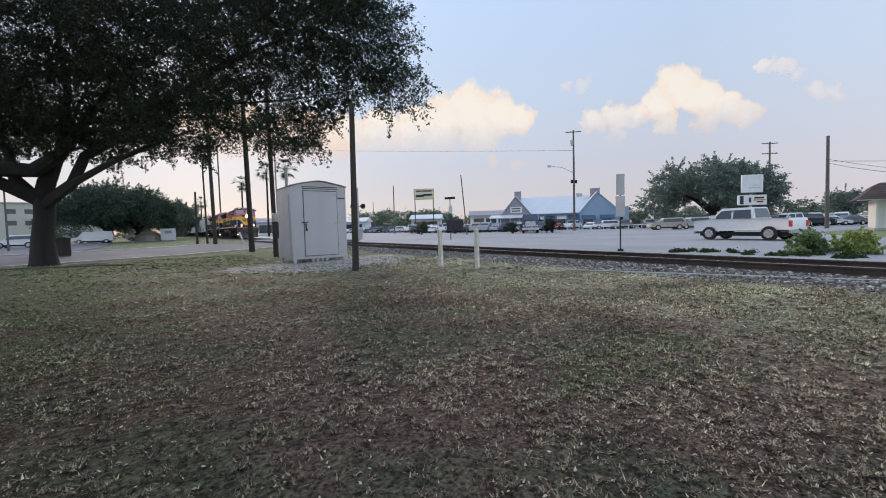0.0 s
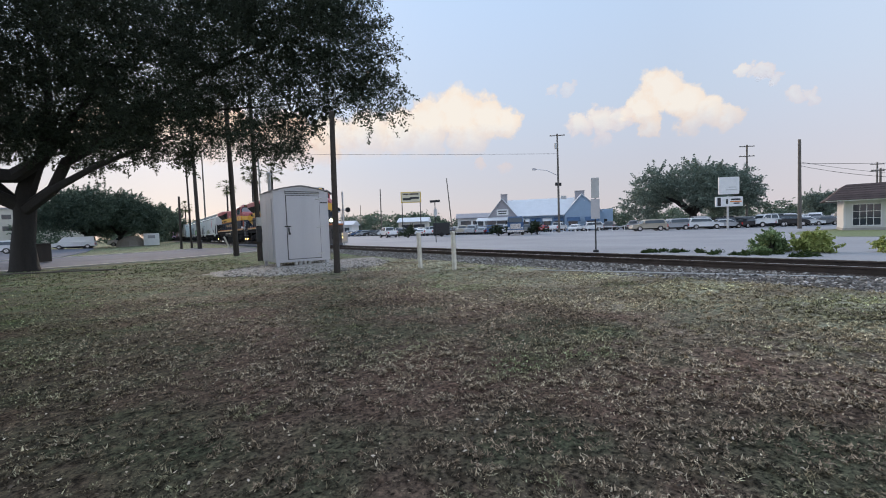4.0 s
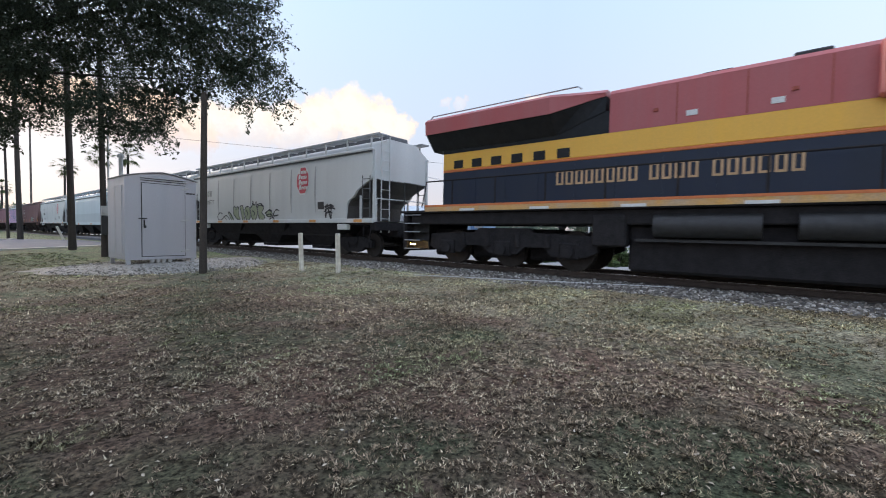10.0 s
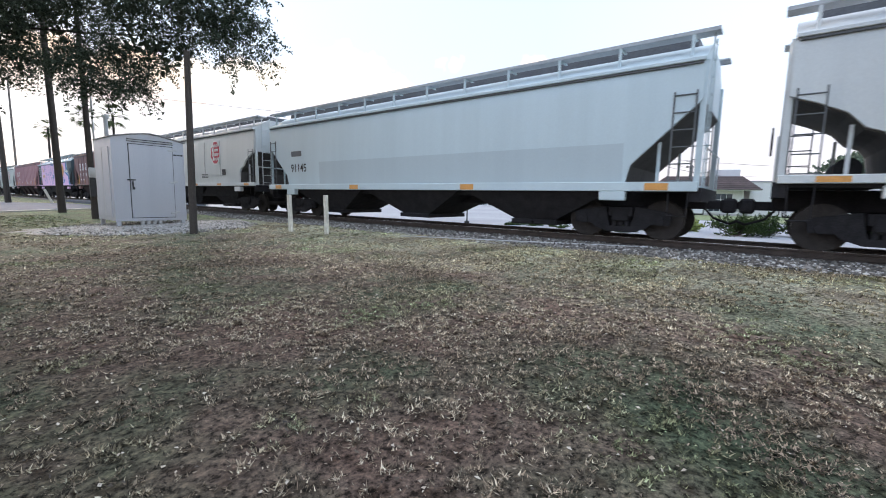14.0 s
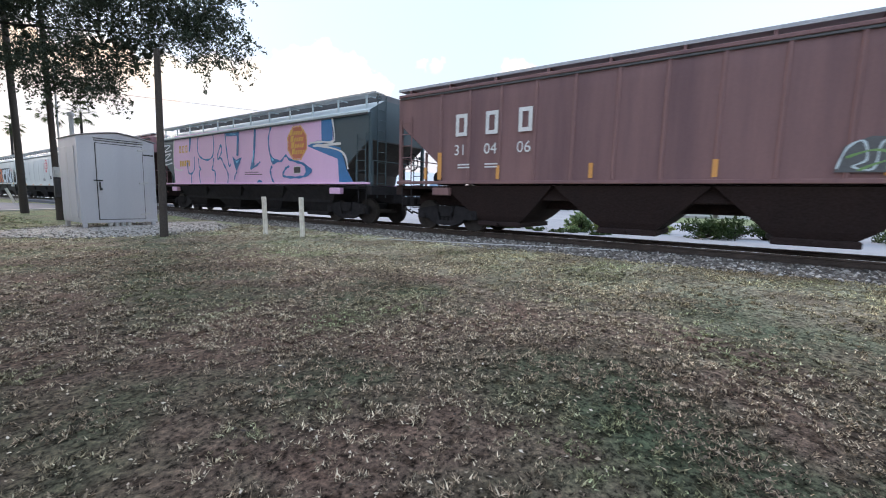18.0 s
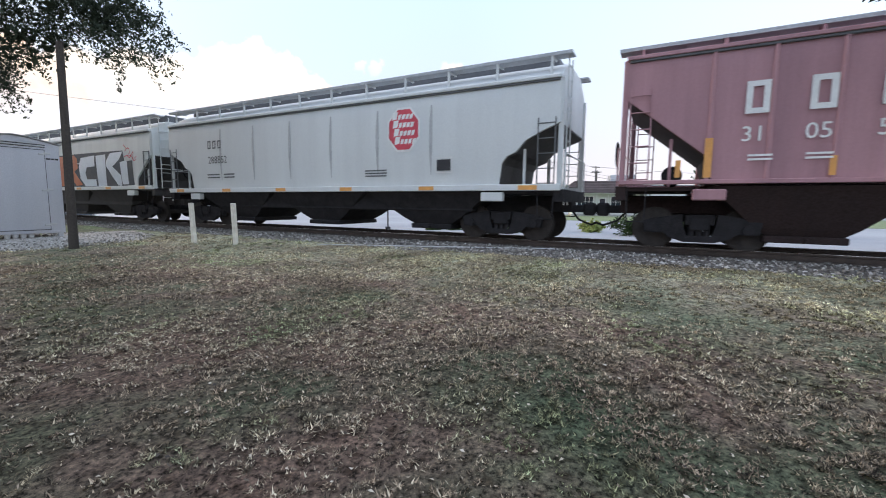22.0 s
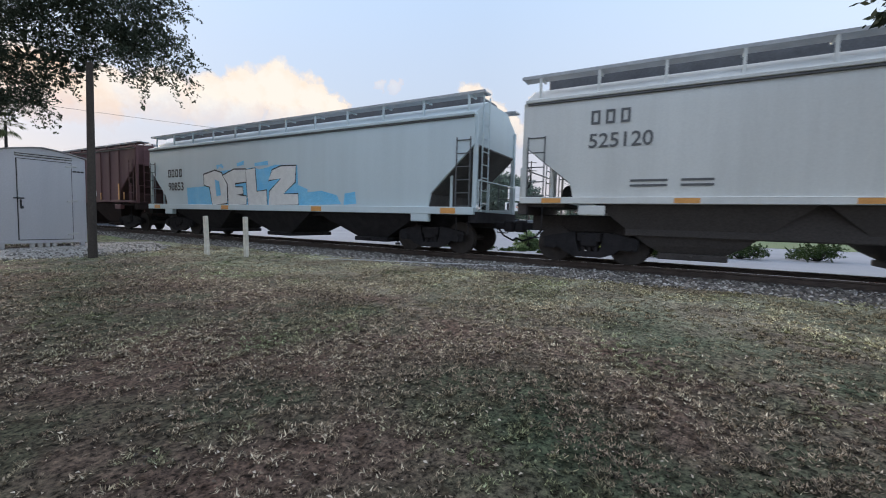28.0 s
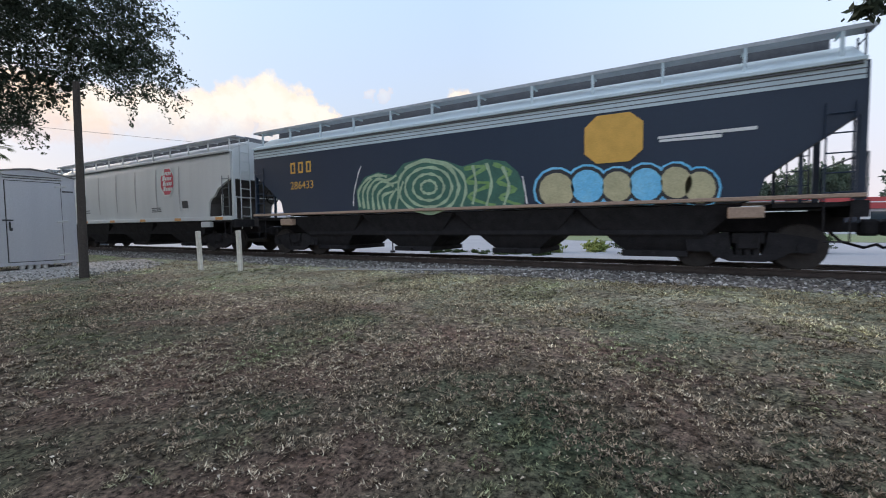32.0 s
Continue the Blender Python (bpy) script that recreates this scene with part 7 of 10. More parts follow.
bar_mark(car, "repaint_patch", [(3.7, 1.38, 11.7, 0.86)], M["car_patch"], 0, "slightly darker repainted panel")
car = cars[10]
text_mark(car, "525120", 1.55, 2.75, 0.46, M["stencil_grey"], offset=0.006)
company_bars(car, 1.6, 3.28, 0.32, M["stencil_grey"])
bar_mark(car, "sill_scrawl", [(2.6 + 0.7 * k, 1.52, 0.45, 0.05) for k in range(18)], M["stencil_grey"], 1)
for i, number in ((4, "310406"), (6, "310550"), (12, "310843"), (16, "")):
    car = cars[i]
    company_bars(car, 2.2, 2.78, 0.62, M["decal_white"], 3, 0.85)
    for k in range(3):
        if number:
            text_mark(car, number[2 * k:2 * k + 2], 2.15 + 1.0 * k, 2.25, 0.42, M["decal_white"])
    bar_mark(car, "data_bars", [(2.3, 1.95, 0.4, 0.04), (2.3, 1.87, 0.4, 0.04), (3.2, 1.95, 0.4, 0.04), (3.2, 1.87, 0.4, 0.04), (12.72, 1.74, 0.48, 0.04), (12.72, 1.98, 0.48, 0.04), (12.72, 1.78, 0.05, 0.2), (13.15, 1.78, 0.05, 0.2), (12.82, 1.86, 0.3, 0.04)], M["decal_white"])
for outline in ([(6.2, 1.85), (6.3, 2.15), (6.42, 1.95), (6.6, 2.1), (6.55, 1.85)], [(9.4, 1.8), (9.42, 2.35), (9.58, 2.4), (9.66, 1.85), (9.52, 2.0)], [(9.95, 1.72), (10.0, 1.95), (10.15, 1.9), (10.12, 1.7)], [(10.4, 1.7), (10.5, 1.9), (10.68, 1.82), (10.6, 1.68)]):
    sheet_mark(cars[6], "paint_smear", [outline], M["decal_white"], 1, "worn white paint smear")
sheet_mark(cars[4], "graffiti_field", [[(10.45, 1.62), (10.55, 2.08), (10.89, 2.24), (11.44, 2.19), (11.91, 2.24), (12.15, 2.00), (12.12, 1.60)]], M["stencil_grey"], 1, "grey sprayed field")
line_mark(cars[4], "graffiti_stroke", [[(10.48, 1.68), (10.59, 2.04), (10.79, 2.16), (10.86, 1.84), (10.69, 1.72), (10.96, 1.68), (11.03, 2.12), (11.27, 2.16), (11.30, 1.76), (11.13, 1.68)], [(11.40, 1.66), (11.44, 2.12), (11.64, 1.92), (11.81, 2.16), (11.84, 1.68)], [(11.95, 2.12), (12.12, 1.92), (11.98, 1.76), (12.12, 1.64)]], 0.045, M["car_silver"], 2, "pale sprayed scrawl")
line_mark(cars[4], "graffiti_stroke", [[(10.59, 1.88), (10.96, 2.00), (11.37, 1.88), (11.78, 2.04), (12.05, 1.88)], [(10.76, 1.65), (11.23, 1.84), (11.71, 1.68)]], 0.05, M["spray_green"], 3, "green sprayed line")
# small stencilled data on every car
for i, car in enumerate(cars):
    dark = car["shape"] in ("ribbed", "dark")
    mat = M["decal_white"] if dark else M["stencil_grey"]
    if not dark and i in (3, 7, 9, 10, 14, 15):
        bar_mark(car, "data_bars", [(2.5, 1.95, 0.75, 0.05), (2.5, 1.84, 0.75, 0.05), (3.5, 1.95, 0.6, 0.05), (3.5, 1.84, 0.6, 0.05), (10.2, 1.9, 0.8, 0.04), (10.2, 1.82, 0.8, 0.04), (10.2, 1.74, 0.8, 0.04)], mat)
    if car["shape"] == "round":
        bar_mark(car, "data_panel", [(12.7, 1.86, 0.42, 0.3)], M["decal_black"], 3)
        line_mark(car, "data_frame", [[(12.65, 1.81), (13.17, 1.81), (13.17, 2.21), (12.65, 2.21), (12.65, 1.81)]], 0.04, M["decal_white"], 3, rounded=False)
    if car is cars[13]:
        n = 2 * car["half"]
        sheet_mark(car, "upper_panel", [[(0.0, 3.52), (n, 3.52), (n, 3.86), (0.0, 3.86)]], M["car_silver"], 0, "pale grey upper side panel")
        line_mark(car, "panel_line", [[(0.0, 3.60), (n, 3.60)], [(0.0, 3.70), (n, 3.70)]], 0.025, M["stencil_grey"], 1, rounded=False)

car = cars[11]
for outline in ([(10.5, 1.36), (10.5, 1.8), (11.2, 1.85), (11.9, 1.7), (12.1, 1.4)], [(12.2, 1.38), (12.25, 1.75), (12.7, 1.8), (12.75, 1.42)]):
    sheet_mark(car, "graffiti_cloud", [outline], M["spray_sky"], 0, "faded blue sprayed patch")

# ---- things on the lawn ----


def equipment_cabinet():
    g = thing("equipment_cabinet", "tall galvanised steel railway signal cabinet on short legs", "cabinet", at=pose(4.36, 16.36, ground_height(5.5) + 0.06))
    w, d, h = 2.12, 2.02, 2.92
    steel = M["galvanised"]
    part("body", Shape().bev(0, w, 0, d, 0.16, h, 0.015), steel, g)
    # gabled front and back under a thin bowed roof sheet
    crown = [(-0.05 + (w + 0.10) * k / 8, h - 0.01 + 0.21 * (1 - abs(k / 4 - 1) ** 1.35)) for k in range(9)]
    gable = [(0.01, h - 0.02), (w - 0.01, h - 0.02)] + [(min(max(x, 0.01), w - 0.01), z - 0.01) for x, z in crown[::-1]]
    part("gable", Shape().prism(gable, "y", 0.004, d - 0.004), steel, g)
    sheet = Shape()
    sheet.loft([[(x, y, z + 0.028) for x, z in crown] + [(x, y, z) for x, z in crown[::-1]] for y in (-0.08, d + 0.08)])
    part("roof", sheet, M["roof_edge"], g, "thin bowed metal roof sheet")
    door = part("door", Shape().bev(0.47, 1.76, -0.03, 0.0, 0.27, h - 0.19, 0.008), steel, g, "hinged steel door")
    gap = Shape().box(0.445, 0.468, -0.006, 0, 0.25, h - 0.17).box(1.762, 1.778, -0.006, 0, 0.25, h - 0.17).box(0.445, 1.778, -0.006, 0, h - 0.188, h - 0.168).box(0.445, 1.778, -0.006, 0, 0.25, 0.268)
    part("door_gap", gap, M["dark_steel"], g)
    for z, y in ((h - 0.09, -0.07), (h - 0.02, -0.05)):
        part("drip_edge", Shape().bev(0.42, 1.80, y, 0, z, z + 0.03, 0.008), M["conduit_grey"], g)
        part("drip_gap", Shape().box(0.43, 1.79, -0.012, 0, z - 0.02, z - 0.002), M["dark_steel"], g)
    part("door_handle", Shape().bev(0.50, 0.535, -0.09, -0.03, 1.30, 1.50, 0.01).bev(0.36, 0.60, -0.07, -0.03, 1.52, 1.56, 0.008), M["dark_steel"], door)
    part("padlock", Shape().bev(0.50, 0.565, -0.11, -0.05, 1.22, 1.31, 0.012), M["dark_steel"], door)
    for z in (0.42, 1.50, h - 0.30):
        part("hinge", Shape().bev(1.62, 1.76, -0.06, -0.02, z - 0.03, z + 0.02, 0.008).bev(1.77, 1.90, -0.06, -0.002, z, z + 0.05, 0.008).tube((1.765, -0.045, z - 0.04), (1.765, -0.045, z + 0.07), 0.02, 8), M["conduit_grey"], door)
    part("label_bars", Shape().box(1.80, 1.90, -0.012, 0, h - 0.47, h - 0.42).box(1.92, 2.00, -0.012, 0, h - 0.47, h - 0.42).box(2.02, 2.09, -0.012, 0, h - 0.47, h - 0.42), M["dark_steel"], g, "small dark stencilled mark")
    for x in (0.03, w - 0.15):
        for y in (0.03, d - 0.15):
            part("leg", Shape().bev(x, x + 0.12, y, y + 0.12, -0.06, 0.17, 0.01), steel, g)
    part("base_rail", Shape().bev(-0.012, w + 0.012, -0.014, 0.03, 0.15, 0.225, 0.006), steel, g)
    for i in range(4):
        part("conduit", Shape().tube((0.78 + 0.18 * i, 0.12, -0.08), (0.78 + 0.18 * i, 0.12, 0.17), 0.06, 12).tube((0.78 + 0.18 * i, 0.12, 0.06), (0.78 + 0.18 * i, 0.12, 0.16), 0.072, 12), M["conduit_grey"], g, smooth=True)
    for x in (-0.012, w - 0.028):
        part("corner_seam", Shape().box(x, x + 0.04, -0.01, 0.03, 0.225, h - 0.03), steel, g)
    part("side_panel", Shape().bev(-0.025, 0.0, 0.30, d - 0.3, 0.3, h - 0.3, 0.01), steel, g)
    part("side_seam", Shape().box(-0.032, 0.0, d / 2 - 0.015, d / 2 + 0.015, 0.3, h - 0.3), M["conduit_grey"], g)
    part("side_box", Shape().bev(w, w + 0.12, 0.3, 0.62, 1.15, 1.75, 0.02), M["dark_steel"], g, "small dark box on the cabinet wall")
    part("vent_pipe", Shape().tube((0.42, d + 0.1, 1.9), (0.42, d + 0.1, h + 0.85), 0.065, 12).lathe([(0.11, 0), (0.10, 0.10), (0.02, 0.14)], 12, (0.42, d + 0.1, h + 0.85)), M["conduit_grey"], g, smooth=True)


def pole(name, label, x, y, tall, r, lean=(0, 0), mat="pole_wood", z=None):
    base = ground_height(x) if z is None else z
    g = thing(name, label, "pole", at=pose(x, y, base))
    s = Shape()
    rings = []
    rng = random.Random(int(x * 100 + y))
    for k in range(9):
        u = k / 8
        rr = r * (1 - 0.25 * u) * (1.12 if k == 0 else 1)
        rings.append([(lean[0] * u + rr * math.cos(a) * rng.uniform(0.96, 1.04), lean[1] * u + rr * math.sin(a) * rng.uniform(0.96, 1.04), -0.15 + (tall + 0.15) * u) for a in [i * 2 * math.pi / 12 for i in range(12)]])
    s.loft(rings)
    part("shaft", s, M[mat], g, smooth=True)
    return g


def bollard(x, y, lean, arm):
    g = thing("marker_post", "white weathered square marker post leaning beside the track", "post", "white marker posts", at=pose(x, y, ground_height(x), lean[0], lean[1], 12))
    part("post", Shape().bev(-0.055, 0.055, -0.055, 0.055, -0.1, 1.17, 0.01), M["white_post"], g)


equipment_cabinet()
line = thing("fallen_conduit", "thin pale pipe lying across the ballast edge", "pipe")
part("tube", Shape().tube((8.9, 7.7, 0.20), (10.75, 1.5, 0.275), 0.013, 6), M["conduit_grey"], line)
pole("utility_pole", "dark leaning wooden pole under the oak", 5.29, 12.68, 5.15, 0.105, (0.02, -0.10))
pole("utility_pole", "dark wooden utility pole reaching into the oak", 5.3, 29.7, 11.0, 0.17, (-0.15, 0))
p3 = pole("utility_pole", "dark wooden service pole with meter box", 5.15, 22.5, 8.5, 0.12, (-0.1, 0))
part("meter_box", Shape().bev(-0.16, 0.16, -0.30, -0.12, 0.95, 1.75, 0.02), M["dark_steel"], p3)
part("meter", Shape().tube((0, -0.32, 2.0), (0, -0.13, 2.0), 0.13, 14).bev(-0.15, 0.15, -0.25, -0.12, 1.78, 2.2, 0.02), M["conduit_grey"], p3)
part("conduit", Shape().tube((0.14, -0.05, 0), (0.14, -0.05, 6.5), 0.035, 8), M["conduit_grey"], p3)
p4 = pole("utility_pole", "wooden utility pole beyond the side street", 5.6, 52.4, 16.0, 0.2, (-0.2, 0), z=0.08)
part("crossarm", Shape().bev(-1.3, 1.3, -0.06, 0.06, 14.6, 14.75, 0.01), M["grey_wood"], p4)
pole("utility_pole", "short dark wooden post beyond the side street", 4.3, 58.2, 6.2, 0.14, (0.05, 0), z=0.08)
pole("utility_pole", "slim dark wooden pole beyond the side street", 5.1, 55.2, 9.0, 0.11, (-0.1, 0), z=0.08)
bollard(7.62, 11.3, (0, -2.5), True)
bollard(7.92, 9.85, (0, -2.0), False)
guard = thing("leaning_marker", "white marker post leaning by the crossing", "post", "white marker posts", at=pose(8.2, 50.5, 0.1, 0, -20, 0))
part("post", Shape().bev(-0.09, 0.09, -0.05, 0.05, -0.05, 1.35, 0.01), M["white_post"], guard)
# dry stick and twigs on the grass under the oak
stick = thing("fallen_branch", "pale dry fallen branch lying on the grass", "branch", at=pose(-3.6, 25.0, 0.04))
part("stem", Shape().pipe([(-2.2, 1.0, 0.0), (-0.9, 0.5, 0.05), (0.4, 0.2, 0.02), (1.8, -0.5, 0.03), (2.9, -0.7, 0.0)], 0.035, 6), M["grey_wood"], stick)
part("twig", Shape().pipe([(0.4, 0.2, 0.02), (1.0, 0.7, 0.06), (1.8, 0.9, 0.02)], 0.02, 5), M["grey_wood"], stick)

# ---- trees ----


def leaf_material(name, dark, light):
    m = bpy.data.materials.new(name)
    m.use_nodes = True
    t = m.node_tree
    b = t.nodes["Principled BSDF"]
    b.inputs["Roughness"].default_value = 0.6
    b.inputs["Specular IOR Level"].default_value = 0.12
    geo = t.nodes.new("ShaderNodeNewGeometry")
    ramp = t.nodes.new("ShaderNodeValToRGB")
    ramp.color_ramp.elements[0].color, ramp.color_ramp.elements[1].color = (*dark, 1), (*light, 1)
    t.links.new(geo.outputs["Random Per Island"], ramp.inputs["Fac"])
    t.links.new(ramp.outputs["Color"], b.inputs["Base Color"])
    thin = t.nodes.new("ShaderNodeBsdfTranslucent")
    t.links.new(ramp.outputs["Color"], thin.inputs["Color"])
    mix = t.nodes.new("ShaderNodeMixShader")
    mix.inputs[0].default_value = 0.25
    t.links.new(b.outputs[0], mix.inputs[1])
    t.links.new(thin.outputs[0], mix.inputs[2])
    t.links.new(mix.outputs[0], t.nodes["Material Output"].inputs["Surface"])
    return m


M["oak_leaf"] = leaf_material("oak_leaf", (0.022, 0.031, 0.021), (0.06, 0.076, 0.05))
# the next two leaf colours are paled to stand in for distance haze
M["hazed_lot_leaf"] = leaf_material("hazed_lot_leaf", (0.07, 0.1, 0.075), (0.165, 0.21, 0.145))
M["hazed_far_leaf"] = leaf_material("hazed_far_leaf", (0.10, 0.135, 0.115), (0.22, 0.275, 0.22))
M["street_oak_leaf"] = leaf_material("street_oak_leaf", (0.04, 0.062, 0.048), (0.10, 0.135, 0.095))
M["palm_leaf"] = leaf_material("palm_leaf", (0.03, 0.045, 0.02), (0.09, 0.11, 0.05))
M["bush_leaf"] = leaf_material("bush_leaf", (0.10, 0.16, 0.075), (0.29, 0.38, 0.18))
M["bark"] = material("bark", (0.028, 0.023, 0.02), 0.95, 0, 0.45, 3, 22, 0.05, streaks=0.7, tint=(0.014, 0.012, 0.011))


def leaves(name, lobes, per, clump, leaf, mat, parent, seed, label="", sprays=0.0, reach=0.8, droop=-0.25):
    """Small leaves in clumps, the clumps strewn through rounded lobes (x, y, z, radius), with leafy twigs that stand out of them."""
    rng = np.random.default_rng(seed)
    centres = []
    for x, y, z, r in lobes:
        n = max(6, int(per * r ** (2.3 if r < 3 else 2.0) * (1.0 if r < 3 else 1.39)))
        d = rng.normal(size=(n, 3))
        d /= np.linalg.norm(d, axis=1)[:, None]
        d *= (r * rng.uniform(0.25, 1.0, n) ** 0.5)[:, None]
        d[:, 2] *= 0.8
        centres.append(d + (x, y, z))
    c = np.concatenate(centres)
    k = 26
    n = len(c) * k
    p = np.repeat(c, k, 0) + rng.normal(size=(n, 3)) * clump * np.array([1, 1, 0.55])
    if sprays:
        extra = []
        for x, y, z, r in lobes:
            m = int(sprays * r ** 1.5) + 2
            d = rng.normal(size=(m, 3))
            d /= np.linalg.norm(d, axis=1)[:, None]
            way = d + rng.normal(size=(m, 3)) * 0.35 + (0, 0, droop)
            way /= np.linalg.norm(way, axis=1)[:, None]
            far = reach * rng.uniform(0.35, 1.0, m)
            for step in range(7):
                q = (x, y, z) + d * (r * 0.8) * np.array([1, 1, 0.8]) + way * (far * step / 6)[:, None]
                extra.append(np.repeat(q, 6, 0) + rng.normal(size=(m * 6, 3)) * clump * (0.42 - 0.04 * step))
        p = np.concatenate([p, *extra])
        n = len(p)
    a = rng.normal(size=(n, 3))
    a /= np.linalg.norm(a, axis=1)[:, None]
    b = np.cross(a, rng.normal(size=(n, 3)))
    b /= np.linalg.norm(b, axis=1)[:, None]
    s = leaf * rng.uniform(0.6, 1.3, n)[:, None]
    v = np.stack([p - a * s, p + b * s * 0.45, p + a * s, p - b * s * 0.45], 1).reshape(-1, 3)
    me = bpy.data.meshes.new(name)
    me.vertices.add(len(v))
    me.vertices.foreach_set("co", v.ravel())
    me.loops.add(len(v))
    me.loops.foreach_set("vertex_index", np.arange(len(v), dtype=np.int32))
    me.polygons.add(n)
    me.polygons.foreach_set("loop_start", np.arange(0, 4 * n, 4, dtype=np.int32))
    me.update()
    me.validate()
    me.materials.append(mat)
    return part(name, me, None, parent, label)


def limb(points, radii, n=9):
    s = Shape()
    rings = []
    pts = [Vector(p) for p in points]
    for i, p in enumerate(pts):
        d = (pts[min(i + 1, len(pts) - 1)] - pts[max(i - 1, 0)]).normalized()
        u = d.cross(Vector((0.3, 1, 0.2))).normalized()
        w = d.cross(u)
        rings.append([tuple(p + radii[i] * (1 + 0.12 * math.sin(3 * a + i)) * (math.cos(a) * u + math.sin(a) * w)) for a in [k * 2 * math.pi / n for k in range(n)]])
    return s.loft(rings)


# the big live oak over the lawn
oak = thing("oak_tree", "large dark live oak spreading over the lawn", "tree", at=pose(-4.4, 28.6, 0))
OX, OY = -4.4, 28.6
part("trunk", limb([(0, 0, -0.2), (0, 0, 0.15), (-0.05, 0, 1.2), (0.05, 0.05, 2.4), (0.1, 0.1, 3.4), (0.2, 0.12, 4.2), (0.3, 0.2, 5.0)], [0.70, 0.56, 0.45, 0.42, 0.43, 0.3, 0.06], 14), M["bark"], oak, smooth=True)
OAK_LIMBS = [
    ([(-0.1, 0, 3.3), (-1.6, -0.5, 4.2), (-4.0, -1.5, 4.7), (-7.0, -2.5, 5.2), (-10, -3, 6.5)], [0.42, 0.36, 0.3, 0.22, 0.1]),
    ([(0.2, 0, 3.1), (1.3, -0.6, 4.0), (1.9, -1.2, 5.3), (3.4, -2.5, 6.2), (5.0, -5.0, 7.3), (7.0, -8.5, 8.2), (8.8, -12, 8.5)], [0.38, 0.32, 0.29, 0.25, 0.2, 0.13, 0.07]),
    ([(0.2, 0.1, 3.6), (0.9, 0.3, 6.0), (1.2, 1.0, 9.0), (0.8, 1.5, 13.0)], [0.4, 0.32, 0.22, 0.1]),
    ([(0, 0, 3.2), (-0.9, 0.3, 4.3), (-1.1, 0.5, 5.6), (-2.3, 1.0, 7.4), (-2.4, 1.4, 9.5), (-3.2, 2.0, 12.0)], [0.36, 0.32, 0.27, 0.22, 0.16, 0.08]),
    ([(0.2, -0.2, 3.0), (1.4, -1.6, 3.9), (3.0, -3.2, 4.8), (4.6, -5.2, 5.4), (6.0, -7.2, 5.8)], [0.3, 0.22, 0.16, 0.1, 0.05]),
    ([(5.0, -5.0, 7.3), (7.2, -7.5, 7.0), (9.2, -11.0, 6.6), (10.6, -14.5, 6.2)], [0.10, 0.06, 0.035, 0.015]),
    ([(-2.2, -1.2, 4.2), (-1.2, -0.6, 4.6), (-0.1, -0.4, 4.6), (0.9, -0.8, 5.4), (1.9, -1.4, 6.8), (3.2, -2.4, 8.6)], [0.5, 0.46, 0.42, 0.36, 0.28, 0.16]),
    ([(7.0, -8.5, 8.2), (9.2, -12.5, 9.4), (10.6, -15.5, 8.8)], [0.07, 0.04, 0.02]),
]
for pts, radii in OAK_LIMBS:
    part("limb", limb(pts, [r * 0.8 for r in radii]), M["bark"], oak, smooth=True)
# lobes at (-7.5, 20), (-10.5, 12.5), (-5.5, 10.5): unseen, added to shade the lawn
OAK_AND_SHADE_LOBES = [(-5.0, 31.3, 12.1, 6), (-9.7, 34.5, 11.1, 6), (-1.4, 26.4, 11.6, 4.5), (-2.4, 28.1, 8.4, 4), (1.1, 23.3, 9.2, 3.8), (1.5, 21.6, 6.2, 2.3), (3.5, 19.2, 9.5, 3.2), (3.2, 19.2, 6.9, 2.6),
         (4.6, 15.9, 8.5, 2.2), (5.0, 14.9, 5.9, 1.3), (5.7, 13.9, 8.0, 1.7), (6.2, 12.9, 6.8, 1.35), (6.7, 12.6, 7.7, 1.0), (6.5, 12.0, 5.6, 0.9), (4.3, 15.9, 5.0, 1.2), (-4.3, 31.2, 17.5, 6),
         (1.4, 23.4, 14.1, 5), (4.8, 16.0, 11.3, 3.4), (5.8, 13.4, 9.5, 1.8), (-7.5, 20.0, 13.0, 5.0), (-10.5, 12.5, 12.5, 4.5), (-5.5, 10.5, 11.5, 4.5), (-5.8, 31.5, 6.9, 1.8), (-0.1, 23.9, 6.0, 1.6), (7.0, 11.7, 6.0, 0.55), (-6.6, 29.8, 5.6, 1.1), (-3.3, 26.8, 6.6, 1.3), (-5.2, 29.3, 7.4, 1.5), (-1.2, 25.4, 6.3, 1.1),
         (-4.9, 28.2, 6.6, 1.3), (-3.3, 28.0, 6.5, 1.0), (-2.2, 27.2, 6.9, 1.3), (-0.6, 26.6, 6.9, 1.2), (0.7, 26.0, 6.5, 1.1), (2.2, 25.0, 6.0, 0.9), (-6.4, 28.6, 6.3, 1.3), (-1.4, 28.6, 5.6, 0.8), (4.6, 15.8, 4.7, 0.75), (4.5, 14.6, 4.4, 0.5), (3.6, 15.9, 4.6, 0.6), (5.6, 14.4, 6.6, 1.2), (6.6, 12.5, 6.3, 0.7), (-3.85, 27.0, 5.75, 0.55), (-2.9, 26.1, 5.6, 0.6), (-2.0, 26.2, 5.5, 0.6), (-1.0, 26.2, 5.4, 0.55)]
NEAR_LOBES = [lobe for lobe in OAK_AND_SHADE_LOBES if lobe[0] > 3.0 and lobe[1] < 19.5 and lobe[2] < 9.8]
leaves("crown", [(x - OX, y - OY, z, r) for x, y, z, r in OAK_AND_SHADE_LOBES if (x, y, z, r) not in NEAR_LOBES], 26, 0.19, 0.066, M["oak_leaf"], oak, 31, "dense small dark leaves, with unseen lobes added for shade", 14, 0.9)
leaves("crown_edge", [(x - OX, y - OY, z, r) for x, y, z, r in NEAR_LOBES], 62, 0.17, 0.047, M["oak_leaf"], oak, 34, "small dark leaves on hanging twigs", 26, 0.9, -0.4)
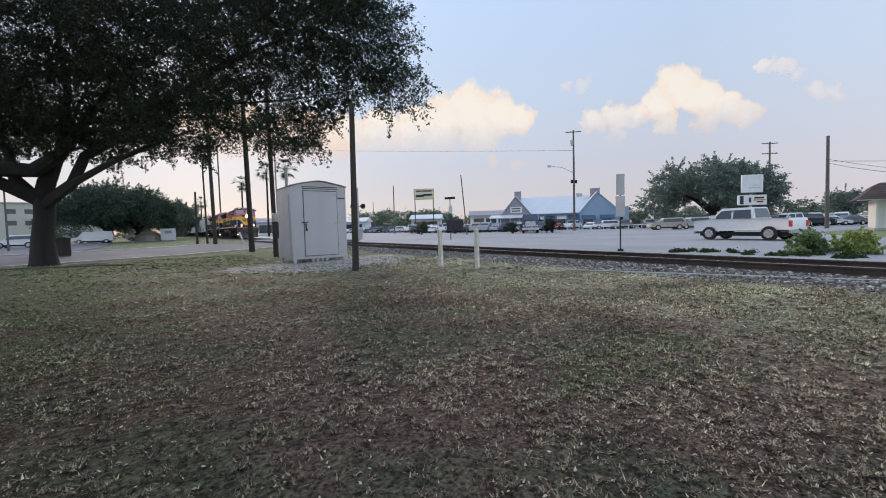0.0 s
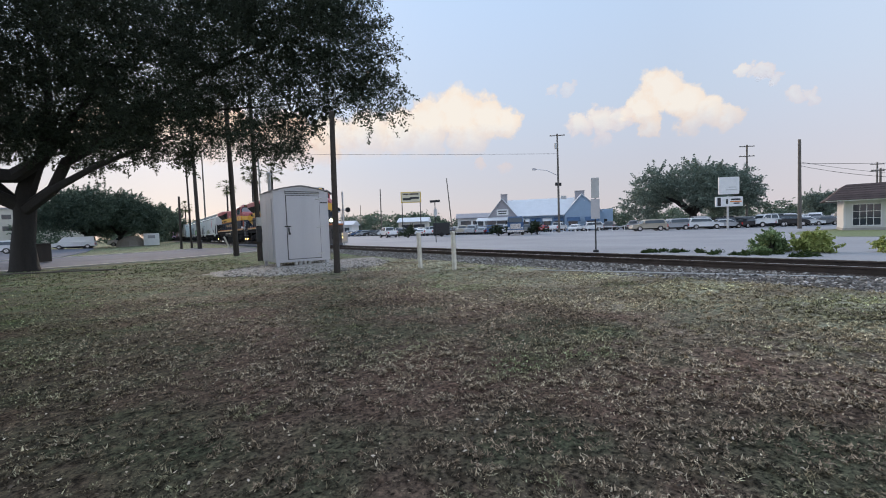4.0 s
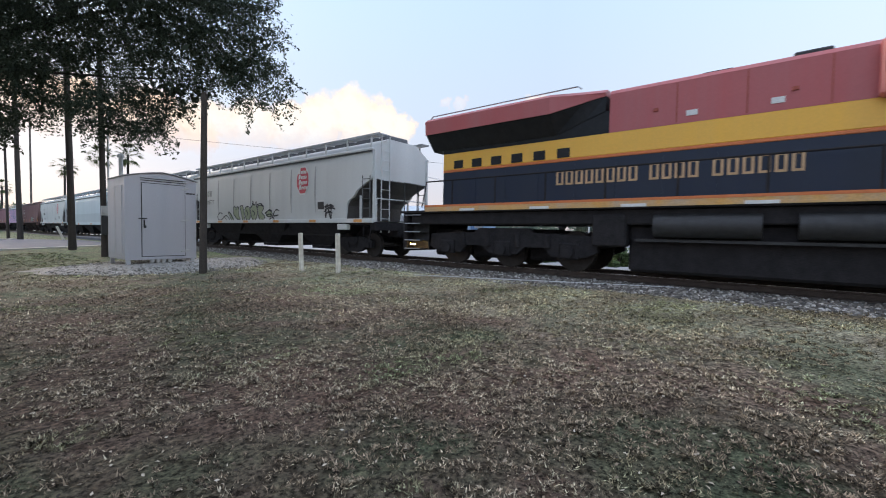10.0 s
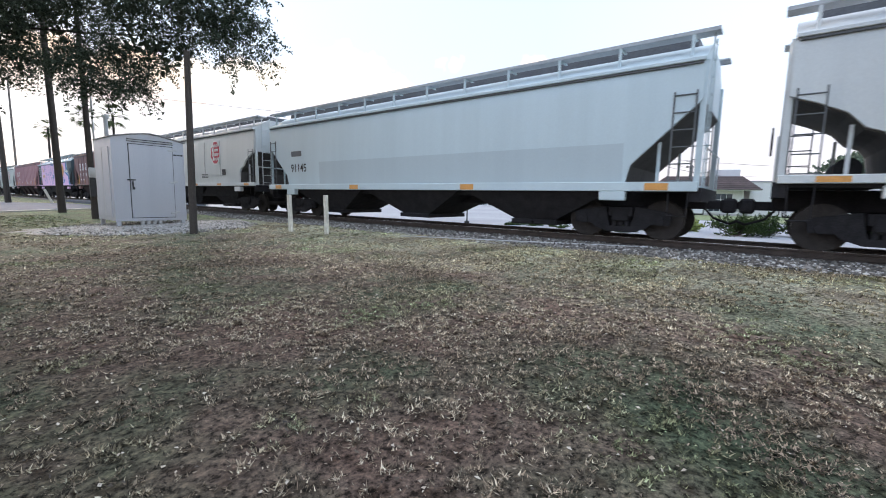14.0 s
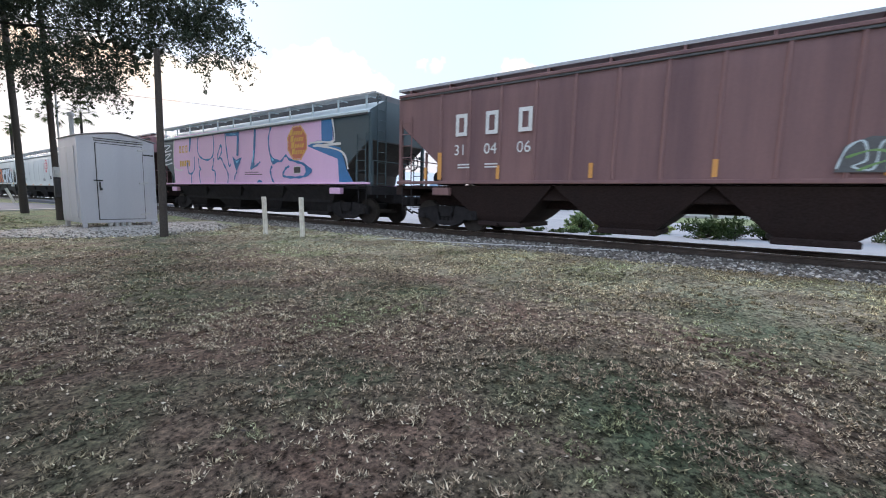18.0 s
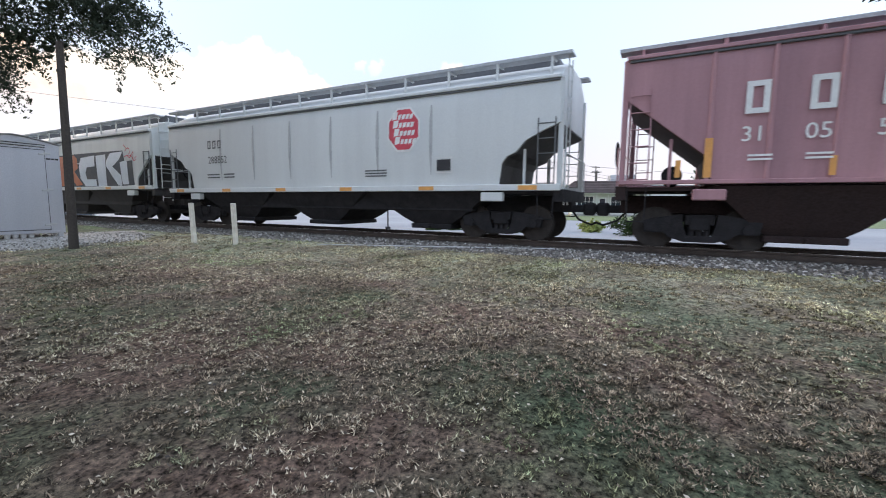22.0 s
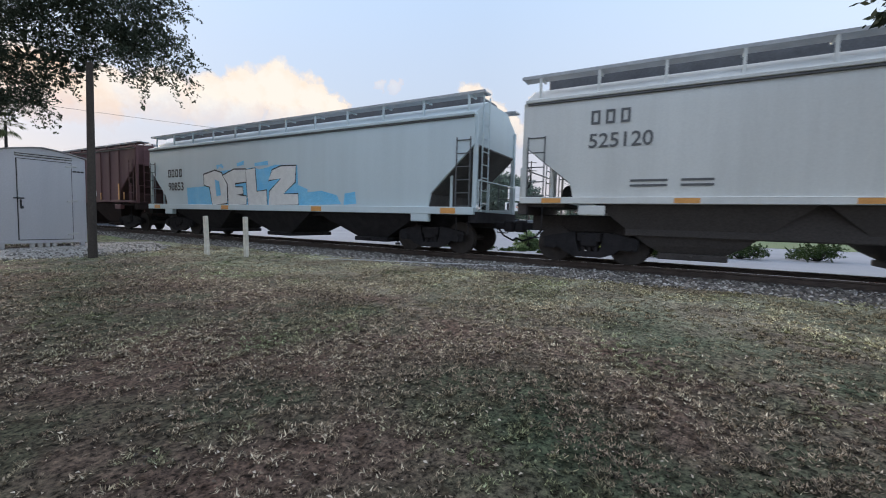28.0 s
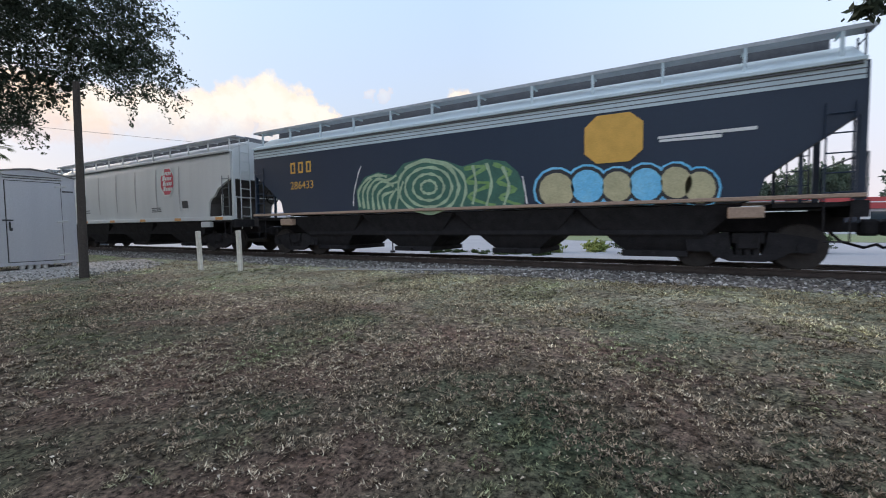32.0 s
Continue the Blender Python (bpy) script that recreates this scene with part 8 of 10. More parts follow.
leaves("inner_crown", [(x - OX, y - OY, z, r * 0.72) for x, y, z, r in OAK_AND_SHADE_LOBES if r > 1.2], 4, 0.3, 0.15, M["oak_leaf"], oak, 32, "dark inner leaves")


def oak_at(x, y, tall, wide, seed, mat, leaf=0.16, per=5.0, label="dark green oak with a broad crown"):
    rng = random.Random(seed)
    g = thing("oak_tree", label, "tree", "distant trees", at=pose(x, y, 0.08))
    part("trunk", limb([(0, 0, -0.2), (0, 0, 0.4), (0.1, 0, tall * 0.2), (0.2, 0.1, tall * 0.4)], [wide * 0.042, wide * 0.03, wide * 0.026, wide * 0.02]), M["bark"], g, smooth=True)
    lobes = []
    for k in range(5):
        a = k * 1.256 + rng.uniform(-0.3, 0.3)
        d = wide * rng.uniform(0.22, 0.34)
        p = (d * math.cos(a), d * math.sin(a), tall * rng.uniform(0.55, 0.72))
        part("limb", limb([(0.05, 0, tall * 0.22), (p[0] * 0.4, p[1] * 0.4, tall * 0.42), p], [wide * 0.022, wide * 0.015, wide * 0.005], 6), M["bark"], g)
        lobes.append((*p, wide * rng.uniform(0.15, 0.21)))
        lobes.append((p[0] * 1.25, p[1] * 1.25, tall * rng.uniform(0.34, 0.56), wide * rng.uniform(0.10, 0.15)))
        lobes.append((p[0] * 0.9 + rng.uniform(-1, 1), p[1] * 0.9, tall * rng.uniform(0.74, 0.86), wide * rng.uniform(0.07, 0.12)))
    lobes.append((0, 0, tall * 0.7, wide * 0.22))
    leaves("crown", lobes, per * (20 / wide) ** 1.2, 0.45, leaf, mat, g, seed, "", 5, 2.2, 0.15)
    return g


oak_at(-7.4, 102.5, 10.6, 21, 5, M["street_oak_leaf"], 0.19, 8, "broad dark green oak beyond the side street")
oak_at(-2.6, 103.5, 9.4, 15, 6, M["street_oak_leaf"], 0.19, 8, "dark green oak beyond the side street")
oak_at(4, 140, 10, 18, 7, M["hazed_lot_leaf"], 0.28, 5)
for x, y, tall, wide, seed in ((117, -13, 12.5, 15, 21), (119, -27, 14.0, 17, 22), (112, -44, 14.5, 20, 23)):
    oak_at(x, y, tall, wide, seed, M["hazed_lot_leaf"], 0.26, 6, "dark green oak beyond the red-fronted store")
oak_at(128, 26.5, 7.5, 6.5, 24, M["hazed_far_leaf"], 0.2, 6, "small round dark green tree beyond the lots")
oak_at(80.1, 33.6, 11.5, 21.5, 8, M["hazed_far_leaf"], 0.2, 7, "broad dark green oak standing in a car lot")


def palm(x, y, tall, seed):
    rng = random.Random(seed)
    g = thing("palm_tree", "tall fan palm with a slim bare trunk", "tree", "palms", at=pose(x, y, 0.08))
    part("trunk", limb([(0, 0, -0.2), (0.05, 0, tall * 0.3), (0.1, 0, tall * 0.7), (0.1, 0, tall)], [0.28, 0.22, 0.2, 0.18], 8), M["bark"], g, smooth=True)
    for k in range(30):
        a, e = rng.uniform(0, 6.283), rng.uniform(-1.0, 1.2)
        d = Vector((math.cos(a) * math.cos(e), math.sin(a) * math.cos(e), math.sin(e)))
        o = Vector((0.1, 0, tall))
        w = d.cross(Vector((0, 0, 1))).normalized()
        s = Shape()
        tip = o + d * 1.5
        s.tube(o, tip, 0.025, 4)
        for j in range(9):
            b = (j - 4) * 0.27
            e2 = (d * math.cos(b) + w * math.sin(b)).normalized()
            q = tip + e2 * 1.35 + Vector((0, 0, -0.35))
            n2 = e2.cross(Vector((0, 0, 1))).normalized() * 0.08
            s.add([tip, tip + e2 * 0.5 + n2, q, tip + e2 * 0.5 - n2], [(0, 1, 2, 3)])
        part("frond", s, M["palm_leaf"], g)
    return g


for x, y, tall, seed in ((19.5, 121, 14.2, 1), (22.8, 107, 15.6, 2), (24.0, 94, 14.6, 3), (3, 150, 9.5, 4), (14, 170, 12, 5)):
    palm(x, y, tall, seed)


def bush(name, x, y, r, tall, seed, mat, leaf=0.065, label="leafy green roadside shrub"):
    g = thing(name, label, "bush", "shrubs beyond the track", at=pose(x, y, 0.12))
    rng = random.Random(seed)
    lobes = []
    for k in range(13):
        a, d = rng.uniform(0, 6.283), r * rng.uniform(0.1, 1.05)
        p = (d * math.cos(a), d * math.sin(a), tall * rng.uniform(0.3, 0.85) * (1.15 - 0.5 * d / r))
        part("stem", Shape().tube((0, 0, 0), p, 0.03, 5, 0.01), M["bark"], g)
        lobes.append((*p, r * rng.uniform(0.2, 0.34)))
    leaves("foliage", lobes, 150 / max(r, 0.5) ** 1.4, 0.09, leaf, mat, g, seed, "", 30, 0.4, 0.3)
    return g


M["weed_leaf"] = leaf_material("weed_leaf", (0.2, 0.25, 0.07), (0.44, 0.48, 0.18))
M["hedge_leaf"] = leaf_material("hedge_leaf", (0.02, 0.04, 0.014), (0.06, 0.09, 0.03))
for k, (x, y, r, tall) in enumerate(((19.3, 5.1, 0.6, 0.72), (19.7, 4.1, 0.6, 0.78), (20.7, 2.2, 0.5, 0.42))):
    bush("shrub", x, y, r, tall, 40 + k, M["weed_leaf" if k in (1, 2) else "bush_leaf"])
for k, (x, y, r, tall) in enumerate(((19.5, 0.35, 0.75, 0.8), (19.95, -0.6, 0.85, 0.85), (20.5, -1.6, 0.8, 0.8), (21.4, -3.25, 0.85, 0.8), (22.6, -6.0, 0.9, 0.8))):
    bush("hedge", x, y, r, tall, 50 + k, M["hedge_leaf"], 0.04, "clipped dark green hedge bush")
# low weeds and grass along the far side of the track
weed_lobes = []
rng = random.Random(29)
for k in range(34):
    weed_lobes.append((rng.uniform(17.2, 18.8), rng.uniform(2.6, 9.4), rng.uniform(0.12, 0.16), rng.uniform(0.04, 0.08)))
verge = leaves("verge_weeds", weed_lobes, 160, 0.08, 0.05, M["hedge_leaf"], None, 78, "", 30, 0.12, 0.6)
tagged(verge, "low green weeds along the far side of the track", "weeds", kind="stuff")
M["pine_leaf"] = leaf_material("pine_leaf", (0.03, 0.05, 0.03), (0.08, 0.10, 0.06))
for k, (x, y, r, tall) in enumerate(((47.5, 41.0, 1.5, 2.3), (43.5, 45.0, 1.3, 2.0), (37, 60, 1.6, 2.2))):
    bush("shrub", x, y, r, tall, 60 + k, M["pine_leaf"], 0.07, "rounded grey-green shrub in front of the car lot")


# a second oak beside the lawn: one twig of it hangs into sight
side_oak = thing("oak_tree", "live oak at the lawn's edge with a drooping twig", "tree", at=pose(6.6, -8.6, 0.1))
part("trunk", limb([(0, 0, -0.2), (0, 0, 0.2), (0.05, 0.05, 1.6), (0.1, 0.1, 3.2)], [0.42, 0.32, 0.26, 0.2], 10), M["bark"], side_oak, smooth=True)
part("limb", limb([(0.1, 0.1, 3.0), (0.9, 1.8, 4.6), (1.6, 3.7, 5.6), (2.15, 4.75, 5.45), (2.36, 5.02, 4.8), (2.4, 4.97, 4.36)], [0.16, 0.1, 0.06, 0.035, 0.022, 0.01]), M["bark"], side_oak, smooth=True)
part("limb", limb([(0.1, 0.1, 3.0), (-0.6, -0.6, 4.6), (-0.9, -0.9, 6.2)], [0.18, 0.12, 0.05]), M["bark"], side_oak, smooth=True)
leaves("crown", [(0.6, 1.0, 6.0, 1.7), (-0.8, -0.9, 6.4, 1.9), (1.3, 2.6, 5.9, 1.0), (2.2, 4.85, 5.25, 0.26), (2.36, 5.0, 4.8, 0.16), (2.4, 4.97, 4.45, 0.09)], 60, 0.1, 0.07, M["oak_leaf"], side_oak, 33)

# ---- beyond the track: vehicles ----
M["chrome"] = material("chrome", (0.55, 0.55, 0.56), 0.25, 0.9, 0.1, 6, 40, 0)
M["tail_red"] = material("tail_red", (0.55, 0.03, 0.03), 0.35, 0, 0.1, 6, 40, 0)
M["lens_clear"] = material("lens_clear", (0.7, 0.7, 0.7), 0.2, 0, 0.1, 6, 40, 0)
PAINTS = {"white": (0.78, 0.78, 0.78), "silver": (0.42, 0.43, 0.45), "black": (0.025, 0.025, 0.028), "blue": (0.04, 0.10, 0.22), "red": (0.42, 0.04, 0.04), "grey": (0.16, 0.165, 0.17), "tan": (0.45, 0.40, 0.32)}
for key, rgb in PAINTS.items():
    M["paint_" + key] = material("paint_" + key, rgb, 0.3, 0.05, 0.06, 2, 30, 0)

# side outlines from nose to tail: length y, height z; the nose points to +y
BODIES = {
    "sedan": dict(l=4.7, w=1.8, low=[(2.35, 0.35), (2.32, 0.68), (1.2, 0.88), (-1.6, 0.95), (-2.3, 0.88), (-2.35, 0.4)], cab=[(1.15, 0.86), (0.35, 1.40), (-0.9, 1.42), (-1.75, 0.93)], r=0.32, axle=1.38),
    "suv": dict(l=4.8, w=1.9, low=[(2.4, 0.42), (2.38, 0.88), (1.15, 1.05), (-2.3, 1.08), (-2.4, 0.95), (-2.4, 0.45)], cab=[(1.15, 1.02), (0.5, 1.68), (-1.9, 1.72), (-2.32, 1.05)], r=0.37, axle=1.4),
    "pickup": dict(l=5.3, w=1.96, low=[(2.65, 0.55), (2.62, 1.20), (1.58, 1.30), (-2.6, 1.26), (-2.65, 1.18), (-2.65, 0.62)], cab=[(1.62, 1.23), (1.0, 1.93), (-0.72, 1.95), (-0.92, 1.22)], r=0.41, axle=1.66),
    "van": dict(l=5.9, w=2.0, low=[(2.95, 0.45), (2.93, 0.95), (2.1, 1.15), (-2.9, 1.15), (-2.95, 1.0), (-2.95, 0.45)], cab=[(2.15, 1.1), (1.3, 2.05), (-2.75, 2.12), (-2.9, 1.12)], r=0.36, axle=1.9),
}


def vehicle(kind, paint, label, group="parked vehicles"):
    k = BODIES[kind]
    g = thing("pickup_truck" if kind == "pickup" else kind if kind != "sedan" else "car", label, "truck" if kind == "pickup" else "van" if kind == "van" else "car", group)
    h = k["w"] / 2
    mat = M["paint_" + paint]
    low = k["low"]
    rings = []
    for s, inset, lift in ((-1, 0.10, 0.0), (-1, 0.0, 0.0), (1, 0.0, 0.0), (1, 0.10, 0.0)):
        rings.append([(s * (h - inset), y * (0.985 if inset else 1), z - (0.03 if inset and z > 0.6 else 0)) for y, z in low])
    body = Shape()
    rings2 = []
    for x, f in ((-h + 0.06, 0.97), (-h, 1.0), (h, 1.0), (h - 0.06, 0.97)):
        rings2.append([(x, y * f, z if f == 1.0 else z - 0.02) for y, z in low])
    body.loft(rings2)
    part("body", body, mat, g, smooth=True)
    cab = Shape()
    cab.loft([[(-h + 0.08 + 0.16 * (z > low[2][1] + 0.2), y, z) for y, z in k["cab"]], [(h - 0.08 - 0.16 * (z > low[2][1] + 0.2), y, z) for y, z in k["cab"]]])
    part("cabin", cab, mat, g, smooth=False)
    (fy, fz), (ty, tz), (ry, rz), (by, bz) = k["cab"]
    for s in (-1, 1):
        glass = Shape()
        xo, xi = s * (h - 0.06), s * (h - 0.225)
        glass.add([(xo, fy - 0.18, fz + 0.08), (xi, ty - 0.05, tz - 0.09), (xi, ry + 0.1, rz - 0.09), (xo, by + 0.22, bz + 0.08)], [(0, 1, 2, 3)])
        glass.add([(xo - s * 0.02, fy - 0.18, fz + 0.08), (xi - s * 0.02, ty - 0.05, tz - 0.09), (xi - s * 0.02, ry + 0.1, rz - 0.09), (xo - s * 0.02, by + 0.22, bz + 0.08)], [(3, 2, 1, 0)])
        if not (kind == "van"):
            part("side_window", glass, M["glass"], g)
    front = Shape().add([(-h + 0.2, fy + 0.012, fz + 0.05), (h - 0.2, fy + 0.012, fz + 0.05), (h - 0.3, ty + 0.03, tz - 0.06), (-h + 0.3, ty + 0.03, tz - 0.06)], [(0, 1, 2, 3)])
    part("windshield", front, M["glass"], g)
    rear = Shape().add([(-h + 0.22, by - 0.02, bz + 0.12), (h - 0.22, by - 0.02, bz + 0.12), (h - 0.32, ry - 0.035, rz - 0.08), (-h + 0.32, ry - 0.035, rz - 0.08)], [(0, 1, 2, 3)])
    part("rear_window", rear, M["glass"], g)
    if kind == "pickup":
        part("cargo_bed", Shape().box(-h + 0.12, h - 0.12, -2.52, -1.0, 1.15, 1.27), M["rubber"], g)
        for s in (-1, 1):
            part("door_pillar", Shape().add([(s * (h - 0.055), y, z) for y, z in ((0.38, 1.26), (0.30, 1.26), (0.27, 1.72), (0.35, 1.72))] + [(s * (h - 0.24), y, z) for y, z in ((0.38, 1.26), (0.30, 1.26), (0.27, 1.72), (0.35, 1.72))], [(0, 1, 2, 3), (7, 6, 5, 4), (0, 4, 5, 1), (1, 5, 6, 2), (2, 6, 7, 3), (3, 7, 4, 0)]), mat, g)
    for s in (-1, 1):
        part("headlight", Shape().bev(*sorted((s * (h - 0.42), s * (h - 0.05))), low[1][0] - 0.12, low[1][0] + 0.012, low[1][1] - 0.22, low[1][1] - 0.06, 0.02), M["lens_clear"], g)
        part("tail_light", Shape().bev(*sorted((s * (h - 0.20), s * (h - 0.0))), low[4][0] - 0.06, low[4][0] + 0.06, low[4][1] - 0.40, low[4][1] - 0.06, 0.02), M["tail_red"], g)
        part("door_mirror", Shape().bev(*sorted((s * h, s * (h + 0.18))), fy - 0.4, fy - 0.28, fz + 0.08, fz + 0.24, 0.02), mat, g)
        for a in (-1, 1):
            y = a * k["axle"]
            w = part("wheel", kept(("wheel", k["r"]), lambda: Shape().tube((-0.11, 0, 0), (0.11, 0, 0), k["r"], 18), M["rubber"]), None, g)
            w.location = (s * (h - 0.09), y, k["r"])
            part("rim", kept(("rim", k["r"]), lambda: Shape().tube((-0.118, 0, 0), (0.118, 0, 0), k["r"] * 0.62, 12), M["chrome"]), None, w)
    part("bumper", Shape().bev(-h + 0.05, h - 0.05, low[0][0] - 0.08, low[0][0] + 0.06, 0.38, 0.6, 0.03), M["chrome"] if kind == "pickup" else mat, g)
    part("bumper", Shape().bev(-h + 0.05, h - 0.05, low[5][0] - 0.08, low[5][0] + 0.08, 0.42, 0.64, 0.03), M["chrome"] if kind == "pickup" else mat, g)
    part("underbody", Shape().box(-h + 0.2, h - 0.2, -k["l"] / 2 + 0.3, k["l"] / 2 - 0.3, 0.25, 0.45), M["rubber"], g)
    return g


moving_truck = vehicle("pickup", "white", "white crew-cab pickup truck driving up the street", "traffic")
templates = {}


def park(kind, paint, x, y, turn, z=0.135):
    words = {"sedan": "sedan", "suv": "sport utility vehicle", "pickup": "pickup truck", "van": "cargo van"}[kind]
    if (kind, paint) not in templates:
        ob = templates[kind, paint] = vehicle(kind, paint, f"{paint} {words} parked in a car lot")
        ob.matrix_basis = pose(x, y, z, 0, 0, turn)
        return ob
    return copy_thing(templates[kind, paint], pose(x, y, z, 0, 0, turn))


rng = random.Random(17)
choices = [("suv", "white"), ("sedan", "silver"), ("pickup", "white"), ("suv", "silver"), ("sedan", "black"), ("suv", "grey"), ("pickup", "silver"), ("sedan", "white"), ("suv", "blue"), ("sedan", "red"), ("suv", "black"), ("pickup", "tan")]
# front row of the lot, then rows behind it
for i in range(16):
    u = i / 15
    park(*choices[(i * 5 + 2) % 12], 52 + 22 * u + rng.uniform(-0.5, 0.5), 88 - 42 * u + rng.uniform(-0.5, 0.5), 118 + rng.choice((0, 180)) + rng.uniform(-12, 12))
for i in range(14):
    u = i / 13
    park(*choices[(i * 7 + 1) % 12], 50 + 12 * u, 112 - 30 * u + rng.uniform(-0.5, 0.5), 60 + rng.uniform(-25, 25))
for i in range(12):
    park(*choices[(i * 5 + 6) % 12], 36 + 2.6 * i, 128 - 1.7 * i, 20 + rng.uniform(-15, 15))
for i in range(9):
    park(*choices[(i * 5 + 3) % 12], 77.5 + 1.1 * i, 42.5 - 3.5 * i, 100 + rng.choice((0, 180)) + rng.uniform(-12, 12))
for i in range(9):
    park(*choices[(i * 7 + 4) % 12], 92 + 0.5 * i, 34 - 3.4 * i, 95 + rng.uniform(-20, 20))
for i in range(6):
    park(*choices[(i * 5) % 12], 84 + 2 * i, -4 - 4.5 * i, 100 + rng.uniform(-20, 20))
for i in range(13):
    park(*choices[(i * 5 + 9) % 12], 52.6 + 1.15 * i + rng.uniform(-0.3, 0.3), 72.9 - 0.95 * i + rng.uniform(-0.3, 0.3), 40 + 180 * (i % 2) + rng.uniform(-15, 15))
# the nearest row, broadside to the street
for kind, paint, x, y in (("suv", "tan", 60.5, 31.4), ("suv", "white", 66.9, 26.6), ("sedan", "black", 72.5, 22.6), ("suv", "black", 77.0, 19.3), ("sedan", "grey", 81.2, 16.6), ("pickup", "silver", 71.0, 29.0), ("suv", "grey", 76.6, 25.0), ("pickup", "white", 82.4, 21.0), ("sedan", "white", 87.5, 17.6)):
    park(kind, paint, x, y, 55 + rng.choice((0, 180)) + rng.uniform(-14, 14))
for i, (kind, paint, x, y) in enumerate((("suv", "silver", 63.7, 29.4), ("sedan", "silver", 69.8, 24.8), ("pickup", "white", 74.8, 21.0), ("sedan", "white", 79.2, 18.0), ("suv", "black", 74.0, 27.3), ("sedan", "blue", 79.5, 23.2), ("suv", "white", 85.0, 19.5), ("pickup", "silver", 90.2, 15.6), ("suv", "white", 71.2, 48.4), ("sedan", "silver", 74.1, 46.4), ("sedan", "black", 78.1, 43.6), ("suv", "grey", 80.9, 41.6), ("suv", "silver", 84.4, 39.2))):
    park(kind, paint, x, y, 55 + 180 * (i % 2) + rng.uniform(-14, 14))
park("van", "white", -8.9, 97.8, 86, 0.08)
park("suv", "white", -14.8, 77.5, 80, 0.08)
park("sedan", "silver", -21.5, 75.5, 85, 0.08)
park("pickup", "white", -2.2, 112, 80, 0.08)
park("suv", "red", 44.2, 118.5, 172)


def lorry(x, y, turn):
    g = thing("lorry", "blue flat-nosed lorry parked facing the street", "truck", "parked vehicles", at=pose(x, y, 0.135, 0, 0, turn))
    part("cab", Shape().loft([[(-1.15, 0.0, 0.7), (1.15, 0.0, 0.7), (1.15, 0.0, 1.9), (1.0, 0.25, 2.75), (-1.0, 0.25, 2.75), (-1.15, 0.0, 1.9)], [(-1.15, 2.2, 0.7), (1.15, 2.2, 0.7), (1.15, 2.2, 1.9), (1.05, 2.2, 2.8), (-1.05, 2.2, 2.8), (-1.15, 2.2, 1.9)]]), M["paint_blue"], g)
    part("windshield", Shape().add([(-1.0, -0.012, 1.92), (1.0, -0.012, 1.92), (0.9, 0.2, 2.6), (-0.9, 0.2, 2.6)], [(0, 1, 2, 3)]), M["glass"], g)
    part("grille", Shape().bev(-0.75, 0.75, -0.06, 0.0, 0.95, 1.7, 0.02), M["chrome"], g)
    part("bumper", Shape().bev(-1.2, 1.2, -0.18, 0.0, 0.45, 0.8, 0.03), M["chrome"], g)
    part("cargo_box", Shape().bev(-1.2, 1.2, 2.4, 7.5, 1.0, 2.6, 0.03), M["conduit_grey"], g)
    part("chassis", Shape().bev(-0.5, 0.5, 0.2, 7.4, 0.55, 0.98, 0.02), M["rubber"], g)
    for sx in (-1, 1):
        part("headlight", Shape().tube((sx * 0.95, -0.08, 1.1), (sx * 0.95, 0.0, 1.1), 0.13, 12), M["lens_clear"], g)
        part("door_mirror", Shape().bev(*sorted((sx * 1.2, sx * 1.42)), 0.1, 0.2, 1.7, 2.2, 0.02), M["dark_steel"], g)
        for yy in (0.9, 5.4, 6.4):
            part("wheel", Shape().tube((sx * 0.85, yy, 0.5), (sx * 1.15, yy, 0.5), 0.5, 16), M["rubber"], g)
    return g


lorry(44.6, 42.6, -46)
trailer = thing("cargo_trailer", "dark enclosed cargo trailer parked in the car lot", "trailer", "parked vehicles", at=pose(42.5, 58.0, 0.135, 0, 0, -38))
part("body", Shape().bev(-1.4, 1.4, -1.1, 1.1, 0.45, 2.35, 0.04), M["paint_black"], trailer)
part("drawbar", Shape().pipe([(-1.4, -0.5, 0.45), (-2.4, 0.0, 0.45), (-1.4, 0.5, 0.45)], 0.05), M["dark_steel"], trailer)
for sy in (-1, 1):
    part("wheel", Shape().tube((0, sy * 0.9, 0.36), (0, sy * 1.12, 0.36), 0.36, 14), M["rubber"], trailer)
# more of the lot's stock, in short rows one behind the other
for i in range(13):
    u = i / 12
    park(*choices[(i * 7 + 5) % 12], 46.5 + 11 * u + rng.uniform(-0.4, 0.4), 76.5 - 25 * u + rng.uniform(-0.4, 0.4), 125 + rng.choice((0, 180)) + rng.uniform(-10, 10))
for i in range(12):
    park(*choices[(i * 5 + 8) % 12], 95 + 0.9 * i, 30 - 2.6 * i, 110 + rng.uniform(-15, 15))

# ---- buildings ----
M["office_grass"] = material("office_grass", (0.14, 0.19, 0.075), 0.95, 0, 0.35, 0.9, 25, 0.02, tint=(0.19, 0.20, 0.10))
M["stucco_white"] = material("stucco_white", (0.68, 0.67, 0.65), 0.8, 0, 0.1, 0.8, 30, 0.006, streaks=0.5, tint=(0.55, 0.54, 0.52))
M["shingle_brown"] = material("shingle_brown", (0.10, 0.07, 0.065), 0.9, 0, 0.3, 1.5, 20, 0.02, per=0.2)
M["metal_white_roof"] = material("metal_white_roof", (0.66, 0.68, 0.70), 0.45, 0.1, 0.1, 0.6, 20, 0.002)
M["siding_blue"] = material("siding_blue", (0.31, 0.42, 0.55), 0.6, 0, 0.1, 0.8, 20, 0.004)
M["siding_grey"] = material("siding_grey", (0.33, 0.32, 0.34), 0.7, 0, 0.15, 0.8, 20, 0.004)
M["trim_white"] = material("trim_white", (0.75, 0.75, 0.74), 0.6, 0, 0.1, 2, 30, 0.002)
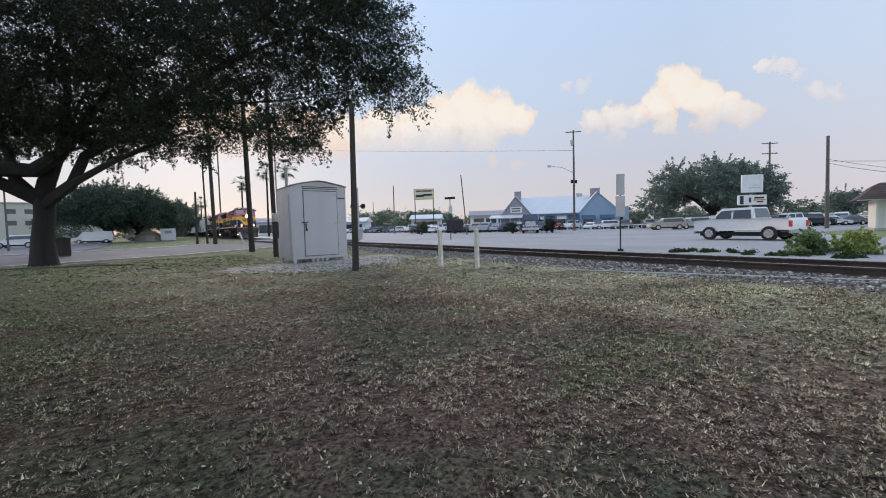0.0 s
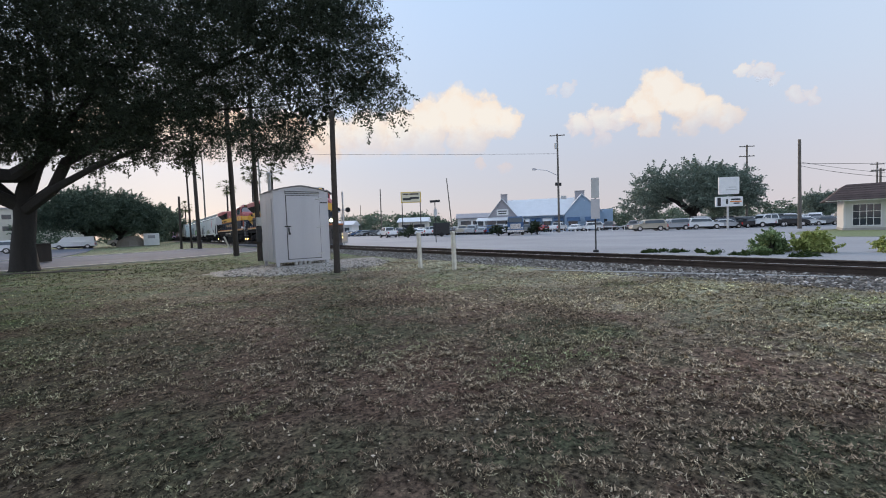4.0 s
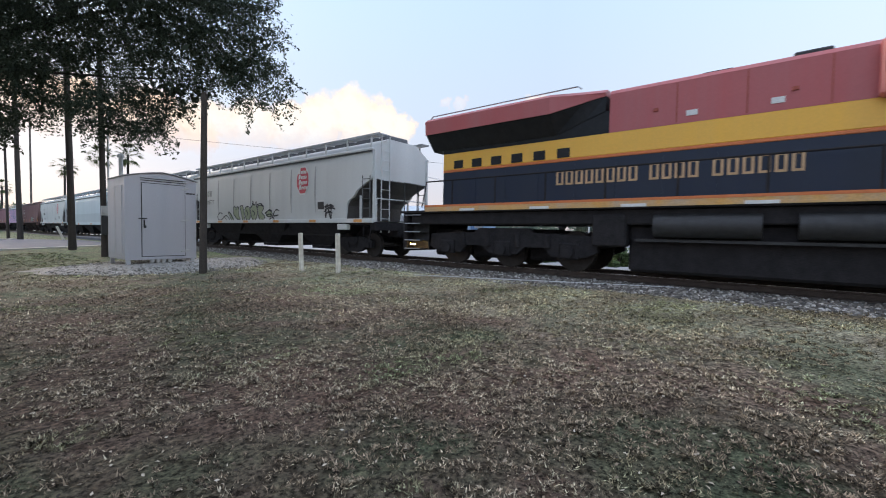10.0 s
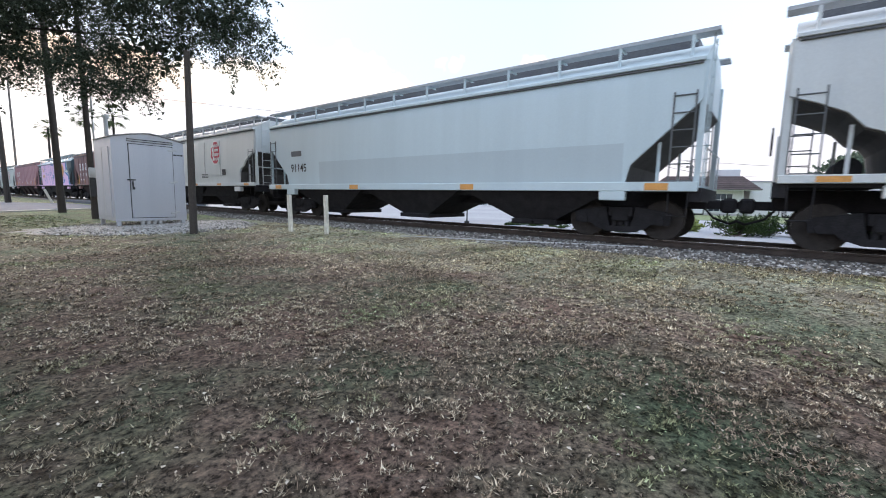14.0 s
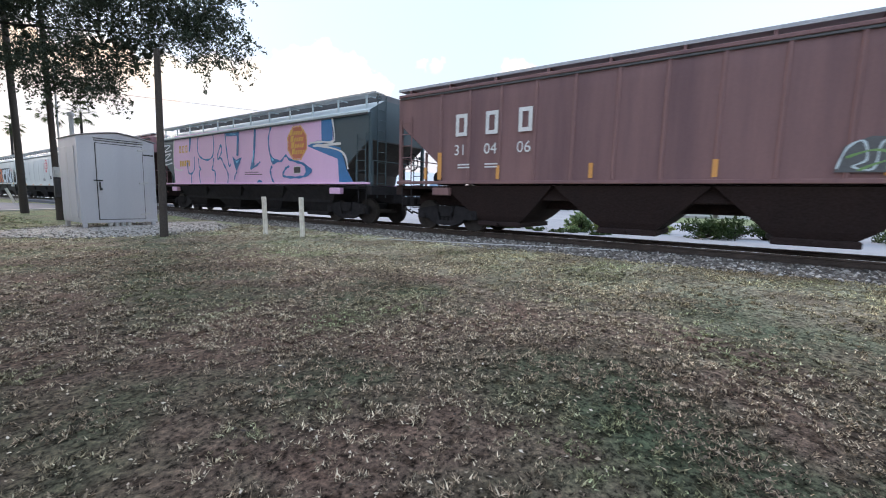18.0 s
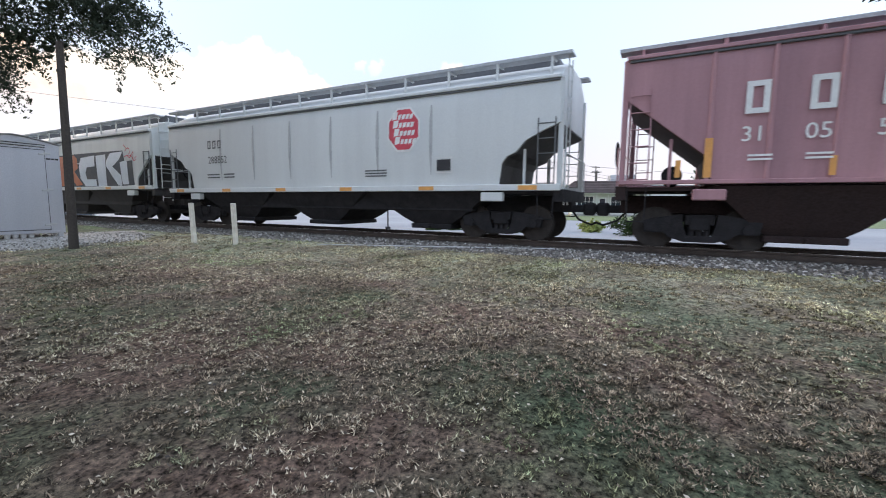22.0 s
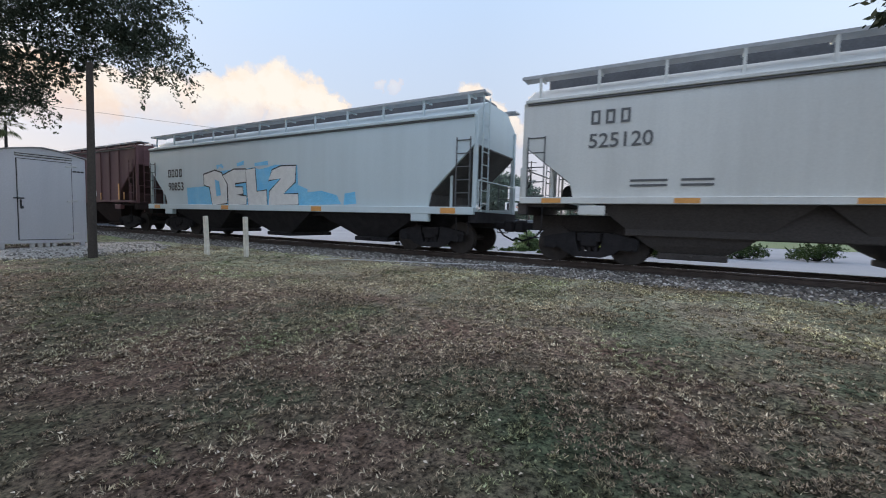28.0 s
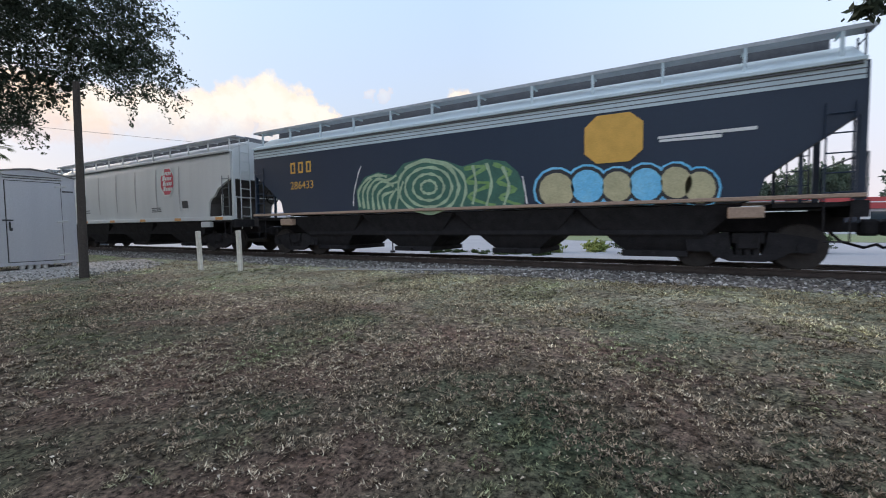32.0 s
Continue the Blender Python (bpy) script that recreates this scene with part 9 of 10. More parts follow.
M["awning_blue"] = material("awning_blue", (0.06, 0.12, 0.22), 0.7, 0, 0.15, 2, 30, 0.002)
M["beige_wall"] = material("beige_wall", (0.55, 0.52, 0.46), 0.8, 0, 0.1, 0.5, 20, 0.004)
M["sign_yellow"] = material("sign_yellow", (0.62, 0.42, 0.10), 0.55, 0, 0.1, 1, 30, 0)
M["sign_cream"] = material("sign_cream", (0.66, 0.60, 0.45), 0.55, 0, 0.1, 1, 30, 0)
M["fascia_red"] = material("fascia_red", (0.42, 0.045, 0.045), 0.5, 0, 0.1, 1, 30, 0)


def shingled_slope(parent, corners, rows, cols, name="roof_course"):
    """Courses of shingles across a four-cornered slope: eave left, eave right, ridge right, ridge left."""
    a, b, c, d = (Vector(p) for p in corners)
    n = (b - a).cross(d - a).normalized()
    for i in range(rows):
        u0, u1 = i / rows, (i + 1) / rows + 0.02
        p, q = a.lerp(d, u0), b.lerp(c, u0)
        r, s = b.lerp(c, min(u1, 1)), a.lerp(d, min(u1, 1))
        sh = Shape().add([p + n * 0.05, q + n * 0.05, r + n * 0.02, s + n * 0.02, p, q, r, s], [(0, 1, 2, 3), (4, 7, 6, 5), (0, 4, 5, 1), (1, 5, 6, 2), (2, 6, 7, 3), (3, 7, 4, 0)])
        part(name, sh, M["shingle_brown"], parent)


def office():
    g = thing("office_building", "small white stuccoed office with a brown shingled mansard roof", "building", at=pose(49.5, 8.5, 0.13, 0, 0, -75))
    w, d, h = 7.1, 5.0, 2.7
    wall = Shape().box(0, w, 0, d, -0.1, h)
    part("wall", wall, M["stucco_white"], g)
    part("foundation", Shape().box(-0.06, w + 0.06, -0.06, d, -0.15, 0.22), M["kerb_concrete"], g)
    roof = part("roof", Shape().loft([[(-1.2, -1.2, h - 0.1), (w + 1.2, -1.2, h - 0.1), (w + 1.2, d + 1.2, h - 0.1), (-1.2, d + 1.2, h - 0.1)], [(0.2, 0.2, h + 1.25), (w - 0.2, 0.2, h + 1.25), (w - 0.2, d - 0.2, h + 1.25), (0.2, d - 0.2, h + 1.25)]]), M["shingle_brown"], g)
    shingled_slope(roof, [(-1.2, -1.2, h - 0.1), (w + 1.2, -1.2, h - 0.1), (w - 0.2, 0.2, h + 1.25), (0.2, 0.2, h + 1.25)], 7, 1)
    shingled_slope(roof, [(-1.2, d + 1.2, h - 0.1), (-1.2, -1.2, h - 0.1), (0.2, 0.2, h + 1.25), (0.2, d - 0.2, h + 1.25)], 7, 1)
    part("soffit", Shape().box(-1.15, w + 1.15, -1.15, 0, h - 0.16, h - 0.1), M["trim_white"], g)
    for x0, x1 in ((0.6, 2.25), (4.2, 6.15)):
        win = part("window", Shape().box(x0, x1, -0.03, 0.02, 0.45, 2.2), M["glass"], g)
        part("window_frame", Shape().box(x0 - 0.08, x1 + 0.08, -0.06, 0, 2.2, 2.3).box(x0 - 0.08, x1 + 0.08, -0.08, 0, 0.35, 0.45).box(x0 - 0.08, x0, -0.06, 0, 0.45, 2.2).box(x1, x1 + 0.08, -0.06, 0, 0.45, 2.2), M["trim_white"], win)
        for k in range(1, 4):
            x = x0 + (x1 - x0) * k / 4
            part("mullion", Shape().box(x - 0.02, x + 0.02, -0.05, 0, 0.45, 2.2), M["trim_white"], win)
        for z in (1.05, 1.62):
            part("mullion", Shape().box(x0, x1, -0.048, 0, z - 0.02, z + 0.02), M["trim_white"], win)
    door = part("door", Shape().box(2.8, 3.7, -0.05, 0.02, 0.1, 2.15), M["trim_white"], g, "white glazed door")
    part("door_pane", Shape().box(2.98, 3.52, -0.065, 0, 0.9, 1.95), M["glass"], door)
    part("door_handle", Shape().bev(2.86, 2.94, -0.12, -0.05, 1.0, 1.15, 0.01), M["dark_steel"], door)
    for x in (2.6, 3.8, 0.02, w - 0.14):
        part("pilaster", Shape().bev(x, x + 0.12, -0.07, 0, 0.2, h - 0.1, 0.01), M["trim_white"], g)
    annex = thing("white_annex", "plain white flat-roofed annex behind the office", "building", at=pose(51.6, 0.7, 0.13, 0, 0, -75))
    part("wall", Shape().box(0.0, 16, 2.2, 12, -0.1, 3.5), M["stucco_white"], annex)
    part("parapet", Shape().bev(-0.05, 16.05, 2.12, 12.05, 3.5, 3.62, 0.02), M["siding_grey"], annex)
    part("downpipe", Shape().tube((2.6, 2.14, 0.2), (2.6, 2.14, 1.3), 0.05, 8), M["dark_steel"], annex)
    part("rooftop_unit", Shape().bev(-3.5, -0.6, 4.0, 6.0, 3.9, 4.9, 0.05), M["galvanised"], annex)
    part("unit_curb", Shape().box(-3.2, -0.9, 4.2, 5.8, 2.9, 3.9), M["galvanised"], annex)


office()
yard = Shape()
yard.prism([(35.0, -60), (35.0, 6.0), (40, 9.5), (47, 11.0), (56, 10.0), (62, -60)], "z", 0.0, 0.15)
structure("ground_office_yard", yard, M["office_grass"], "green grass strip in front of the office")


def roof_sheet(corners, thick=0.14):
    """A sloping sheet from its four corners."""
    top = [tuple(p) for p in corners]
    return Shape().add(top + [(x, y, z - thick) for x, y, z in top], [(0, 1, 2, 3), (4, 7, 6, 5), (0, 4, 5, 1), (1, 5, 6, 2), (2, 6, 7, 3), (3, 7, 4, 0)])


def blue_hall():
    """A long white-roofed hall between a grey gable with a sign and a blue gable."""
    g = thing("blue_hall", "blue metal-sided hall with a white metal roof and gables", "building", at=pose(68.0, 73.6, 0.13, 0, 0, -49))
    L, W, e, r = 24.7, 13.0, 4.0, 7.9
    white, blue = M["metal_white_roof"], M["siding_blue"]
    part("wall", Shape().prism([(0.2, -0.1), (W, -0.1), (W, e), (W / 2, r - 0.15), (0.2, e)], "x", 3.2, 20.9), blue, g)
    for y0, y1 in ((-0.6, W / 2), (W + 0.6, W / 2)):
        part("roof_slope", roof_sheet([(3.2, y0, e - 0.3), (20.9, y0, e - 0.3), (20.9, y1, r), (3.2, y1, r)]), white, g)
    grey = part("front_gable", Shape().prism([(-0.2, -0.1), (6.6, -0.1), (6.6, e - 0.3), (3.2, r - 0.2), (-0.2, e - 0.3)], "y", -1.2, 4.8), M["siding_grey"], g, "grey gable with a sign")
    for a in (-0.6, 7.0):
        part("gable_roof", roof_sheet([(a, -1.6, e - 0.7), (a, 5.0, e - 0.7), (3.2, 5.0, r + 0.05), (3.2, -1.6, r + 0.05)]), white, grey)
    sign = part("sign_board", Shape().bev(1.9, 4.6, -1.33, -1.22, 4.0, 5.4, 0.03), M["trim_white"], grey, "white sign with dark unreadable lines")
    part("sign_bars", Shape().box(2.2, 4.2, -1.35, -1.33, 4.85, 5.1).box(2.3, 4.1, -1.35, -1.33, 4.3, 4.55), M["dark_steel"], sign)
    porch = part("porch_roof", Shape().prism([(-4.4, 2.9), (-1.2, 3.6), (-1.2, 3.45), (-4.4, 2.75)], "x", -2.6, 6.6), white, g, "white porch roof on posts")
    for k in range(5):
        part("porch_post", Shape().bev(-2.4 + 2.2 * k, -2.25 + 2.2 * k, -4.25, -4.1, -0.1, 2.85, 0.01), M["trim_white"], porch)
    part("blue_gable", Shape().prism([(17.2, -0.1), (24.9, -0.1), (24.9, 4.5), (20.9, r + 0.1), (17.2, e - 0.2)], "y", -0.9, 4.8), blue, g, "blue metal-sided gable")
    for a, z in ((16.9, e - 0.5), (25.3, 4.2)):
        part("gable_roof", roof_sheet([(a, -1.2, z), (a, 5.0, z), (20.9, 5.0, r + 0.32), (20.9, -1.2, r + 0.32)]), white, g)
    part("gable_lamp", Shape().bev(21.4, 21.6, -0.98, -0.9, 6.6, 6.75, 0.02), M["trim_white"], g)
    for x, w in ((2.5, 1.5), (19.9, 2.1)):
        part("cupola", Shape().bev(x, x + w, W / 2 - 3.0, W / 2 - 1.2, r - 1.2, r + 1.25, 0.03).bev(x - 0.1, x + w + 0.1, W / 2 - 3.1, W / 2 - 1.1, r + 1.25, r + 1.36, 0.02), M["siding_grey"], g)
    for k in range(4):
        x = 7.6 + 2.5 * k
        part("window", Shape().box(x, x + 1.5, -0.03, 0.22, 0.9, 2.6), M["glass"], g)
        part("awning", Shape().prism([(-1.1, 2.4), (0.2, 3.1), (0.2, 2.98), (-1.1, 2.28)], "x", x - 0.3, x + 1.8), M["awning_blue"] if k % 2 else white, g)
    for x in (18.0, 21.9):
        part("window", Shape().box(x, x + 2.0, -0.95, -0.88, 0.7, 2.3), M["glass"], g)
        part("awning", Shape().prism([(-2.1, 2.2), (-0.9, 3.0), (-0.9, 2.88), (-2.1, 2.08)], "x", x - 0.4, x + 2.5), M["awning_blue"], g)
    annex = part("side_annex", Shape().box(L + 0.2, L + 3.0, 0.5, W * 0.6, -0.1, 4.6), blue, g)
    part("window", Shape().box(L + 1.1, L + 1.8, 0.46, 0.52, 1.2, 2.4), M["glass"], annex)


blue_hall()


def low_store(x, y, turn, w, d, h, wall, roof, label):
    g = thing("store_building", label, "building", "low stores", at=pose(x, y, 0.13, 0, 0, turn))
    part("wall", Shape().box(0, w, 0, d, -0.1, h), M[wall], g)
    part("roof", Shape().prism([(-0.9, h - 0.05), (d + 0.9, h - 0.05), (d + 0.9, h + 0.1), (d / 2, h + 1.5), (-0.9, h + 0.1)], "x", -0.5, w + 0.5), M[roof], g)
    n = max(2, int(w / 3.5))
    for k in range(n):
        x0 = 0.6 + (w - 1.2) * k / n
        win = part("window", Shape().box(x0 + 0.3, x0 + (w - 1.2) / n - 0.3, -0.03, 0.02, 0.7, h - 0.8), M["glass"], g)
        part("window_frame", Shape().box(x0 + 0.2, x0 + (w - 1.2) / n - 0.2, -0.06, 0, h - 0.8, h - 0.7), M["trim_white"], win)
    return g


low_store(48, 134, -35, 11, 12, 3.6, "stucco_white", "metal_white_roof", "low white store with a pale metal roof")
low_store(66, 113, -38, 9, 10, 3.8, "beige_wall", "metal_white_roof", "low beige store with a pale metal roof")
low_store(76, 96, -40, 12, 9, 4.2, "stucco_white", "siding_grey", "low white store with a grey roof")
low_store(30, 150, -30, 12, 10, 4.2, "beige_wall", "siding_grey", "low tan store with a grey roof")
low_store(22, 142, -10, 10, 8, 4.0, "stucco_white", "siding_grey", "low white store beside the railway")
red = thing("store_building", "long white store with a red fascia band", "building", "low stores", at=pose(78, -7, 0.13, 0, 0, -70))
part("wall", Shape().box(0, 30, 0, 14, -0.1, 4.6), M["stucco_white"], red)
part("fascia", Shape().bev(-0.4, 30.4, -0.8, 0, 3.2, 4.9, 0.05), M["fascia_red"], red, "bright red fascia band")
part("canopy_edge", Shape().bev(-0.5, 30.5, -0.85, -0.78, 4.1, 4.25, 0.02), M["trim_white"], red)
for k in range(6):
    part("window", Shape().box(1.2 + 4.8 * k, 4.6 + 4.8 * k, -0.03, 0.02, 0.5, 2.8), M["glass"], red)
tall = thing("warehouse", "large beige warehouse with a row of small windows", "building", at=pose(-62, 190, 0.08, 0, 0, 8))
part("wall", Shape().box(0, 48, 0, 20, -0.1, 12.5), M["beige_wall"], tall)
part("roof_edge", Shape().bev(-0.3, 48.3, -0.3, 20.3, 12.5, 13.0, 0.05), M["siding_grey"], tall)
for k in range(11):
    for z in (5.4, 9.2):
        part("window", Shape().box(2 + 4.2 * k, 4.2 + 4.2 * k, -0.06, 0.02, z, z + 1.5), M["glass"], tall)

# ---- poles, signs, wires ----


def utility_pole(x, y, tall, arms, label, lamp=False, can=False):
    g = thing("utility_pole", label, "pole", "utility poles", at=pose(x, y, 0.1))
    part("shaft", limb([(0.0, 0, -0.2), (0.02, 0, tall * 0.5), (0, 0, tall)], [0.2, 0.17, 0.13], 10), M["grey_wood"], g, smooth=True)
    for z in arms:
        part("crossarm", Shape().bev(-1.3, 1.3, -0.06, 0.06, z - 0.07, z + 0.07, 0.01), M["grey_wood"], g).rotation_euler = (0, 0, radians(-45))
        for k in (-1.1, -0.4, 0.4, 1.1):
            part("insulator", Shape().lathe([(0.05, 0), (0.07, 0.06), (0.03, 0.16)], 8, (0.707 * k, -0.707 * k, z + 0.07)), M["conduit_grey"], g)
    if can:
        part("transformer", Shape().tube((-0.45, 0, tall - 2.6), (-0.45, 0, tall - 1.7), 0.26, 12), M["conduit_grey"], g, smooth=True)
    if lamp:
        part("lamp_arm", Shape().pipe([(0, 0, tall * 0.58), (-1.4, 1.4, tall * 0.64), (-2.8, 2.8, tall * 0.655)], 0.05), M["galvanised"], g)
        part("lamp_head", Shape().bev(-3.3, -2.7, 2.55, 2.95, tall * 0.645, tall * 0.665, 0.03), M["galvanised"], g)
    return g


up = utility_pole(60, 47, 17.2, (16.9,), "tall grey utility pole with a transformer and street lamp", True, True)
for z in (8.2, 8.4):
    for x in (-0.6, 0.4):
        part("signal_head", Shape().bev(x, x + 0.3, -0.2, 0.2, z, z + 0.35, 0.03), M["dark_steel"], up)
part("route_sign", Shape().bev(0.7, 2.2, -0.03, 0.03, 5.9, 6.5, 0.01), M["conduit_grey"], up)
utility_pole(91.9, 29.2, 15.0, (14.7, 12.9), "distant wooden utility pole with two crossarms")
utility_pole(112, 40, 12.5, (12.2, 11.4), "distant wooden utility pole with two crossarms")
utility_pole(125, 16.8, 12.2, (11.8, 10.4), "distant wooden utility pole with two crossarms")
utility_pole(100, 13, 9.0, (8.7,), "distant wooden utility pole")
pole("utility_pole", "plain brown wooden pole beside the street", 60.3, 14.0, 10.0, 0.19, (0.1, 0.1), "grey_wood", 0.1)
pole("utility_pole", "thin leaning grey pole in the car lot", 37.2, 47.9, 8.6, 0.09, (-0.6, 0.4), "grey_wood", 0.1)
pole("utility_pole", "thin grey pole in the car lot", 43.0, 80.8, 10.4, 0.13, (0, 0), "grey_wood", 0.1)
pole("utility_pole", "thin grey pole beyond the car lot", 66, 140, 11, 0.14, (0, 0), "grey_wood", 0.1)
pole("utility_pole", "slim grey pole beyond the lawn", -12.5, 62, 6.5, 0.1, (0, 0), "grey_wood", 0.05)


def wire(a, b, sag, r=0.02):
    a, b = Vector(a), Vector(b)
    g = thing("overhead_wire", "thin dark overhead wire between poles", "wire", "overhead wires")
    side = (b - a).cross(Vector((0, 0, 1))).normalized() * r
    rings = []
    for i in range(15):
        p = a.lerp(b, i / 14) - Vector((0, 0, sag * 4 * (i / 14) * (1 - i / 14)))
        rings.append([tuple(p + side), tuple(p + Vector((0, 0, r))), tuple(p - side), tuple(p - Vector((0, 0, r)))])
    part("strand", Shape().loft(rings), M["rubber"], g)


pole("utility_pole", "distant grey wooden pole beyond the oak", 11.4, 96, 18.6, 0.16, (0, 0), "grey_wood", 0.1)
wire((11.4, 96, 18.2), (60, 47.2, 13.9), 0.25, 0.022)
wire((60.4, 14.1, 7.6), (112, 0, 7.2), 0.9)
wire((60.4, 14.1, 7.2), (54, 4, 4.3), 0.3)
wire((60.4, 14.1, 7.4), (100, -30, 7.6), 1.0)
wire((5.6, 52.4, 14.8), (5.2, 29.7, 10.6), 0.5)

sign = thing("billboard", "yellow roadside billboard with unreadable bars on two posts", "sign", at=pose(54.3, 91.3, 0.13, 0, 0, -36))
part("panel", Shape().bev(0, 5.1, -0.15, 0.15, 8.2, 10.9, 0.05), M["sign_yellow"], sign)
part("face", Shape().box(0.2, 4.9, -0.165, -0.14, 8.4, 10.7), M["sign_cream"], sign)
part("headline_bar", Shape().box(0.5, 2.0, -0.175, -0.15, 10.15, 10.5).box(2.2, 4.5, -0.175, -0.15, 10.15, 10.5), M["shingle_brown"], sign)
part("picture_bar", Shape().bev(0.5, 2.6, -0.18, -0.15, 8.8, 9.4, 0.01).bev(2.3, 4.6, -0.18, -0.15, 9.1, 9.6, 0.01), M["dark_steel"], sign)
for x in (0.25, 4.85):
    part("post", Shape().tube((x, 0, -0.1), (x, 0, 8.3), 0.11, 8), M["dark_steel"], sign)
ws = thing("pole_sign", "white double sign board with unreadable bars on a pole", "sign", at=pose(59.2, 20.6, 0.13, 0, 0, -40))
part("post", Shape().tube((0, 0.2, -0.1), (0, 0.2, 4.2), 0.11, 10), M["conduit_grey"], ws)
part("upper_board", Shape().bev(-1.2, 1.2, -0.12, 0.12, 4.4, 6.5, 0.03), M["trim_white"], ws)
part("lower_board", Shape().bev(-1.6, 1.6, -0.12, 0.12, 2.9, 4.1, 0.03), M["trim_white"], ws)
part("board_bar", Shape().box(-0.4, 0.9, -0.13, -0.1, 4.9, 5.0).box(-0.1, 0.8, -0.13, -0.1, 5.2, 5.3), M["conduit_grey"], ws)
for x0, x1, z0, z1 in ((-1.4, -1.0, 3.0, 4.0), (-0.4, -0.15, 3.2, 3.8), (0.2, 1.3, 3.65, 3.85), (0.5, 1.2, 3.2, 3.35)):
    part("board_bar", Shape().box(x0, x1, -0.13, -0.1, z0, z1), M["dark_steel"], ws)
part("board_stripe", Shape().box(0.1, 1.45, -0.132, -0.1, 3.42, 3.56), M["decal_orange"], ws)
rs = thing("road_sign", "grey back of a tall stacked road sign on a slim post", "sign", at=pose(16.9, 10.95, 0.14, 0, 0, -57))
part("post", Shape().box(-0.03, 0.03, -0.03, 0.03, -0.1, 3.3), M["dark_steel"], rs)
part("upper_plate", Shape().bev(-0.17, 0.17, -0.05, -0.03, 2.45, 3.35, 0.005), M["conduit_grey"], rs)
part("lower_plate", Shape().bev(-0.19, 0.19, -0.05, -0.03, 1.5, 2.4, 0.005), M["galvanised"], rs)
part("base", Shape().bev(-0.12, 0.12, -0.12, 0.12, -0.02, 0.1, 0.02), M["dark_steel"], rs)
ss = thing("stop_sign", "back of a stop sign with street name plates above", "sign", at=pose(23.6, 33.0, 0.14, 0, 0, 28))
part("post", Shape().box(-0.03, 0.03, -0.03, 0.03, -0.1, 3.9), M["dark_steel"], ss)
part("plate", Shape().prism(octagon(0, 2.9, 0.78, 0.78), "y", -0.05, -0.03), M["conduit_grey"], ss)
part("name_plate", Shape().bev(-0.02, 0.02, -0.55, 0.55, 3.88, 4.1, 0.005), M["dark_steel"], ss)
xs2 = thing("crossing_signal", "railway crossing signal mast with dark lamp heads", "signal", at=pose(13.9, 32.4, 0.15, 0, 0, -20))
part("mast", Shape().tube((0, 0, -0.1), (0, 0, 4.6), 0.07, 10), M["galvanised"], xs2)
for s in (-1, 1):
    head = part("lamp_head", Shape().tube((s * 0.4, -0.06, 3.1), (s * 0.4, 0.06, 3.1), 0.21, 16), M["dark_steel"], xs2)
    part("visor", Shape().tube((s * 0.4, -0.3, 3.1), (s * 0.4, -0.06, 3.1), 0.12, 12), M["rubber"], head)
part("crossbar", Shape().tube((-0.42, 0, 3.1), (0.42, 0, 3.1), 0.04, 8), M["galvanised"], xs2)
part("gate_box", Shape().bev(-0.3, 0.3, -0.2, 0.2, 0.4, 1.3, 0.03), M["galvanised"], xs2)
fence = thing("pipe_fence", "low white pipe barrier along the car lot", "fence", at=pose(56, 55.5, 0.13, 0, 0, -56))
part("rail", Shape().tube((0, 0, 0.75), (26, 0, 0.75), 0.05, 8), M["trim_white"], fence)
for k in range(14):
    part("post", Shape().tube((2 * k, 0, 0), (2 * k, 0, 0.76), 0.06, 8), M["trim_white"], fence)

# ---- far left, beyond the side street ----
ub = thing("utility_cabinet", "white metal utility cabinet on the grass", "cabinet", at=pose(2.4, 102, 0.08))
part("body", Shape().bev(-1.3, 1.3, -0.8, 0.8, 0, 2.4, 0.05), M["trim_white"], ub)
part("vent", Shape().box(-0.6, 0.6, -0.83, -0.8, 1.4, 2.0), M["siding_grey"], ub)
mound = thing("stone_pile", "low pile of pale broken stone", "rubble", at=pose(-0.9, 104, 0.08))
part("mound", Shape().lathe([(2.6, -0.1), (2.3, 1.0), (1.6, 1.7), (0.6, 1.95), (0.05, 1.98)], 11), M["gravel_pad"], mound)
bin_ = thing("dumpster", "dark green steel refuse container", "container", at=pose(-9.0, 100.5, 0.08, 0, 0, 5))
part("body", Shape().prism([(-1.0, 0.1), (1.0, 0.1), (1.2, 1.9), (0.6, 2.1), (-1.2, 1.7)], "x", -1.2, 1.2), M["dark_steel"], bin_)
part("lid", Shape().bev(-1.22, 1.22, -1.2, 1.0, 2.02, 2.1, 0.02), M["rubber"], bin_)
stump = thing("garden_box", "dark brown wooden box behind the oak trunk", "box", at=pose(-5.6, 38.8, 0.08, 0, 0, 20))
part("body", Shape().bev(-0.85, 0.85, -0.4, 0.4, 0, 1.15, 0.03), M["pole_wood"], stump)
part("lid", Shape().bev(-0.5, 0.85, -0.45, 0.45, 1.15, 1.25, 0.02), M["pole_wood"], stump)

# distant woods along the horizon
woods = []
rng = random.Random(3)
for k in range(150):
    a = radians(rng.uniform(-8, 125))
    d = rng.uniform(170, 260)
    h = rng.uniform(3.5, 8.5) * (1.2 if rng.random() < 0.15 else 1)
    woods.append((d * math.sin(a), d * math.cos(a), h * 0.5, h * 0.75))
far_woods = leaves("distant_woods", woods, 1.1, 1.1, 0.5, M["hazed_lot_leaf"], None, 77)
tagged(far_woods, "dark green woods along the horizon", "woods", kind="stuff")

# ---- sky: haze along the horizon and clouds, far behind everything ----


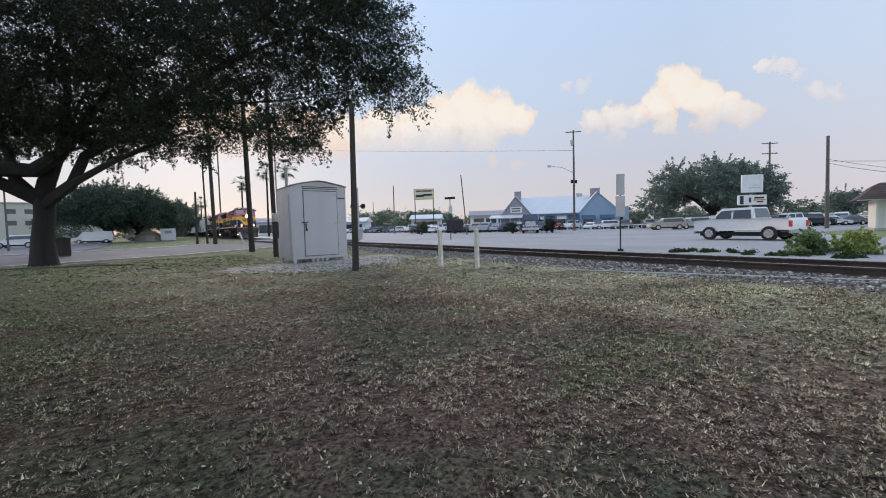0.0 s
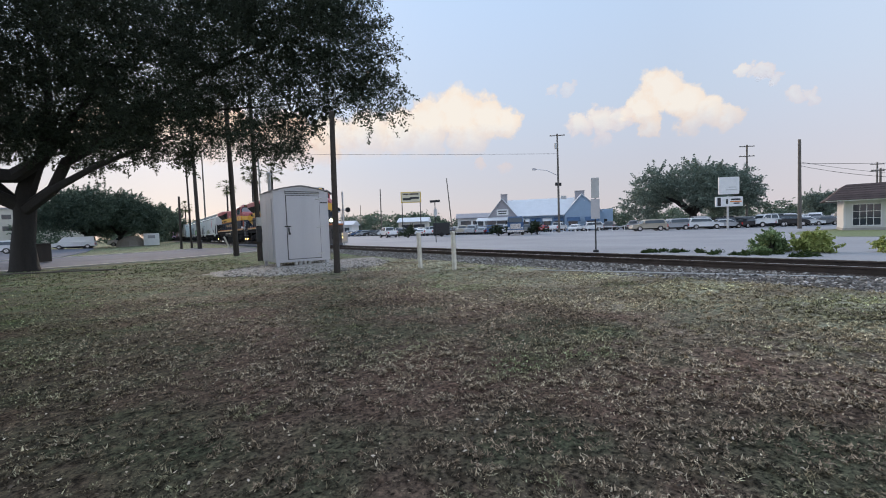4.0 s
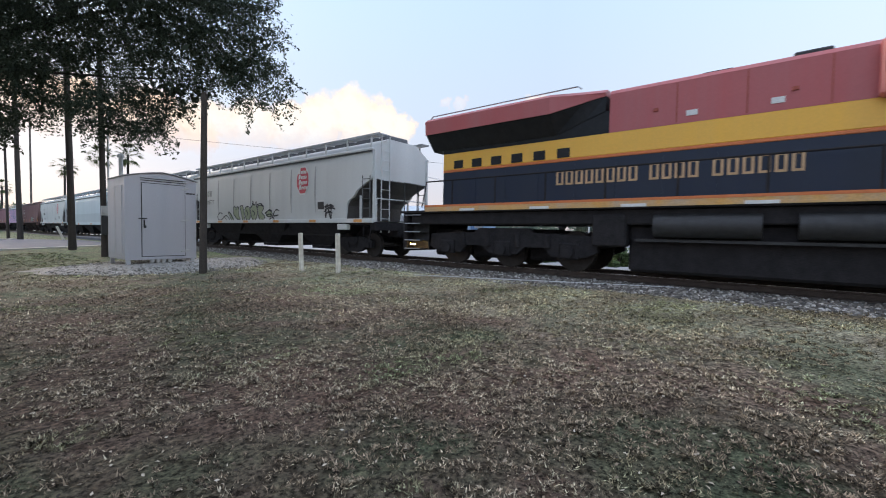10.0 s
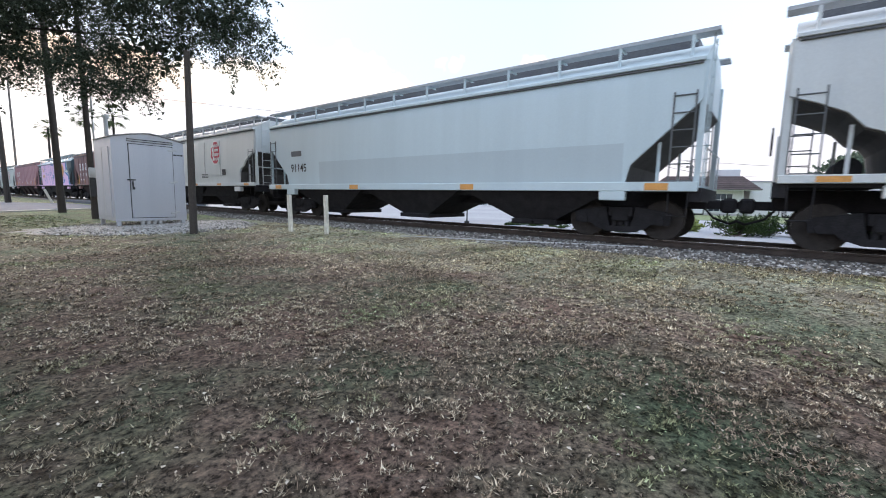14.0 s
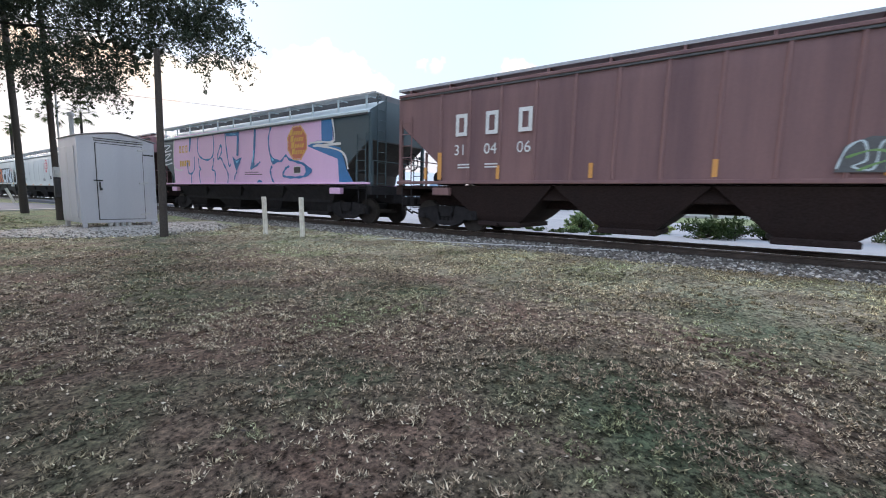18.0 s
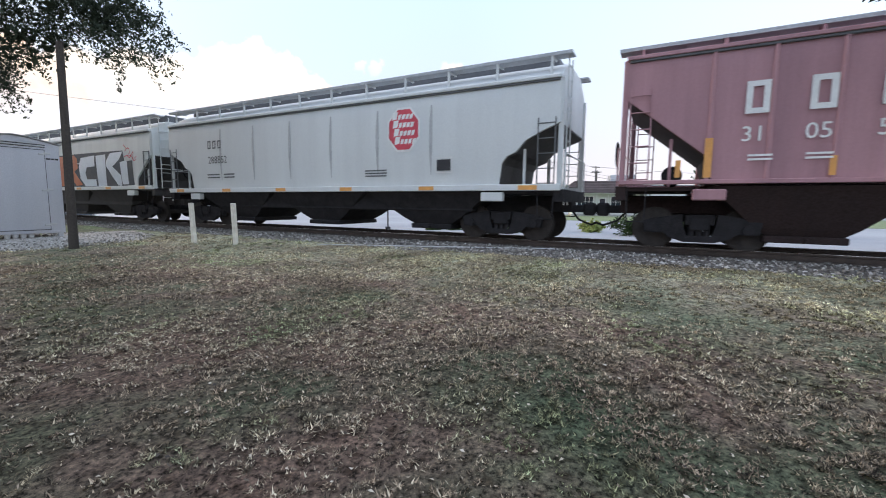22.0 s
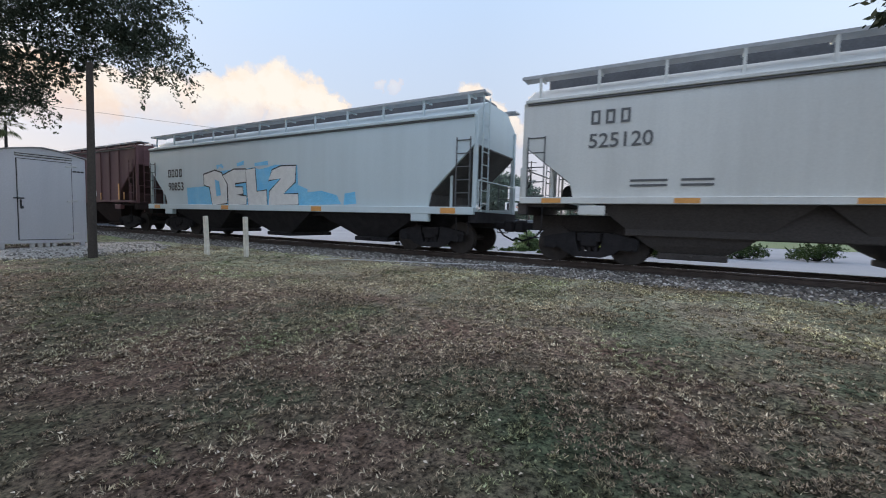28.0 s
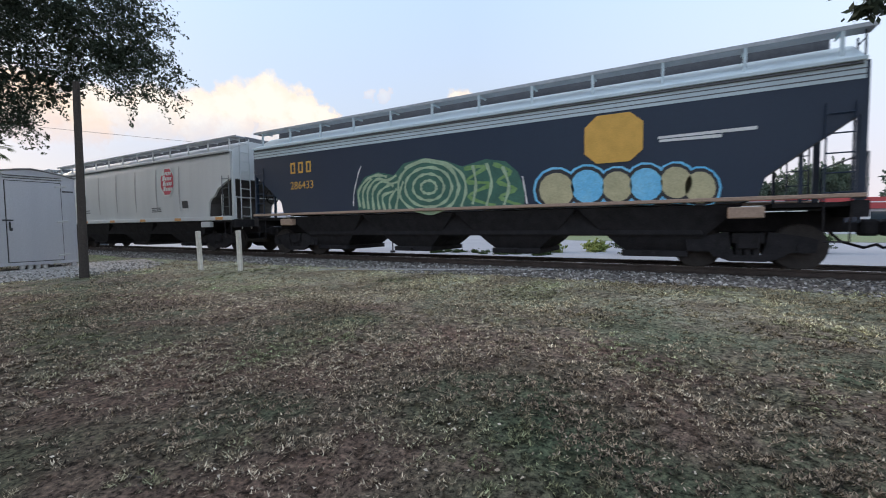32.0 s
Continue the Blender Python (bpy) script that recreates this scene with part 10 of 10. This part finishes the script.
def sky_sheet(name, az0, az1, el0, el1, radius, nodes):
    """Part of a far sphere about the lawn, its own place told by azimuth and elevation in degrees."""
    s = Shape()
    nu, nv = max(4, int((az1 - az0) / 3)), max(4, int((el1 - el0) / 2))
    pts = []
    for j in range(nv + 1):
        for i in range(nu + 1):
            a, e = radians(az0 + (az1 - az0) * i / nu), radians(el0 + (el1 - el0) * j / nv)
            pts.append((radius * math.sin(a) * math.cos(e), radius * math.cos(a) * math.cos(e), radius * math.sin(e)))
    s.add(pts, [(j * (nu + 1) + i, j * (nu + 1) + i + 1, (j + 1) * (nu + 1) + i + 1, (j + 1) * (nu + 1) + i) for j in range(nv) for i in range(nu)])
    m = bpy.data.materials.new(name)
    m.use_nodes = True
    t = m.node_tree
    t.nodes.clear()
    out = t.nodes.new("ShaderNodeOutputMaterial")
    clear, glow, mix = t.nodes.new("ShaderNodeBsdfTransparent"), t.nodes.new("ShaderNodeEmission"), t.nodes.new("ShaderNodeMixShader")
    uv = t.nodes.new("ShaderNodeUVMap")
    uv.uv_map = "UVMap"
    nodes(t, uv, glow, mix)
    t.links.new(clear.outputs[0], mix.inputs[1])
    t.links.new(glow.outputs[0], mix.inputs[2])
    t.links.new(mix.outputs[0], out.inputs["Surface"])
    me = s.mesh(name, m)
    layer = me.uv_layers.new(name="UVMap")
    for loop in me.loops:
        p = me.vertices[loop.vertex_index].co.normalized()
        az, el = math.degrees(math.atan2(p.x, p.y)), math.degrees(math.asin(p.z))
        if az < az0 - 0.5:
            az += 360
        layer.data[loop.index].uv = ((az - az0) / (az1 - az0), (el - el0) / (el1 - el0))
    ob = structure("backdrop_" + name, me, None, "soft evening sky")
    ob.visible_shadow = False
    return ob


def math_node(t, op, a, b=None, clamp=False):
    n = t.nodes.new("ShaderNodeMath")
    n.operation, n.use_clamp = op, clamp
    for i, v in enumerate((a, b)):
        if v is None:
            continue
        if isinstance(v, (int, float)):
            n.inputs[i].default_value = v
        else:
            t.links.new(v, n.inputs[i])
    return n.outputs[0]


def haze(t, uv, glow, mix):
    """A thin evening veil: thick and rosy along the horizon, thin and blue overhead."""
    sep = t.nodes.new("ShaderNodeSeparateXYZ")
    t.links.new(uv.outputs[0], sep.inputs[0])
    for target, stops in ((mix.inputs[0], [(0.0, (0.97,) * 3), (0.12, (0.95,) * 3), (0.25, (0.9,) * 3), (0.5, (0.75,) * 3), (1.0, (0.6,) * 3)]),
                          (glow.inputs["Color"], [(0.0, HAZE), (0.09, (0.148, 0.146, 0.160)), (0.2, (0.142, 0.165, 0.193)), (0.35, (0.140, 0.182, 0.231)), (0.5, (0.19, 0.232, 0.295)), (1.0, (0.29, 0.345, 0.42))])):
        ramp = t.nodes.new("ShaderNodeValToRGB")
        e = ramp.color_ramp.elements
        e[0].position, e[0].color = stops[0][0], (*stops[0][1], 1)
        e[1].position, e[1].color = stops[-1][0], (*stops[-1][1], 1)
        for p, c in stops[1:-1]:
            e.new(p).color = (*c, 1)
        t.links.new(sep.outputs["Y"], ramp.inputs[0])
        if target == glow.inputs["Color"]:
            # the side away from the sunset is somewhat brighter
            round_ = t.nodes.new("ShaderNodeValToRGB")
            e = round_.color_ramp.elements
            e[0].position, e[0].color = 0.19, (1.35, 1.35, 1.33, 1)
            e[1].position, e[1].color = 0.82, (1.35, 1.35, 1.33, 1)
            for q in (0.32, 0.68):
                e.new(q).color = (1, 1, 1, 1)
            t.links.new(sep.outputs["X"], round_.inputs[0])
            both = t.nodes.new("ShaderNodeMix")
            both.data_type, both.blend_type = "RGBA", "MULTIPLY"
            both.inputs["Factor"].default_value = 1.0
            t.links.new(ramp.outputs[0], both.inputs["A"])
            t.links.new(round_.outputs[0], both.inputs["B"])
            t.links.new(both.outputs["Result"], target)
        else:
            t.links.new(ramp.outputs[0], target)
    glow.inputs["Strength"].default_value = HAZE_GLOW


HAZE, HAZE_GLOW, CLOUD_GLOW = (0.155, 0.138, 0.149), 1.0, 0.25
sky_sheet("haze", -180, 180, -3, 89, 3000, haze)


def cloud(puffs, az0, el0, wide, tall, seed, core, rim, foot, full):
    """Heaped puffs (azimuth, elevation, radius), ragged at the edge and fading out below foot."""
    def build(t, uv, glow, mix):
        grid = t.nodes.new("ShaderNodeMapping")
        grid.inputs["Scale"].default_value, grid.inputs["Location"].default_value = (wide, tall, 1), (az0, el0, 0)
        t.links.new(uv.outputs[0], grid.inputs[0])
        rough = t.nodes.new("ShaderNodeTexNoise")
        rough.inputs["Scale"].default_value, rough.inputs["Detail"].default_value, rough.inputs["Roughness"].default_value = 0.55, 6, 0.6
        moved = t.nodes.new("ShaderNodeVectorMath")
        moved.inputs[1].default_value = (seed, seed * 0.7, seed * 1.3)
        t.links.new(grid.outputs[0], moved.inputs[0])
        t.links.new(moved.outputs[0], rough.inputs["Vector"])
        shift = t.nodes.new("ShaderNodeVectorMath")
        shift.operation = "SUBTRACT"
        shift.inputs[1].default_value = (0.5, 0.5, 0.5)
        t.links.new(rough.outputs["Color"], shift.inputs[0])
        pull = t.nodes.new("ShaderNodeVectorMath")
        pull.operation = "MULTIPLY"
        pull.inputs[1].default_value = (3.6, 3.0, 0)
        t.links.new(shift.outputs[0], pull.inputs[0])
        spot = t.nodes.new("ShaderNodeVectorMath")
        t.links.new(grid.outputs[0], spot.inputs[0])
        t.links.new(pull.outputs[0], spot.inputs[1])
        field = None
        for a, e, r in puffs:
            away = t.nodes.new("ShaderNodeVectorMath")
            away.operation = "DISTANCE"
            away.inputs[1].default_value = (a, e, 0)
            t.links.new(spot.outputs[0], away.inputs[0])
            one = math_node(t, "SUBTRACT", 1.0, math_node(t, "DIVIDE", away.outputs["Value"], r))
            field = one if field is None else math_node(t, "MAXIMUM", field, one)
        sep = t.nodes.new("ShaderNodeSeparateXYZ")
        t.links.new(spot.outputs[0], sep.inputs[0])
        rise = math_node(t, "DIVIDE", math_node(t, "SUBTRACT", sep.outputs["Y"], foot), 4.4, True)
        edge = math_node(t, "MULTIPLY", field, 4.0, True)
        t.links.new(math_node(t, "MULTIPLY", math_node(t, "MULTIPLY", edge, rise, True), full), mix.inputs[0])
        fac = math_node(t, "ADD", math_node(t, "MULTIPLY", field, 0.5), math_node(t, "MULTIPLY", rise, 0.5))
        fac = math_node(t, "ADD", fac, math_node(t, "MULTIPLY", math_node(t, "SUBTRACT", rough.outputs["Fac"], 0.42), 0.8))
        ramp = t.nodes.new("ShaderNodeValToRGB")
        ramp.color_ramp.elements[0].position, ramp.color_ramp.elements[0].color = 0.25, (*rim, 1)
        ramp.color_ramp.elements[1].position, ramp.color_ramp.elements[1].color = 0.85, (*core, 1)
        t.links.new(fac, ramp.inputs[0])
        t.links.new(ramp.outputs[0], glow.inputs["Color"])
        glow.inputs["Strength"].default_value = CLOUD_GLOW
    return build


WARM, PEACH, LILAC = (1.0, 0.95, 0.84), (1.0, 0.76, 0.56), (0.86, 0.70, 0.66)
for k, (puffs, core, rim, foot, full) in enumerate((
        ([(22, 12, 3.2), (26.5, 12.6, 3.4), (31, 13, 3.4), (35, 14.4, 3.4), (38.6, 15.3, 3.6), (42.3, 14.5, 3.3), (40, 12, 3.4), (34, 12, 3.6), (45.0, 13.6, 2.4)], WARM, PEACH, 9.4, 1.0),
        ([(-9, 9, 3.6), (-2, 10.5, 4), (4, 11, 4.2), (10, 11.5, 4.2), (16, 11.6, 4.2), (20, 11, 3.4), (7, 8, 3.5), (14, 8, 3.5)], (1.0, 0.80, 0.60), (1.0, 0.60, 0.34), 8.2, 0.85),
        ([(54.4, 12.6, 1.7), (57, 12.9, 1.8), (59.2, 12.6, 1.6), (57.2, 10.6, 1.3)], WARM, LILAC, 9.0, 0.8),
        ([(61.6, 13.4, 2.2), (63.8, 15.4, 2.8), (66.4, 13.6, 2.4), (68.5, 12.3, 2.2), (70.4, 11.4, 1.6), (62.4, 11.6, 1.5), (67, 11.2, 1.7)], WARM, PEACH, 8.9, 0.95),
        ([(41.6, 8.6, 1.1), (44.8, 8.0, 1.0)], PEACH, LILAC, 6.2, 0.55),
        ([(72, 15.9, 0.9), (73.5, 15.3, 1.0), (74.6, 14.6, 0.7)], WARM, LILAC, 12.5, 0.75),
        ([(51.2, 17.1, 0.9), (53.2, 16.9, 0.9)], WARM, LILAC, 14.5, 0.6),
        ([(76.2, 12.4, 0.9), (77.5, 12.0, 0.8)], WARM, LILAC, 9.8, 0.7))):
    az0, az1 = min(a - r for a, e, r in puffs) - 2.5, max(a + r for a, e, r in puffs) + 2.5
    el0, el1 = min(foot, min(e - r for a, e, r in puffs)) - 0.5, max(e + r for a, e, r in puffs) + 2
    sky_sheet("cloud", az0, az1, el0, el1, 2700 + 12 * k, cloud(puffs, az0, el0, az1 - az0, el1 - el0, 3.7 * k + 1.3, core, rim, foot, full))


# ---- what moves ----
def motions():
    # how far along y the front coupler of the leading locomotive stands, second by second
    front = [(0, 69.82), (1, 61.15), (2, 51.89), (3, 41.92), (4, 31.27), (5, 20.22), (6, 9.02), (7, -1.45), (8, -12.25), (9, -22.86), (10, -33.98), (11, -45.16), (12, -56.91), (13, -68.19), (14, -79.55), (15, -90.75), (16, -102.15), (17, -113.53), (18, -124.87), (19, -136.19), (20, -147.47), (21, -158.72), (22, -169.94), (23, -181.14), (24, -192.32), (25, -203.5), (26, -214.68), (27, -225.86), (28, -237.06), (29, -248.27), (30, -259.5), (31, -270.73), (32, -281.97)]
    place = 0.0
    for ob, gap in ((lead, 0.2), (second, -0.2)):
        walk(ob, [(t, pose(TRACK_X, y + place + gap, RAIL_Z)) for t, y in front])
        place += 22.3
    for ob in cars:
        length = LENGTHS[ob["shape"]]
        walk(ob, [(t, pose(TRACK_X, y + place + length / 2, RAIL_Z)) for t, y in front])
        place += length
    # the white pickup drives off up the street and stops far away
    walk(moving_truck, [(t, pose(x, y, 0.135, 0, 0, turn)) for t, x, y, turn in ((0, 29.9, 10.8, -8), (0.5, 30.8, 16.8, -8), (1.0, 31.8, 23.3, -8), (1.5, 32.9, 30.6, -8), (2.0, 34.0, 38.2, -8), (3.0, 36.3, 54.0, -8),
         (4.0, 38.6, 70.0, -8), (6.0, 42.8, 98.0, -8), (8.0, 45.5, 116.0, -8), (10.0, 46.0, 120.0, -8), (32.0, 46.0, 120.0, -8))])


motions()
